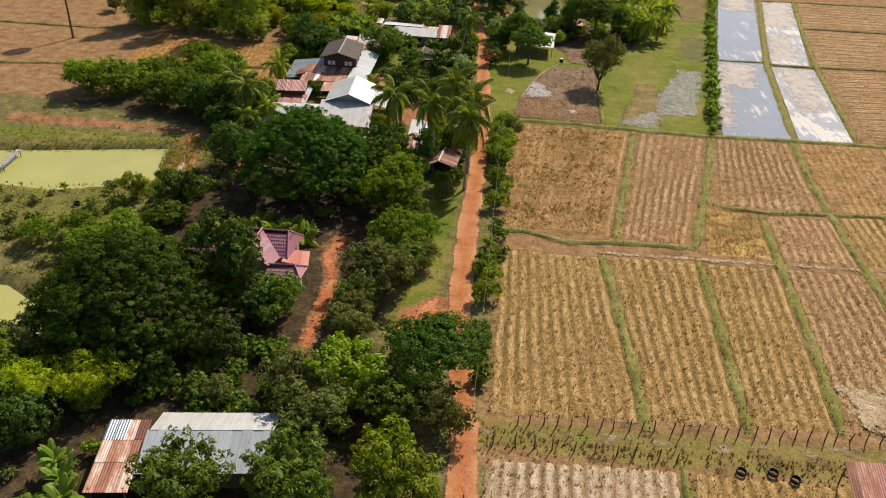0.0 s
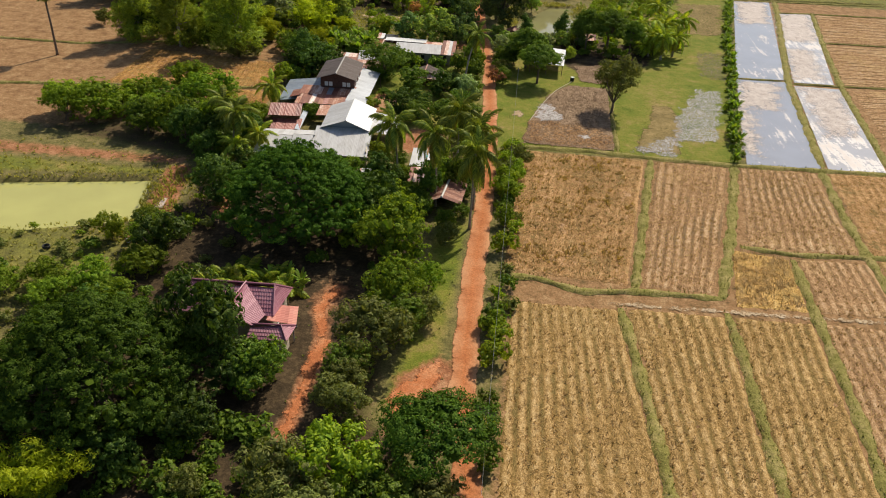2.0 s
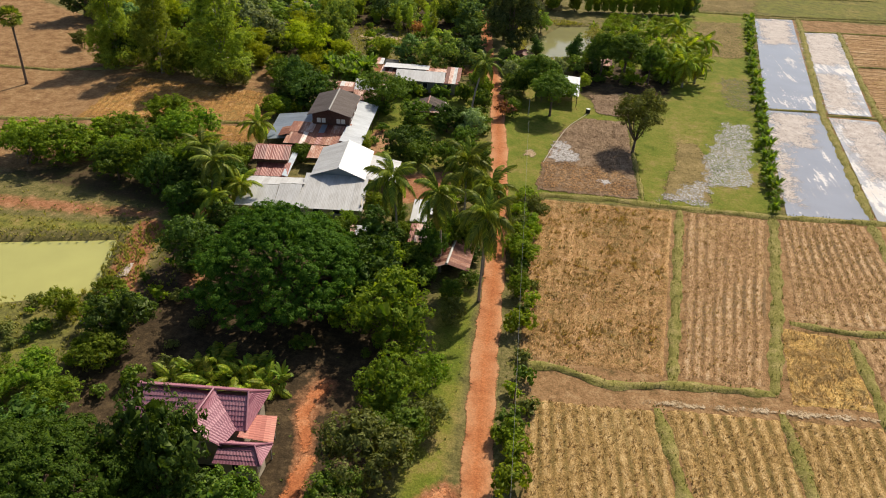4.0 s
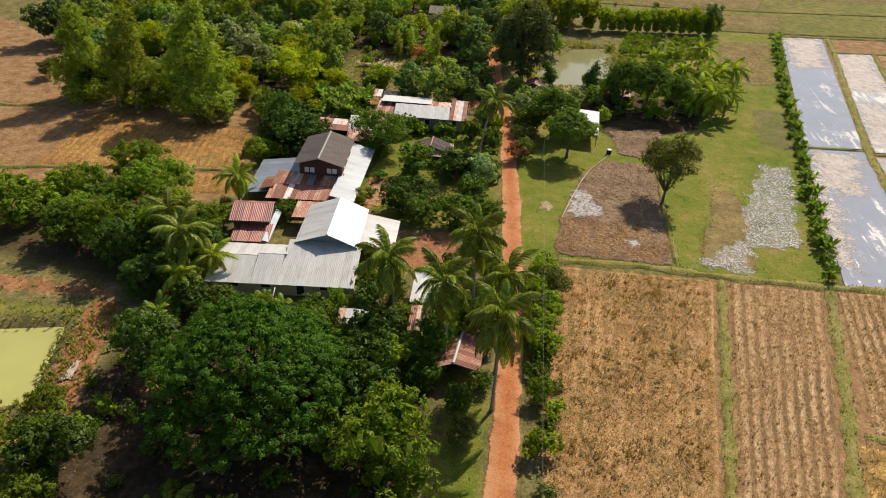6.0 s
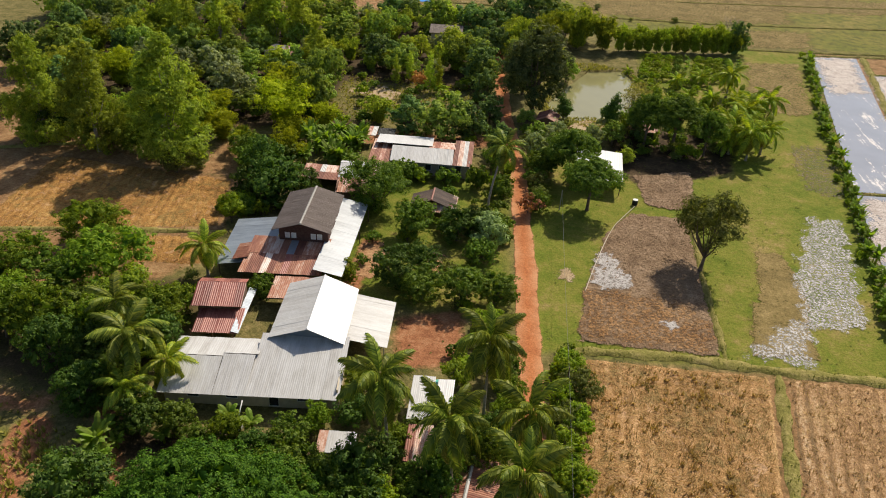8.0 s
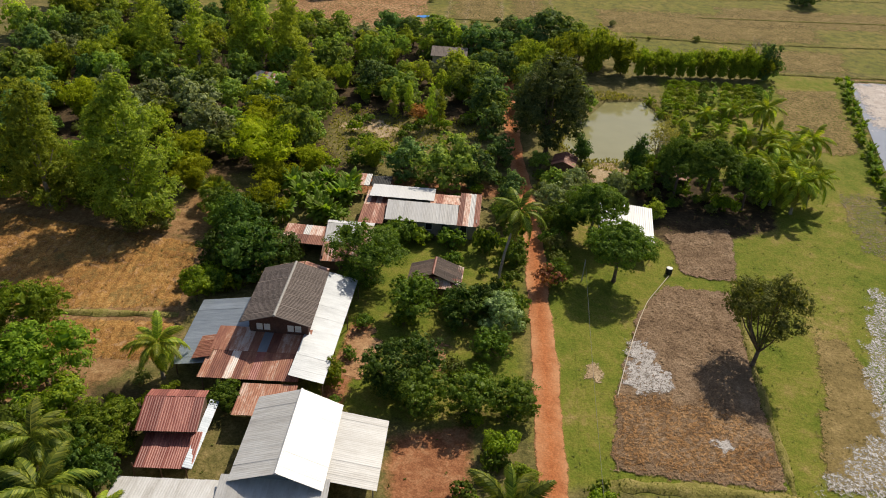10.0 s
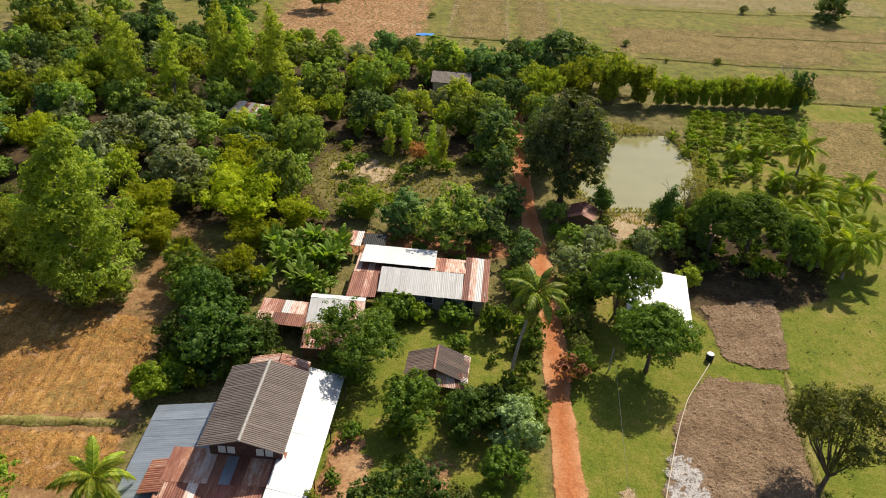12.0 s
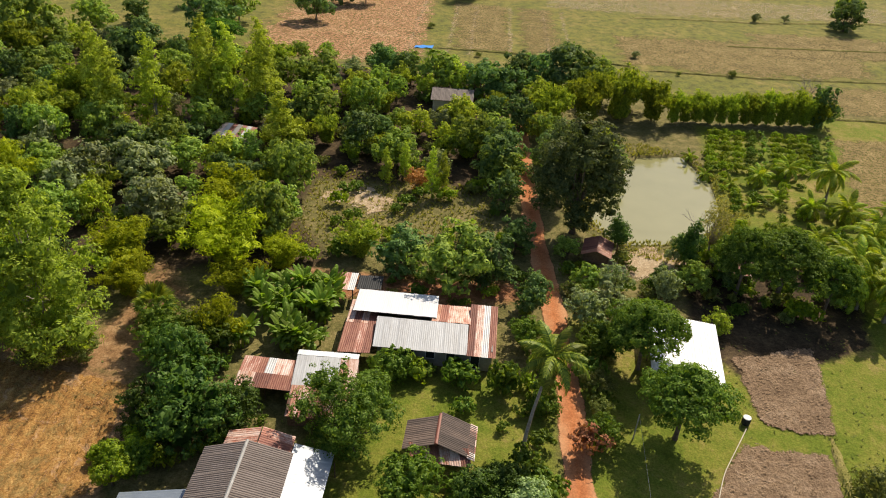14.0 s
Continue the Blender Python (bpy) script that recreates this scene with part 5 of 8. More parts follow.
wall(h, (-37.9, 140.0), (-31.8, 140.5), 0, 5.0, M["dark_wood"], [(0.7, 1.35, 3.4, 4.2), (1.5, 2.15, 3.4, 4.2), (4.0, 4.65, 3.4, 4.2), (4.8, 5.45, 3.4, 4.2)], z1b=5.95, pane=M["white_paint"])
wall(h, (-31.8, 140.5), (-32.5, 148.6), 0, 5.0, M["dark_wood"], [(2.0, 3.0, 3.3, 4.2), (5.0, 6.0, 3.3, 4.2)], pane=M["grass_glass"])
wall(h, (-32.5, 148.6), (-38.6, 148.1), 0, 5.0, M["dark_wood"], z1b=5.95)
wall(h, (-38.6, 148.1), (-37.9, 140.0), 0, 5.0, M["dark_wood"], [(2.0, 3.0, 3.3, 4.2)], pane=M["grass_glass"])
roof(h, (-40.9, 132.9, 2.25), (9.9, 1.25, 0), (-0.19, 3.9, 0.46), M["rust"], "front_lean_to", mats=[M["rust"], M["rust"], M["rust"], M["rust_patch"], M["rust"], M["rust"], M["red_roof"]])
roof(h, (-41.08, 136.6, 2.74), (9.7, 1.22, 0), (-0.17, 3.5, 0.38), M["galv"], "front_lean_to", 1.0, mats=[M["rust"], M["rust"], M["rust"], M["rust_patch"], M["rust"], M["galv"]])
roof(h, (-28.35, 134.2, 2.45), (-0.95, 18.3, 0), (-3.5, -0.2, 0.75), M["galv_pale"], "side_lean_to", 1.1)
roof(h, (-44.4, 134.7, 1.8), (-1.3, 11.0, 0), (6.4, 1.0, 0.72), M["galv"], "side_lean_to", 1.0)
roof(h, (-39.0, 152.9, 3.0), (0.3, -3.8, 0), (3.0, 0.25, 0.75), M["rust_patch"], "rear_roof")
roof(h, (-33.0, 153.2, 3.0), (0.3, -3.8, 0), (-2.9, -0.05, 0.75), M["rust_patch"], "rear_roof")
roof(h, (-35.8, 128.9, 2.0), (5.3, 0.7, 0), (-0.3, 4.0, 0.35), M["rust"], "link_roof")
roof(h, (-42.5, 135.4, 2.3), (-0.35, 3.6, 0), (2.0, 0.2, 0.5), M["rust"], "hip_roof")
posts(h, [(-40.5, 133.2), (-37.3, 133.6), (-34.2, 134.0), (-31.2, 134.4), (-28.6, 134.6), (-28.8, 140), (-29.0, 146), (-29.2, 152), (-44.2, 135.2), (-44.8, 140), (-45.4, 145.0)], 1.8, M["wood"])
wall(h, (-38.6, 152.6), (-33.3, 152.9), 0, 3.0, M["grey_wall"], z1b=3.6)
wall(h, (-39.8, 138.6), (-30.9, 139.6), 0, 2.8, M["grey_wall"], [(3.5, 4.6, 0.1, 2.1)])

# small red-roofed hut beside it
h = thing("hut", "small hut with stacked dark red metal roofs", "hut")
roof(h, (-42.85, 124.5, 3.0), (5.35, 0.85, 0), (-0.6, 3.5, 0.8), M["red_roof"])
roof(h, (-43.65, 129.5, 3.25), (5.3, 0.85, 0), (0.25, -1.4, 0.5), M["red_roof"])
roof(h, (-41.7, 121.6, 1.75), (4.9, 0.7, 0), (-0.55, 3.9, 0.45), M["red_roof"], "lower_roof")
roof(h, (-36.7, 122.3, 1.8), (-0.9, 8.2, 0), (-0.8, -0.1, 0.25), M["galv"], "side_strip", 1.0)
wall(h, (-42.4, 125.3), (-37.9, 126.0), 0, 3.1, M["wood"])
wall(h, (-37.9, 126.0), (-38.5, 129.7), 0, 3.2, M["wood"])
wall(h, (-43.1, 128.9), (-42.4, 125.3), 0, 3.2, M["wood"])
wall(h, (-38.5, 129.7), (-43.1, 128.9), 0, 3.3, M["wood"])
posts(h, [(-42.0, 122.0), (-39.7, 122.4), (-37.5, 122.7)], 1.8, M["wood"])

# rusty sheds behind the yard
h = thing("shed", "open shed under a patchy rusty roof", "shed")
roof(h, (-41.4, 159.6, 1.9), (5.9, 0.25, 0), (-0.1, 1.8, 0.3), M["rust"])
roof(h, (-41.5, 161.3, 2.15), (5.9, 0.25, 0), (-0.1, 2.2, 0.25), M["rust_patch"], "upper_roof", mats=[M["rust_patch"], M["rust_patch"], M["rust"], M["grey_white"]])
posts(h, [(-41.2, 159.9), (-38.4, 160.0), (-35.7, 160.1), (-41.4, 163.2), (-35.9, 163.4)], 1.95, M["wood"])
wall(h, (-36.0, 163.3), (-41.4, 163.1), 0, 2.2, M["wood"])
h = thing("shed", "tall shed with half white, half rusty sloping roof", "shed")
roof(h, (-35.4, 156.9, 1.5), (6.2, 0.5, 0), (-0.4, 3.6, 0.65), M["rust"], "lower_roof")
roof(h, (-35.85, 160.5, 2.14), (6.2, 0.5, 0), (-0.45, 3.7, 0.68), M["grey_white"], "upper_roof", mats=[M["grey_white"]] * 5 + [M["rust"], M["rust"]])
roof(h, (-36.4, 165.2, 2.65), (6.2, 0.5, 0), (0.1, -1.0, 0.2), M["white_roof"], "rear_roof")
for a, b in (((-35.2, 157.3), (-29.4, 157.8)), ((-29.4, 157.8), (-30.2, 164.9)), ((-30.2, 164.9), (-36.1, 164.4)), ((-36.1, 164.4), (-35.2, 157.3))):
    wall(h, a, b, 0, 1.55 if a == (-35.2, 157.3) else 2.0, M["wood"])

# long house with white and rusty roofs
h = thing("house", "long single-storey house with white and rust-striped metal roof", "house")
roof(h, (-29.3, 167.5, 2.45), (9.9, 0.55, 0), (-0.35, 4.1, 0.85), M["grey_white"], "front_roof")
roof(h, (-32.9, 177.2, 2.55), (9.2, 0.55, 0), (0.45, -5.1, 0.75), M["white_roof"], "rear_roof")
roof(h, (-23.9, 176.0, 2.6), (4.2, 0.3, 0), (0.2, -4.0, 0.65), M["rust_patch"], "rear_roof", mats=[M["rust_patch"], M["rust"], M["rust_patch"]])
roof(h, (-19.4, 167.9, 2.5), (3.0, 0.15, 0), (-0.4, 8.1, 0.75), M["rust_patch"], "side_roof", 0.75, mats=[M["rust"], M["rust_patch"], M["grey_white"], M["rust"]])
roof(h, (-32.8, 166.3, 2.1), (3.3, 0.4, 0), (-0.2, 4.4, 0.5), M["rust"], "lean_to", mats=[M["rust"], M["rust"], M["rust_patch"]])
roof(h, (-33.0, 170.9, 2.5), (3.2, 0.3, 0), (-0.2, 3.9, 0.2), M["rust"], "lean_to")
wall(h, (-29.0, 168.4), (-16.8, 168.9), 0, 2.5, M["grey_wall"], [(1.0, 2.0, 0.9, 2.0), (3.0, 4.0, 0.1, 2.1), (5.2, 6.2, 0.9, 2.0), (7.4, 8.4, 0.9, 2.0), (10.0, 11.0, 0.1, 2.1)], pane=M["grass_glass"])
wall(h, (-16.8, 168.9), (-17.2, 175.8), 0, 2.7, M["grey_wall"])
wall(h, (-17.2, 175.8), (-32.4, 176.6), 0, 2.55, M["grey_wall"])
wall(h, (-32.4, 176.6), (-32.3, 167.0), 0, 2.2, M["wood"])
h = thing("shed", "small lean-to shed with a rusty striped roof", "shed")
roof(h, (-36.2, 177.2, 2.0), (2.4, 0.3, 0), (-0.15, 3.1, 0.35), M["rust_patch"], mats=[M["rust"], M["rust_patch"], M["grey_white"]])
roof(h, (-33.6, 178.0, 1.9), (2.8, 0.4, 0), (-0.1, 2.4, 0.3), M["black"], "dark_roof")
posts(h, [(-36.0, 177.5), (-34.0, 177.8), (-31.0, 178.3), (-36.2, 180.0), (-33.8, 180.4), (-31.0, 180.6)], 2.0, M["wood"])

# thatch-brown hut on the lawn
h = thing("hut", "small open hut with weathered brown roof and rusty edges", "hut")
roof(h, (-23.7, 154.6, 2.0), (-0.1, 3.6, 0), (3.0, 0.15, 1.05), M["brown_tile"])
roof(h, (-17.2, 154.5, 2.0), (-0.1, 4.0, 0), (-3.4, 0.3, 1.05), M["brown_tile"])
roof(h, (-22.7, 153.6, 1.75), (5.4, 0.2, 0), (-0.5, 1.6, 0.6), M["rust"], "front_hip")
ridge_cap(h, (-20.65, 154.7, 3.08), (-20.75, 158.5, 3.08), M["rust_patch"], 0.16)
roof(h, (-17.1, 154.4, 1.95), (-0.1, 4.2, 0), (-0.7, 0.05, 0.22), M["rust_patch"], "side_strip")
posts(h, [(-23.2, 155.0), (-20.5, 154.6), (-17.6, 154.9), (-23.2, 158.0), (-20.7, 158.4), (-17.6, 158.3)], 2.1, M["wood"])
wall(h, (-17.7, 158.2), (-23.2, 158.0), 0, 2.0, M["wood"])

# bright white shed by the soil plots
h = thing("shed", "open shed with a glaring white sheet roof", "shed")
roof(h, (-0.2, 169.2, 2.4), (7.4, -0.9, 0), (0.45, 10.2, 0.55), M["white_roof"], ribs=3, rib=0.025)
posts(h, [(0.1, 169.5), (3.6, 169.1), (7.0, 168.8), (0.4, 178.9), (4.0, 178.6), (7.4, 178.2), (0.2, 174.2), (7.2, 173.5)], 2.45, M["wood"])
wall(h, (7.3, 178.0), (0.5, 178.8), 0, 1.2, M["wood"])

# open shelter under the shade tree
h = thing("shelter", "open post shelter with a rusty sheet roof under the tree", "shelter")
roof(h, (11.0, 191.2, 1.9), (3.6, 0.3, 0), (-0.2, 2.6, 0.45), M["rust"], mats=[M["rust"], M["rust_patch"], M["rust"]])
posts(h, [(11.3, 191.5), (14.3, 191.8), (11.1, 193.5), (14.1, 193.8)], 1.95, M["wood"])

# hut at the pond
h = thing("hut", "small stilted hut with a steep rusty roof by the pond", "hut")
roof(h, (-7.0, 192.0, 1.9), (0.6, 4.2, 0), (1.9, -0.2, 0.8), M["rust"])
roof(h, (-3.1, 191.6, 1.9), (0.6, 4.2, 0), (-2.0, 0.2, 0.8), M["rust"])
posts(h, [(-6.6, 192.4), (-3.4, 192.1), (-6.1, 195.8), (-3.0, 195.4)], 2.0, M["wood"])
wall(h, (-6.6, 192.5), (-3.5, 192.2), 0.6, 1.9, M["wood"], z1b=2.55)
wall(h, (-3.0, 195.3), (-6.1, 195.7), 0.6, 1.9, M["wood"], z1b=2.55)
wall(h, (-3.5, 192.2), (-3.0, 195.3), 0.6, 1.5, M["wood"])

# hut under the dark trees, houses deep in the grove
h = thing("hut", "low hut with a rusty metal roof under trees", "hut")
roof(h, (10.6, 192.0, 1.9), (4.6, 0.3, 0), (-0.1, 3.0, 0.7), M["rust"])
posts(h, [(10.9, 192.3), (15.0, 192.5), (10.8, 194.8), (14.9, 195.0)], 2.0, M["wood"])
wall(h, (14.9, 194.9), (10.8, 194.7), 0, 2.2, M["wood"])
h = thing("house", "small grey-roofed house among trees", "house")
roof(h, (-34.5, 240.5, 2.4), (8.0, 0.6, 0), (-0.2, 3.4, 1.2), M["grey_tile"])
roof(h, (-34.8, 247.6, 2.4), (8.0, 0.6, 0), (0.2, -3.4, 1.2), M["grey_tile"])
for a, b in (((-34.0, 241.0), (-27.0, 241.6)), ((-27.0, 241.6), (-27.3, 247.2)), ((-27.3, 247.2), (-34.3, 246.7)), ((-34.3, 246.7), (-34.0, 241.0))):
    wall(h, a, b, 0, 2.5, M["cream_wall"])
h = thing("house", "pale-roofed hut hidden in the woodland", "house")
roof(h, (-66.4, 215.0, 2.4), (6.0, -0.8, 0), (0.5, 3.2, 0.8), M["rust_patch"], mats=[M["rust_patch"], M["grey_white"], M["rust_patch"], M["grey_wall"]])
for a, b in (((-66.8, 215.0), (-60.8, 214.2)), ((-60.8, 214.2), (-60.3, 217.2)), ((-66.2, 218.0), (-66.8, 215.0)), ((-60.3, 217.2), (-66.2, 218.0))):
    wall(h, a, b, 0, 2.4, M["cream_wall"])

# roadside sheds under the palms
h = thing("shed", "lean-to shed with a grey-white sheet roof", "shed")
roof(h, (-16.6, 113.2, 1.9), (2.2, 0.2, 0), (-0.25, 5.6, 0.5), M["grey_white"])
roof(h, (-14.2, 115.6, 2.0), (1.6, 0.2, 0), (-0.1, 3.2, 0.3), M["white_roof"], "side_roof")
posts(h, [(-16.4, 113.5), (-14.6, 113.6), (-16.7, 118.3), (-12.9, 118.5), (-12.8, 116.0)], 1.95, M["wood"])
h = thing("shed", "low shed with rusty patched roof sheets", "shed")
roof(h, (-16.0, 108.2, 1.7), (2.3, 0.2, 0), (-0.2, 4.2, 0.4), M["rust_patch"])
posts(h, [(-15.8, 108.5), (-13.9, 108.6), (-16.0, 112.0), (-14.0, 112.1)], 1.8, M["wood"])
h = thing("shed", "shed with a steep rusty gable roof and pale ridge", "shed")
roof(h, (-12.3, 102.4, 1.8), (0.5, 6.6, 0), (2.1, 0.1, 0.9), M["rust"])
roof(h, (-7.4, 102.9, 1.7), (0.3, 6.6, 0), (-2.7, -0.4, 1.0), M["rust"])
ridge_cap(h, (-10.15, 102.5, 2.74), (-9.7, 109.1, 2.74), M["grey_white"], 0.17)
posts(h, [(-11.9, 102.9), (-7.8, 103.2), (-11.5, 108.6), (-7.4, 109.0)], 1.85, M["wood"])
wall(h, (-7.5, 109.1), (-11.6, 108.7), 0, 1.9, M["wood"], z1b=2.6)
wall(h, (-11.5, 108.6), (-11.9, 102.9), 0, 1.4, M["wood"])
h = thing("shed", "small washhouse with a white and rusty roof", "shed")
roof(h, (-23.9, 107.7, 1.8), (3.4, 0.35, 0), (-0.2, 2.4, 0.3), M["grey_white"], mats=[M["rust"], M["grey_white"], M["grey_white"], M["grey_white"]])
for a, b in (((-23.7, 107.9), (-20.8, 108.2)), ((-20.8, 108.2), (-21.0, 109.9)), ((-21.0, 109.9), (-23.9, 109.6)), ((-23.9, 109.6), (-23.7, 107.9))):
    wall(h, a, b, 0, 1.8, M["grey_wall"])

# sheds in the foreground
h = thing("shed", "barn with a broad pale corrugated gable roof", "shed")
roof(h, (-26.6, 39.0, 2.2), (10.4, 1.9, 0), (-0.5, 3.9, 1.0), M["galv_pale"], "front_roof")
roof(h, (-27.0, 45.6, 2.6), (10.2, 1.8, 0), (0.15, -2.7, 0.62), M["grey_white"], "rear_roof")
for a, b in (((-26.3, 39.5), (-16.6, 41.3)), ((-16.6, 41.3), (-17.4, 46.8)), ((-17.4, 46.8), (-26.7, 45.1)), ((-26.7, 45.1), (-26.3, 39.5))):
    wall(h, a, b, 0, 2.25, M["wood"])
h = thing("shed", "lean-to with brown rusty roof and a blue-grey patch", "shed")
roof(h, (-29.8, 36.8, 1.9), (3.4, 0.6, 0), (-0.5, 2.9, 0.29), M["rust"], "lower_roof", mats=[M["rust"], M["rust"], M["rust"], M["rust_patch"]])
roof(h, (-30.28, 39.6, 2.21), (3.4, 0.6, 0), (-0.4, 2.3, 0.23), M["rust"], "middle_roof", mats=[M["rust_patch"], M["rust"], M["rust"], M["rust"]])
roof(h, (-30.66, 41.8, 2.46), (3.4, 0.6, 0), (-0.36, 2.1, 0.2), M["rust"], "upper_roof", mats=[M["galv"], M["galv"], M["rust_patch"], M["rust"]])
posts(h, [(-29.5, 37.2), (-26.9, 37.7), (-30.6, 43.4), (-27.9, 43.9)], 2.0, M["wood"])
h = thing("shed", "rusty tin-roofed field shed", "shed")
roof(h, (32.6, 46.4, 1.9), (6.6, 0.6, 0), (0.4, 4.4, 0.5), M["rust"], mats=[M["rust"], M["rust_patch"], M["rust"], M["red_roof"]])
posts(h, [(32.9, 46.8), (38.8, 47.3), (33.1, 50.4), (39.0, 51.0)], 2.0, M["wood"])


# pink-roofed house
def tiled(parent, pts, mat, name="roof"):
    """A tiled roof plane: courses of tiles lapped over one another, cut to the plane's outline."""
    P = [Vector(p) for p in pts]
    n = (P[1] - P[0]).cross(P[2] - P[0]).normalized()
    if n.z < 0:
        P.reverse()
        n = -n
    t = Vector((0, 0, 1)) - n * n.z
    t.normalize()
    s = t.cross(n)
    o = P[0]
    Q = [((p - o).dot(s), (p - o).dot(t)) for p in P]
    lo, hi = min(q[1] for q in Q), max(q[1] for q in Q)
    left, right = min(q[0] for q in Q), max(q[0] for q in Q)
    base = new(name)
    base.parent = parent
    base.matrix_basis = Matrix.Translation(o)
    k = max(1, round((hi - lo) / 0.42))
    step = (hi - lo) / k

    def span(y):
        xs2 = []
        for (x0, y0), (x1, y1) in zip(Q, Q[1:] + Q[:1]):
            if (y0 - y) * (y1 - y) <= 0 and abs(y1 - y0) > 1e-9:
                xs2.append(x0 + (y - y0) / (y1 - y0) * (x1 - x0))
        return (min(xs2), max(xs2)) if len(xs2) > 1 else None
    for i in range(k):
        y0, y1 = lo + step * i, lo + step * (i + 1)
        a, b = span(y0 + 0.01 * step), span(y1 - 0.01 * step)
        if not a or not b:
            continue
        m2 = max(1, int((max(a[1], b[1]) - min(a[0], b[0])) / 0.14))
        V, F, UV = [], [], []
        for j in range(m2 + 1):
            u = j / m2
            for (x0, x1), y, lift in ((a, y0 - 0.05, 0.045), (b, y1, 0.0)):
                x = x0 + (x1 - x0) * u
                V.append(tuple(s * x + t * y + n * (lift + 0.03 * (j % 2))))
                UV.append((x, y))
            x = a[0] + (a[1] - a[0]) * u
            V.append(tuple(s * x + t * (y0 - 0.05) + n * (-0.04 + 0.03 * (j % 2))))
            UV.append((x, y0))
        for j in range(m2):
            c = j * 3
            F += [(c, c + 3, c + 4, c + 1), (c + 2, c + 5, c + 3, c)]
        part("tile_course", mesh_of("tile_course", V, F, mat, False, UV), base)
    return base


h = thing("house", "house with mauve-pink tiled hip roofs and a salmon porch roof", "house")
PK, OR = M["pink_tile"], M["orange_tile"]
A, B, C, D = (-35.6, 70.3, 2.9), (-23.9, 71.5, 2.9), (-23.5, 76.8, 2.9), (-35.9, 75.7, 2.9)
R1, R2 = (-34.2, 73.3, 5.0), (-24.5, 74.2, 5.0)
tiled(h, [A, B, R2, R1], PK)
tiled(h, [C, D, R1, R2], PK)
tiled(h, [B, C, R2], PK)
tiled(h, [D, A, R1], PK)
tiled(h, [(-25.3, 69.3, 2.95), (-24.8, 71.5, 2.95), (-27.6, 74.0, 5.05), (-28.0, 69.1, 5.05)], PK, "wing_roof")
tiled(h, [(-30.6, 71.0, 2.95), (-30.9, 68.9, 2.95), (-28.0, 69.1, 5.05), (-27.6, 74.0, 5.05)], PK, "wing_roof")
tiled(h, [(-25.6, 67.9, 2.45), (-21.5, 68.3, 2.45), (-22.4, 69.6, 3.3), (-25.4, 69.25, 3.3)], PK, "porch_roof")
tiled(h, [(-21.3, 70.9, 2.45), (-25.1, 70.5, 2.45), (-25.4, 69.25, 3.3), (-22.4, 69.6, 3.3)], PK, "porch_roof")
tiled(h, [(-21.5, 68.3, 2.45), (-21.3, 70.9, 2.45), (-22.4, 69.6, 3.3)], PK, "porch_roof")
tiled(h, [(-21.3, 70.95, 2.5), (-22.0, 74.1, 2.5), (-24.6, 73.5, 2.84), (-24.4, 70.65, 2.84)], OR, "porch_roof")
for a, b in ((R1, R2), (R2, B), (R2, C), (R1, A), ((-27.6, 74.0, 5.08), (-28.0, 69.1, 5.08)), ((-25.4, 69.25, 3.33), (-22.4, 69.6, 3.33)), ((-22.4, 69.6, 3.33), (-21.5, 68.3, 2.48)), ((-22.4, 69.6, 3.33), (-21.3, 70.9, 2.48))):
    ridge_cap(h, V3(*a) + V3(0, 0, 0.06), V3(*b) + V3(0, 0, 0.06), PK, 0.1)
for a, b, hs in (((-35.0, 70.9), (-24.5, 72.0), []), ((-24.5, 72.0), (-24.1, 76.3), [(1.5, 2.5, 0.1, 2.1)]), ((-24.1, 76.3), (-35.3, 75.2), []), ((-35.3, 75.2), (-35.0, 70.9), []),
                 ((-25.2, 68.5), (-22.1, 68.8), [(1.0, 2.0, 0.9, 1.9)]), ((-22.1, 68.8), (-22.0, 70.4), []), ((-30.4, 69.5), (-25.9, 69.8), [(1.2, 2.4, 0.9, 2.0)])):
    wall(h, a, b, 0, 2.4 if a[1] < 69 else 2.85, M["cream_wall"], hs, pane=M["grass_glass"])
wall(h, (-30.3, 69.45), (-25.8, 69.75), 2.85, 2.9, M["cream_wall"], z1b=4.7, name="gable_wall")
posts(h, [(-21.7, 71.3), (-22.2, 73.7)], 2.5, M["concrete"])


# ---- plants ----
def leaf_cards(C, N, length, width, rng, fold=0.25, droop=0.0):
    """Pointed leaf blades at the places C, facing about along N."""
    n = len(C)
    N = N / (np.linalg.norm(N, axis=1)[:, None] + 1e-9)
    R = rng.normal(size=(n, 3))
    R[:, 2] -= droop
    T = R - N * (R * N).sum(1)[:, None]
    T /= np.linalg.norm(T, axis=1)[:, None] + 1e-9
    S = np.cross(N, T)
    L = (length * rng.uniform(0.7, 1.3, n))[:, None]
    W = (width * rng.uniform(0.7, 1.3, n))[:, None]
    a, c = C - T * L * 0.5, C + T * L * 0.5 - N * L * 0.12
    b, d = C + S * W * 0.5 - N * W * fold, C - S * W * 0.5 - N * W * fold
    V = np.stack([a, b, c, d], 1).reshape(-1, 3)
    i = np.arange(n)[:, None] * 4
    return V, np.concatenate([np.concatenate([i, i + 1, i + 2], 1), np.concatenate([i, i + 2, i + 3], 1)])


def fast_mesh(name, V, F, mat):
    me = bpy.data.meshes.new(name)
    me.vertices.add(len(V))
    me.vertices.foreach_set("co", np.asarray(V, np.float32).ravel())
    k = F.shape[1]
    me.loops.add(F.size)
    me.loops.foreach_set("vertex_index", F.astype(np.int32).ravel())
    me.polygons.add(len(F))
    me.polygons.foreach_set("loop_start", np.arange(0, F.size, k, dtype=np.int32))
    me.materials.append(mat)
    me.update(calc_edges=True)
    return me


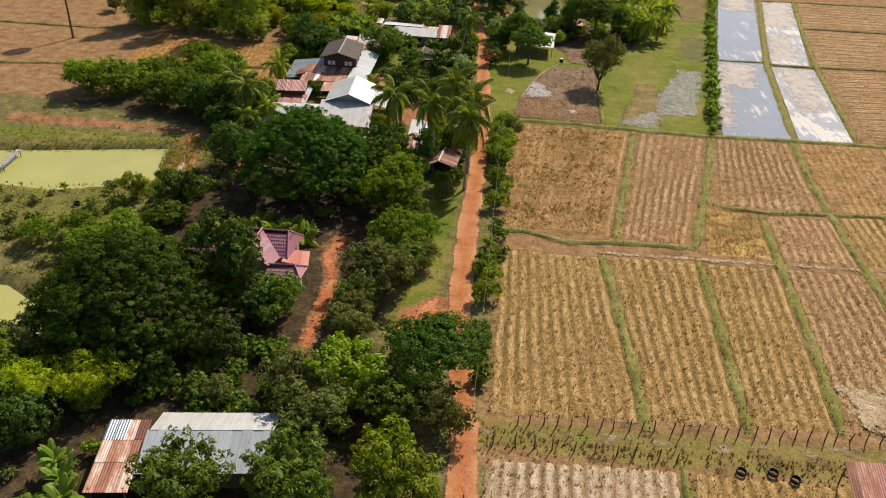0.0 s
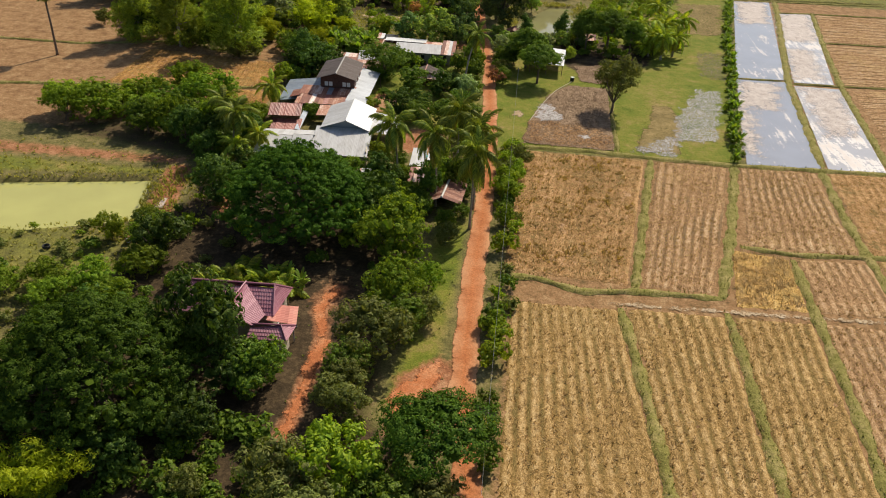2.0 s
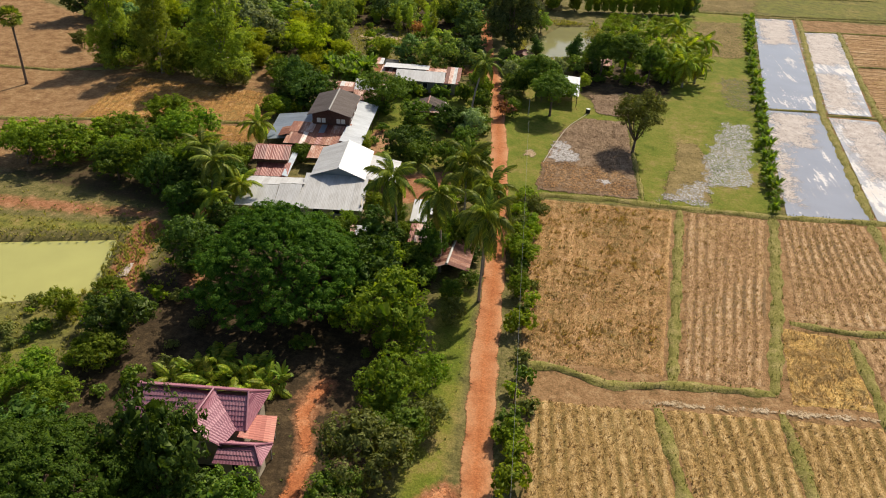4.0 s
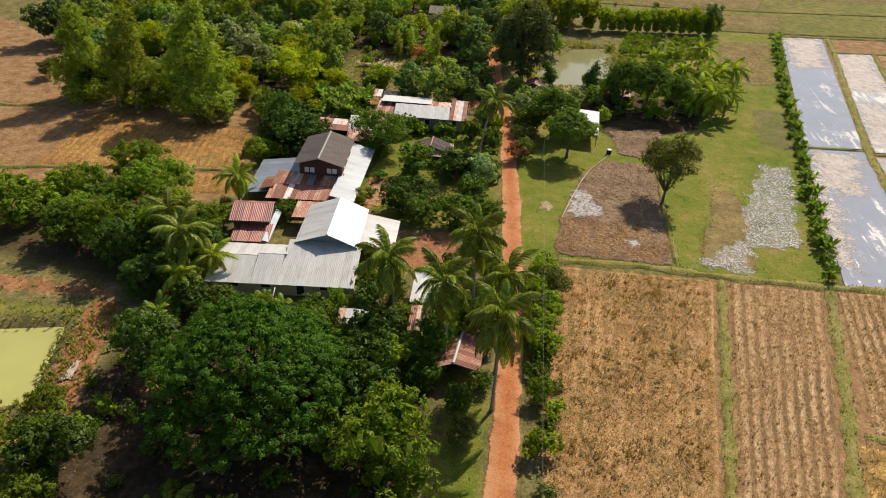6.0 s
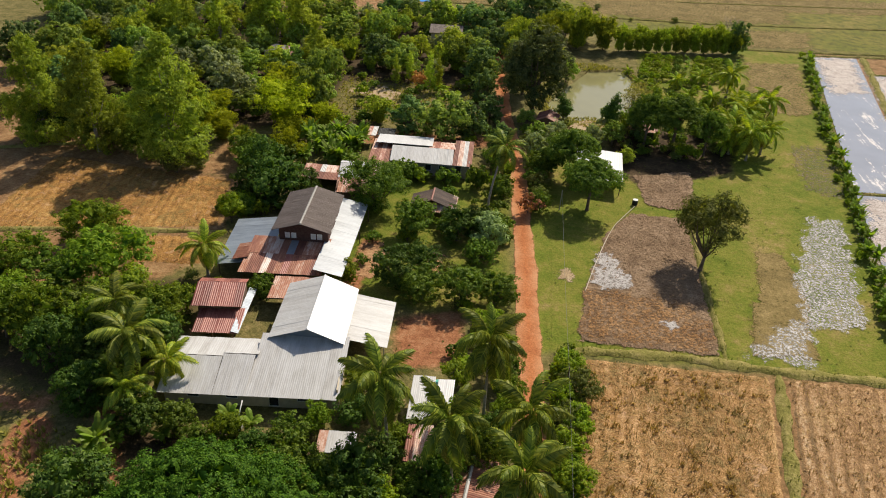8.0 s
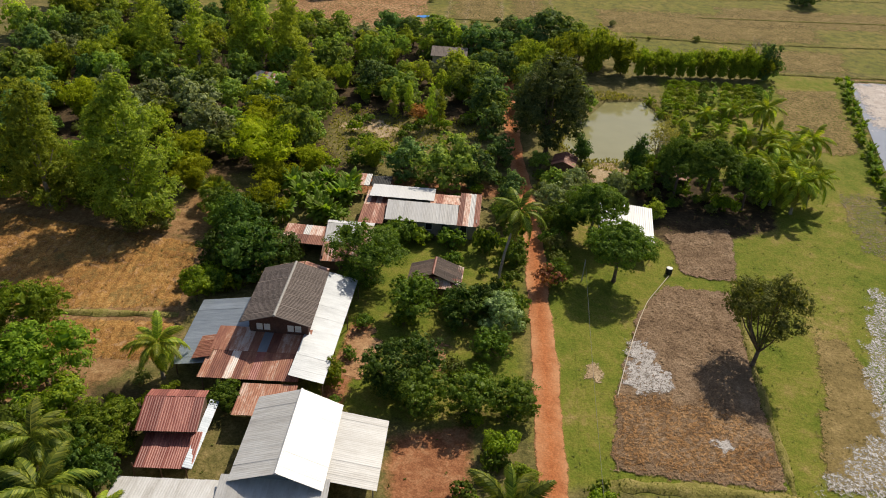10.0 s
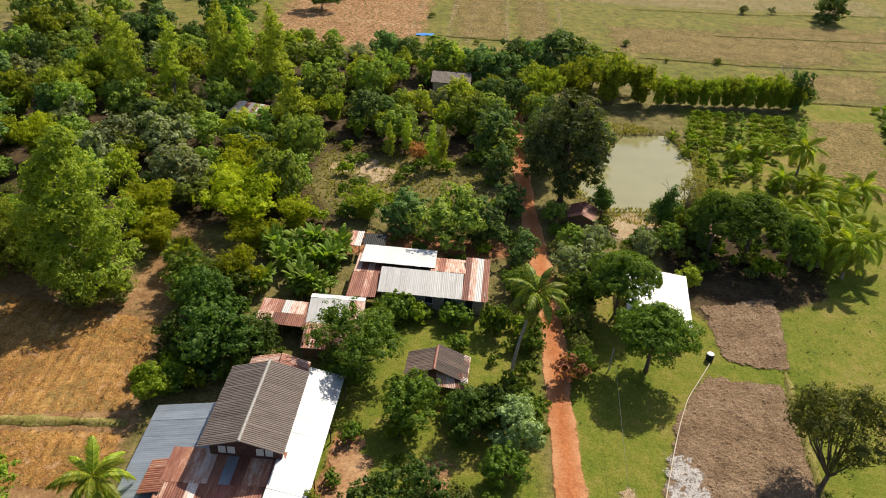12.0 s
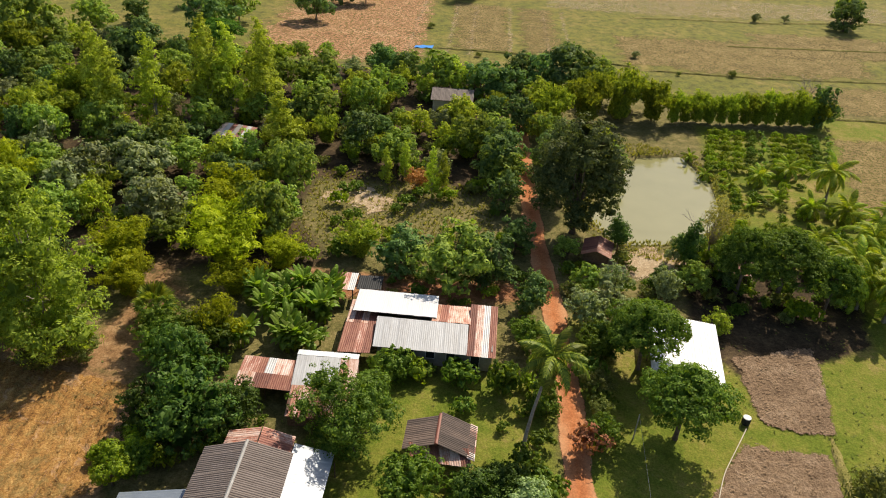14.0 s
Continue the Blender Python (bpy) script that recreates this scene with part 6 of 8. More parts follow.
def crown(lobes, n, length, width, rng, spread=0.3, per=10, under=-0.35, up=0.6, droop=0.0, layer=0.7, core=9):
    """Leaves gathered in small domed sprays over the outer shell of many lobes, and coarse shaded foliage within."""
    Lb = np.array(lobes)
    area = (Lb[:, 3] * Lb[:, 4] + Lb[:, 3] * Lb[:, 5] + Lb[:, 4] * Lb[:, 5])
    twigs = max(1, n // per)
    C, N = [], []
    tries = 0
    while len(C) < twigs and tries < 12:
        tries += 1
        k = rng.choice(len(Lb), twigs * 2, p=area / area.sum())
        d = rng.normal(size=(twigs * 2, 3))
        d /= np.linalg.norm(d, axis=1)[:, None]
        d = d[d[:, 2] > under * 1.0 - 0.3 * rng.rand(len(d))] if under > -0.9 else d
        k = k[:len(d)]
        r = rng.uniform(0.7, 1.06, len(d))
        p = Lb[k, :3] + d * r[:, None] * Lb[k, 3:6]
        q = ((p[:, None, :] - Lb[None, :, :3]) / Lb[None, :, 3:6])
        deep = (np.linalg.norm(q, axis=2).min(1) < 0.62)
        C += list(p[~deep])
        N += list(d[~deep])
    C, N = np.array(C[:twigs]), np.array(N[:twigs])
    size = rng.uniform(0.65, 1.35, len(C))
    C, N, size = np.repeat(C, per, 0), np.repeat(N, per, 0), np.repeat(size, per)
    o = rng.normal(size=C.shape) + N * 0.9 + np.array([0, 0, 0.5 * up])
    o /= np.linalg.norm(o, axis=1)[:, None] + 1e-9
    C = C + o * (spread * 1.55 * size * rng.uniform(0.55, 1.1, len(C)))[:, None] * np.array([1, 1, layer])
    N = o * 0.9 + N * 0.45 + rng.normal(0, 0.26, N.shape) + np.array([0, 0, 0.3 * up])
    V, F = leaf_cards(C, N, length, width, rng, droop=droop)
    if core:
        # the inner mass of leaves that keeps the light out
        k = np.repeat(np.arange(len(Lb)), core)
        d = rng.normal(size=(len(k), 3))
        d /= np.linalg.norm(d, axis=1)[:, None]
        big = Lb[k, 3:6].mean(1)
        V2, F2 = leaf_cards(Lb[k, :3] + d * 0.36 * Lb[k, 3:6], d, 0.95 * big, 0.8 * big, rng)
        V, F = np.concatenate([V, V2]), np.concatenate([F, F2 + len(V)])
    return V, F


def limbs(lobes, base_h, r0, rng, forks=1.0):
    """A tapered trunk that divides into limbs, one to each large lobe."""
    top = Vector((rng.uniform(-0.3, 0.3), rng.uniform(-0.3, 0.3), base_h))
    pieces = [tube_data([(0, 0, -0.15), (0.02, 0, 0.25), top * 0.5, top], [r0 * 1.5, r0 * 1.1, r0 * 0.95, r0 * 0.85], 7)]
    for lb in lobes:
        e = Vector(lb[:3])
        m = top.lerp(e, 0.5) + Vector((rng.uniform(-0.3, 0.3), rng.uniform(-0.3, 0.3), -0.25 * (e - top).length * 0.4))
        pieces.append(tube_data([top - Vector((0, 0, 0.15)), m, e], [r0 * 0.55, r0 * 0.34, r0 * 0.12], 5))
    return joined(pieces)


def tree_kind(name, label, lobes, n, length, width, leaf, seed, trunk_h, trunk_r, bark="bark", category="tree", **kw):
    """A model tree, kept out at its first place; copies share its meshes."""
    rng = np.random.RandomState(seed)
    V, F = crown(lobes, n, length, width, rng, **kw)
    t = new(name)
    tagged(t, label, category)
    v, f = limbs(lobes[:14] if len(lobes) < 90 else lobes[9::14], trunk_h, trunk_r, rng)
    stem = part("culm" if category == "bamboo" else "trunk", mesh_of("trunk", v, f, M[bark], True), t)
    if category == "bamboo":
        tagged(stem, kind="stuff")
    part("crown", fast_mesh("crown", V, F, M[leaf]), t)
    return t


def dome(R, H, z0, count, lobe, flat, seed, jitter=0.25):
    """Lobes over a broad dome."""
    rng = np.random.RandomState(seed)
    out = []
    g = math.pi * (3 - math.sqrt(5))
    for i in range(count):
        f = math.sqrt((i + 0.5) / count)
        a = i * g + rng.uniform(-0.3, 0.3)
        r = f * (R - lobe * 0.75) * rng.uniform(1 - jitter, 1.04)
        z = z0 + H * (1 - f * f) * rng.uniform(0.8, 1.1) + rng.uniform(-0.4, 0.4)
        s = lobe * rng.uniform(0.75, 1.2)
        out.append((r * math.cos(a), r * math.sin(a), z, s, s * rng.uniform(0.8, 1.1), s * flat * rng.uniform(0.85, 1.2)))
    return out


def ball(R, zc, zr, count, lobe, seed):
    rng = np.random.RandomState(seed)
    out = [(0, 0, zc, R * 0.55, R * 0.55, zr * 0.6)]
    for i in range(count):
        d = rng.normal(size=3)
        d /= np.linalg.norm(d)
        d[2] = d[2] * 0.95 if d[2] > 0 or i % 3 else -d[2]
        s = lobe * rng.uniform(0.55, 1.35)
        d = d * rng.uniform(0.72, 1.12)
        out.append((d[0] * (R - s * 0.7), d[1] * (R - s * 0.7), zc + d[2] * (zr - s * 0.5), s, s, s * 0.85))
    return out


def cone(R, z0, z1, count, lobe, seed):
    rng = np.random.RandomState(seed)
    out = []
    for i in range(count):
        f = (i + 0.5) / count
        z = z0 + (z1 - z0) * f
        w = R * (1 - f) ** 0.58 * (0.72 + 0.28 * min(1, f * 5))
        a, r = rng.uniform(0, 6.28), w * rng.uniform(0.25, 1.0)
        s = lobe * (0.5 + 0.6 * (1 - f)) * rng.uniform(0.65, 1.2)
        out.append((r * math.cos(a), r * math.sin(a), z, s, s, s * rng.uniform(0.9, 1.6)))
    return out


def plumes(R, H, count, seed):
    """Arching bamboo plumes."""
    rng = np.random.RandomState(seed)
    out = []
    for i in range(count):
        a = i * 2.4 + rng.uniform(-0.4, 0.4)
        f = rng.uniform(0.25, 1.0)
        for k in range(5):
            u = 0.2 + 0.2 * k
            r = R * f * u ** 1.6
            z = H * (u * 1.25 - 0.42 * u * u * (0.6 + 0.8 * f))
            s = R * 0.24 * (1.15 - 0.5 * u) + 0.25
            out.append((r * math.cos(a), r * math.sin(a), max(0.7, z), s, s, s * 0.9))
    return out


TREES = {}
RAIN = "huge rain tree with a broad flat dark green crown"
TREES["rain"] = tree_kind("rain_tree", RAIN, dome(11.5, 7.4, 3.8, 330, 1.3, 0.55, 1), 112000, 0.215, 0.125, "leaf_rain", 1, 3.4, 0.55, spread=0.3, per=40, core=4, under=-0.1, up=0.9, layer=0.5)
TREES["rain_b"] = tree_kind("rain_tree", RAIN, dome(10.6, 6.0, 4.0, 290, 1.3, 0.5, 2), 98000, 0.215, 0.125, "leaf_rain", 2, 3.2, 0.5, spread=0.3, per=40, core=4, under=-0.1, up=0.9, layer=0.5)
ACA = "spreading acacia with layered feathery foliage"
TREES["acacia"] = tree_kind("acacia_tree", ACA, dome(5.6, 2.0, 4.6, 20, 1.8, 0.42, 3), 13000, 0.26, 0.16, "leaf_rain", 3, 2.2, 0.25, spread=0.38, per=18, under=-0.1, up=1.0, layer=0.35)
for k in range(3):
    TREES["mango%d" % k] = tree_kind("mango_tree", "dense dark-leaved mango tree", ball(4.5, 4.3, 3.9, 22, 1.6, 10 + k), 5800, 0.39, 0.19, "leaf_dark", 10 + k, 1.6, 0.24, spread=0.34, per=20, under=-0.7)
    TREES["broad%d" % k] = tree_kind("broadleaf_tree", "leafy mid-green broadleaf tree", ball(4.5, 4.0, 3.7, 20, 1.5, 20 + k), 5400, 0.38, 0.21, "leaf_mid", 20 + k, 1.5, 0.2, spread=0.36, per=20, under=-0.7)
    TREES["light%d" % k] = tree_kind("broadleaf_tree", "young tree with bright green leaves", ball(4.3, 3.9, 3.6, 19, 1.4, 30 + k), 5200, 0.4, 0.22, "leaf_light", 30 + k, 1.5, 0.18, spread=0.36, per=20, under=-0.7)
    TREES["olive%d" % k] = tree_kind("scrub_tree", "scrubby tree with small olive-grey leaves", ball(4.2, 3.6, 3.4, 18, 1.3, 40 + k), 4600, 0.38, 0.19, "leaf_olive", 40 + k, 1.3, 0.16, spread=0.36, per=15, under=-0.7)
    TREES["bamboo%d" % k] = tree_kind("bamboo_clump", "feathery yellow-green bamboo clump", plumes(4.6, 7.4, 9, 50 + k), 9000, 0.46, 0.12, "leaf_bamboo", 50 + k, 0.8, 0.12, category="bamboo", spread=0.36, per=12, droop=0.8, under=-0.8)
    TREES["feather%d" % k] = tree_kind("scrub_tree", "bushy tree with fine feathery yellow-green foliage", ball(4.4, 3.7, 3.5, 30, 1.2, 45 + k), 6400, 0.38, 0.15, "leaf_feather", 45 + k, 1.4, 0.16, spread=0.3, per=18, under=-0.7, droop=0.5)
    TREES["bush%d" % k] = tree_kind("bush", "low leafy green bush", ball(1.6, 0.95, 0.95, 8, 0.7, 60 + k), 480, 0.36, 0.22, "leaf_mid" if k < 2 else "leaf_light", 60 + k, 0.35, 0.05, category="bush", spread=0.2, per=8)
    TREES["scrub%d" % k] = tree_kind("bush", "dry olive scrub bush", ball(1.6, 0.85, 0.85, 8, 0.65, 70 + k), 430, 0.38, 0.17, "leaf_olive", 70 + k, 0.3, 0.05, category="bush", spread=0.26, per=7)
for k in range(2):
    TREES["euc%d" % k] = tree_kind("eucalyptus_tree", "tall slender eucalyptus with fine drooping foliage", cone(6.4, 1.6, 18.3, 110, 1.35, 80 + k), 27000, 0.36, 0.15, "leaf_euc", 80 + k, 5.0, 0.3, "bark_pale", spread=0.36, per=15, droop=0.9, under=-0.95)
    TREES["slim%d" % k] = tree_kind("eucalyptus_tree", "slim young eucalyptus with light foliage", cone(3.0, 2.5, 15.5, 30, 1.3, 85 + k), 4000, 0.5, 0.2, "leaf_wood_light", 85 + k, 4.5, 0.16, "bark_pale", spread=0.36, per=10, droop=0.9, under=-0.95)
    # woodland models wear the haze-lightened leaf tones
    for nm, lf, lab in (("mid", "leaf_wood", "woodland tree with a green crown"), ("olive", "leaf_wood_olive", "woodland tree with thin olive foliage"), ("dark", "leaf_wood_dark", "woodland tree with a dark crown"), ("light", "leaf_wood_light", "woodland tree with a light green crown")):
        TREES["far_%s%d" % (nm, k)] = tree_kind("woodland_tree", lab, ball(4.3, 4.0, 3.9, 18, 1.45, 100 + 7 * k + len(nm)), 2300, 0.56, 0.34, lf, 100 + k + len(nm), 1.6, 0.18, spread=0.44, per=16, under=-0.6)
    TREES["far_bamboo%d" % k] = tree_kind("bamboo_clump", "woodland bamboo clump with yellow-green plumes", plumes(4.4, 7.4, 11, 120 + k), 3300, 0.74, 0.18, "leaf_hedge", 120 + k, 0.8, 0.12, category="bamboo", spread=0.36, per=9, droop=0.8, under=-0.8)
TREES["shade"] = tree_kind("broadleaf_tree", "spreading dark shade tree with a feathery raised crown", dome(6.6, 3.6, 5.2, 84, 1.15, 0.55, 90, 0.4), 19000, 0.27, 0.15, "leaf_shade", 90, 3.4, 0.3, spread=0.34, per=18, under=-0.4, up=0.7, layer=0.5)
TREES["ragged"] = tree_kind("broadleaf_tree", "narrow ragged dark tree beside the grove", ball(1.7, 3.6, 2.6, 9, 0.8, 98) + [(x + 0.6, y, z, a, b, c) for x, y, z, a, b, c in ball(1.3, 6.0, 1.6, 6, 0.65, 99)], 3000, 0.3, 0.2, "leaf_dark", 98, 2.0, 0.14, spread=0.34, per=10, under=-0.8)
TREES["thin"] = tree_kind("broadleaf_tree", "thin half-bare tree with sparse olive leaves", ball(3.2, 6.2, 2.6, 16, 0.75, 88), 2200, 0.26, 0.14, "leaf_reed", 88, 2.6, 0.16, "bark_pale", spread=0.4, per=9, under=-0.8, core=0)
TREES["canopy"] = tree_kind("broadleaf_tree", "open-limbed tree with a feathery layered crown over the shed", dome(4.7, 2.0, 4.6, 46, 1.15, 0.6, 92), 13000, 0.28, 0.16, "leaf_mid", 92, 2.9, 0.22, spread=0.32, per=20, under=-0.3, up=0.8, layer=0.6)
TREES["rust_bush"] = tree_kind("bush", "dry bush with orange-brown leaves in the clearing", ball(1.6, 1.3, 1.1, 9, 0.7, 68), 700, 0.3, 0.16, "leaf_rust", 68, 0.6, 0.05, category="bush", spread=0.25, per=9)
TREES["red"] = tree_kind("bush", "small shrub with reddish brown leaves", ball(1.6, 1.3, 1.0, 9, 0.6, 66), 420, 0.34, 0.2, "leaf_red", 66, 0.6, 0.05, category="bush", spread=0.25, per=7)
TREES["big_dark"] = tree_kind("broadleaf_tree", "tall dark tree with a ragged crown by the road", ball(4.4, 9.6, 5.2, 17, 1.7, 91) + [(x + 2.9, y - 1.4, z, a, b, c) for x, y, z, a, b, c in ball(3.1, 6.4, 4.2, 11, 1.3, 93)] + [(x - 2.6, y + 1.2, z, a, b, c) for x, y, z, a, b, c in ball(2.9, 7.0, 4.4, 10, 1.25, 94)] + [(x + 0.4, y - 0.6, z, a, b, c) for x, y, z, a, b, c in ball(2.5, 3.3, 2.4, 9, 1.0, 89)], 18500, 0.36, 0.19, "leaf_grey", 91, 3.6, 0.35, spread=0.36, per=16, under=-0.8)
TREES["field"] = tree_kind("field_tree", "lone open-crowned tree on the grass plot", [(x + 0.6, y + 2.5, z, a, b, c) for x, y, z, a, b, c in ball(4.3, 6.5, 3.9, 34, 1.1, 95)], 13500, 0.26, 0.13, "leaf_olive", 95, 2.4, 0.24, spread=0.28, per=12, under=-0.8, core=3)
TREES["round"] = tree_kind("broadleaf_tree", "dense round green tree with fine leaves in the yard", ball(4.8, 4.2, 3.7, 44, 1.15, 96), 15000, 0.25, 0.14, "leaf_shade", 96, 1.5, 0.24, spread=0.34, per=22, under=-0.8)
TREES["silver"] = tree_kind("broadleaf_tree", "small tree with pale silvery green leaves", ball(3.2, 3.6, 3.2, 12, 1.2, 97), 4600, 0.36, 0.24, "leaf_silver", 97, 1.4, 0.14, spread=0.28, per=9)
for t in TREES.values():
    t["spare"] = 1


def put_tree(key, x, y, size=1.0, turn=0.0, high=None, label="", z=0.0):
    """Place a tree; the first one of its kind is the model itself."""
    src = TREES[key]
    m = Matrix.LocRotScale((x, y, z), Euler((0, 0, radians(turn))), (size, size, high or size))
    if src.get("spare"):
        del src["spare"]
        src.matrix_basis = m
        ob = src
    else:
        s = src.scale.copy()
        src.scale = (1, 1, 1)
        ob = copy_thing(src, m)
        src.scale = s
        ob.scale = (size, size, high or size)
    if label:
        ob["label"] = label
    return ob


# palms
def frond(length, rng, droop, leaflets=36, width=0.5):
    """A feather frond along +x: an arching midrib with two rows of narrow hanging leaflets."""
    pts = []
    for i in range(9):
        u = i / 8
        pts.append(Vector((length * u * (1 - 0.18 * u), 0, length * (0.45 * u - droop * u * u))))
    V, F = tube_data(pts, [0.055 * (1 - 0.8 * i / 8) + 0.008 for i in range(9)], 3)
    for i in range(leaflets):
        u = 0.12 + 0.86 * i / (leaflets - 1)
        k = min(7, int(u * 8))
        p = pts[k].lerp(pts[k + 1], u * 8 - k)
        d = (pts[k + 1] - pts[k]).normalized()
        l = width * length * 0.36 * (0.3 + math.sin(math.pi * min(1, u * 0.9 + 0.1))) * rng.uniform(0.8, 1.2)
        w = length * 0.027
        for side in (-1, 1):
            e = p + d * l * 0.55 + Vector((0, side * l * 0.62, -l * rng.uniform(0.5, 0.85)))
            mid = p.lerp(e, 0.45) + Vector((0, side * l * 0.1, l * 0.18))
            o = len(V)
            V += [tuple(p - d * w * 0.5), tuple(p + d * w * 0.5), tuple(mid + d * w * 0.6), tuple(mid - d * w * 0.6), tuple(e)]
            F += [(o, o + 1, o + 2, o + 3), (o + 3, o + 2, o + 4)]
    return V, F


def turned(data, m):
    v, f = data
    return [tuple(m @ Vector(p)) for p in v], f


def palm_kind(name, label, trunk_h, lean, fronds, length, seed, leaf="leaf_palm", trunk_r=0.17, category="palm"):
    rng = np.random.RandomState(seed)
    t = new(name)
    tagged(t, label, category)
    top = Vector((lean, 0, trunk_h))
    if trunk_h > 0.3:
        pts = [Vector((lean * u * u, 0, trunk_h * u)) for u in (-0.02, 0.06, 0.25, 0.5, 0.75, 1.0)]
        v, f = tube_data(pts, [trunk_r * 1.8, trunk_r * 1.25, trunk_r, trunk_r * 0.9, trunk_r * 0.82, trunk_r * 0.9], 7)
        part("trunk", mesh_of("trunk", v, f, M["bark_pale"], True), t)
    for k in range(fronds):
        a = k * 137.5 + rng.uniform(-12, 12)
        tilt = 76 - 118 * (k + 0.5) / fronds + rng.uniform(-8, 8)
        d = frond(length * rng.uniform(0.85, 1.1), rng, (0.5 + 0.5 * (k / fronds) + rng.uniform(-0.05, 0.1)) * (1.0 if trunk_h > 3 else 0.8))
        m = Matrix.Translation(top) @ Matrix.Rotation(radians(a), 4, "Z") @ Matrix.Rotation(radians(-tilt + 22), 4, "Y") @ Matrix.Rotation(radians(rng.uniform(-25, 25)), 4, "X")
        part("frond", mesh_of("frond", *turned(d, m), M["leaf_reed"] if k > fronds - 3 and trunk_h > 3 else M[leaf]), t)
    return t


COCO = "coconut palm with drooping feather fronds"
TREES["coco_a"] = palm_kind("coconut_palm", COCO, 9.0, 0.9, 21, 4.8, 1)
TREES["coco_b"] = palm_kind("coconut_palm", COCO, 9.6, -0.7, 22, 4.7, 2)
TREES["coco_c"] = palm_kind("coconut_palm", "coconut palm with a long slanting trunk", 10.2, 3.2, 20, 4.1, 3)
TREES["coco_m"] = palm_kind("coconut_palm", "half-grown coconut palm with arching yellowish fronds", 4.6, 0.3, 20, 4.0, 6, "leaf_young_palm")
TREES["coco_s"] = palm_kind("coconut_palm", "young coconut palm with a short trunk", 2.2, 0.2, 19, 3.5, 4, "leaf_young_palm")
TREES["coco_t"] = palm_kind("coconut_palm", "young trunkless coconut palm", 0.5, 0.0, 14, 2.6, 5, "leaf_young_palm")


def banana_kind(seed, stems, height, label, leaves=8):
    """A banana plant: fleshy stems and long paddle leaves split along the midrib."""
    rng = np.random.RandomState(seed)
    t = new("banana_plant")
    tagged(t, label, "banana plant")
    for s in range(stems):
        a0, r = rng.uniform(0, 6.28), (0.55 * rng.rand() + 0.15) * (stems > 1)
        bx, by, hh = r * math.cos(a0), r * math.sin(a0), height * rng.uniform(0.7, 1.1)
        v, f = tube_data([(bx, by, -0.1), (bx, by, hh * 0.3), (bx, by, hh * 0.58)], [0.13, 0.11, 0.07], 6)
        part("stem", mesh_of("stem", v, f, M["leaf_light"]), t)
        for k in range(leaves):
            a, L = a0 + k * 2.4, height * 0.62 * rng.uniform(0.8, 1.15)
            V, F = [], []
            lift, sag = rng.uniform(0.7, 1.7), rng.uniform(0.6, 1.05)
            for i in range(6):
                u = i / 5
                x, z = L * u * (0.95 - 0.2 * u), hh * 0.55 + L * (lift * u - sag * u * u)
                w = 0.22 * (0.25 + math.sin(math.pi * (0.1 + 0.85 * u))) * (0 if i == 5 else 1) + 0.015
                for c, dz in ((-1, -0.09), (0, 0.0), (1, -0.09)):
                    V.append((bx + x * math.cos(a) - c * w * math.sin(a), by + x * math.sin(a) + c * w * math.cos(a), z + dz * (w / 0.3)))
            for i in range(5):
                for c in (0, 1):
                    q = i * 3 + c
                    F.append((q, q + 1, q + 4, q + 3))
            part("leaf", mesh_of("leaf", V, F, M["leaf_banana"]), t)
    return t


BAN = "banana plant with broad light green leaves"
TREES["ban_a"] = banana_kind(1, 3, 3.4, BAN)
TREES["ban_b"] = banana_kind(2, 4, 3.0, BAN)
TREES["ban_c"] = banana_kind(3, 2, 2.4, BAN, 7)


def fan_palm_kind(name, label, trunk_h, count, length, seed):
    rng = np.random.RandomState(seed)
    t = new(name)
    tagged(t, label, "palm")
    if trunk_h > 0.5:
        v, f = tube_data([(0, 0, -0.2), (0.05, 0, 0.5), (0.1, 0, trunk_h * 0.5), (0, 0, trunk_h)], [0.36, 0.26, 0.22, 0.2], 8)
        part("trunk", mesh_of("trunk", v, f, M["bark"], True), t)
    for k in range(count):
        V, F = tube_data([(0, 0, 0), (length * 0.5, 0, 0)], [0.03, 0.02], 3)
        for j in range(14):
            b = radians(-80 + 160 * j / 13)
            o = len(V)
            e = (length * 0.5 + math.cos(b) * length * 0.55, math.sin(b) * length * 0.55, -0.12 * length * abs(math.sin(b)))
            w = 0.05 * length
            V += [(length * 0.5, 0, 0), ((length * 0.5 + e[0]) / 2 - w * math.sin(b), e[1] / 2 + w * math.cos(b), 0.02), e, ((length * 0.5 + e[0]) / 2 + w * math.sin(b), e[1] / 2 - w * math.cos(b), 0.02)]
            F += [(o, o + 1, o + 2, o + 3)]
        m = Matrix.Translation((0, 0, trunk_h)) @ Matrix.Rotation(k * 2.4, 4, "Z") @ Matrix.Rotation(radians(-78 + 125 * (k + 0.5) / count), 4, "Y") @ Matrix.Rotation(rng.uniform(-0.5, 0.5), 4, "X")
        part("fan", mesh_of("fan", *turned((V, F), m), M["leaf_palm"]), t)
    return t


TREES["sugar"] = fan_palm_kind("sugar_palm", "tall sugar palm with a round fan-leaf crown", 12.5, 34, 2.3, 1)
TREES["fan"] = fan_palm_kind("fan_palm", "low fan palm with stiff round leaves", 1.2, 26, 2.4, 2)


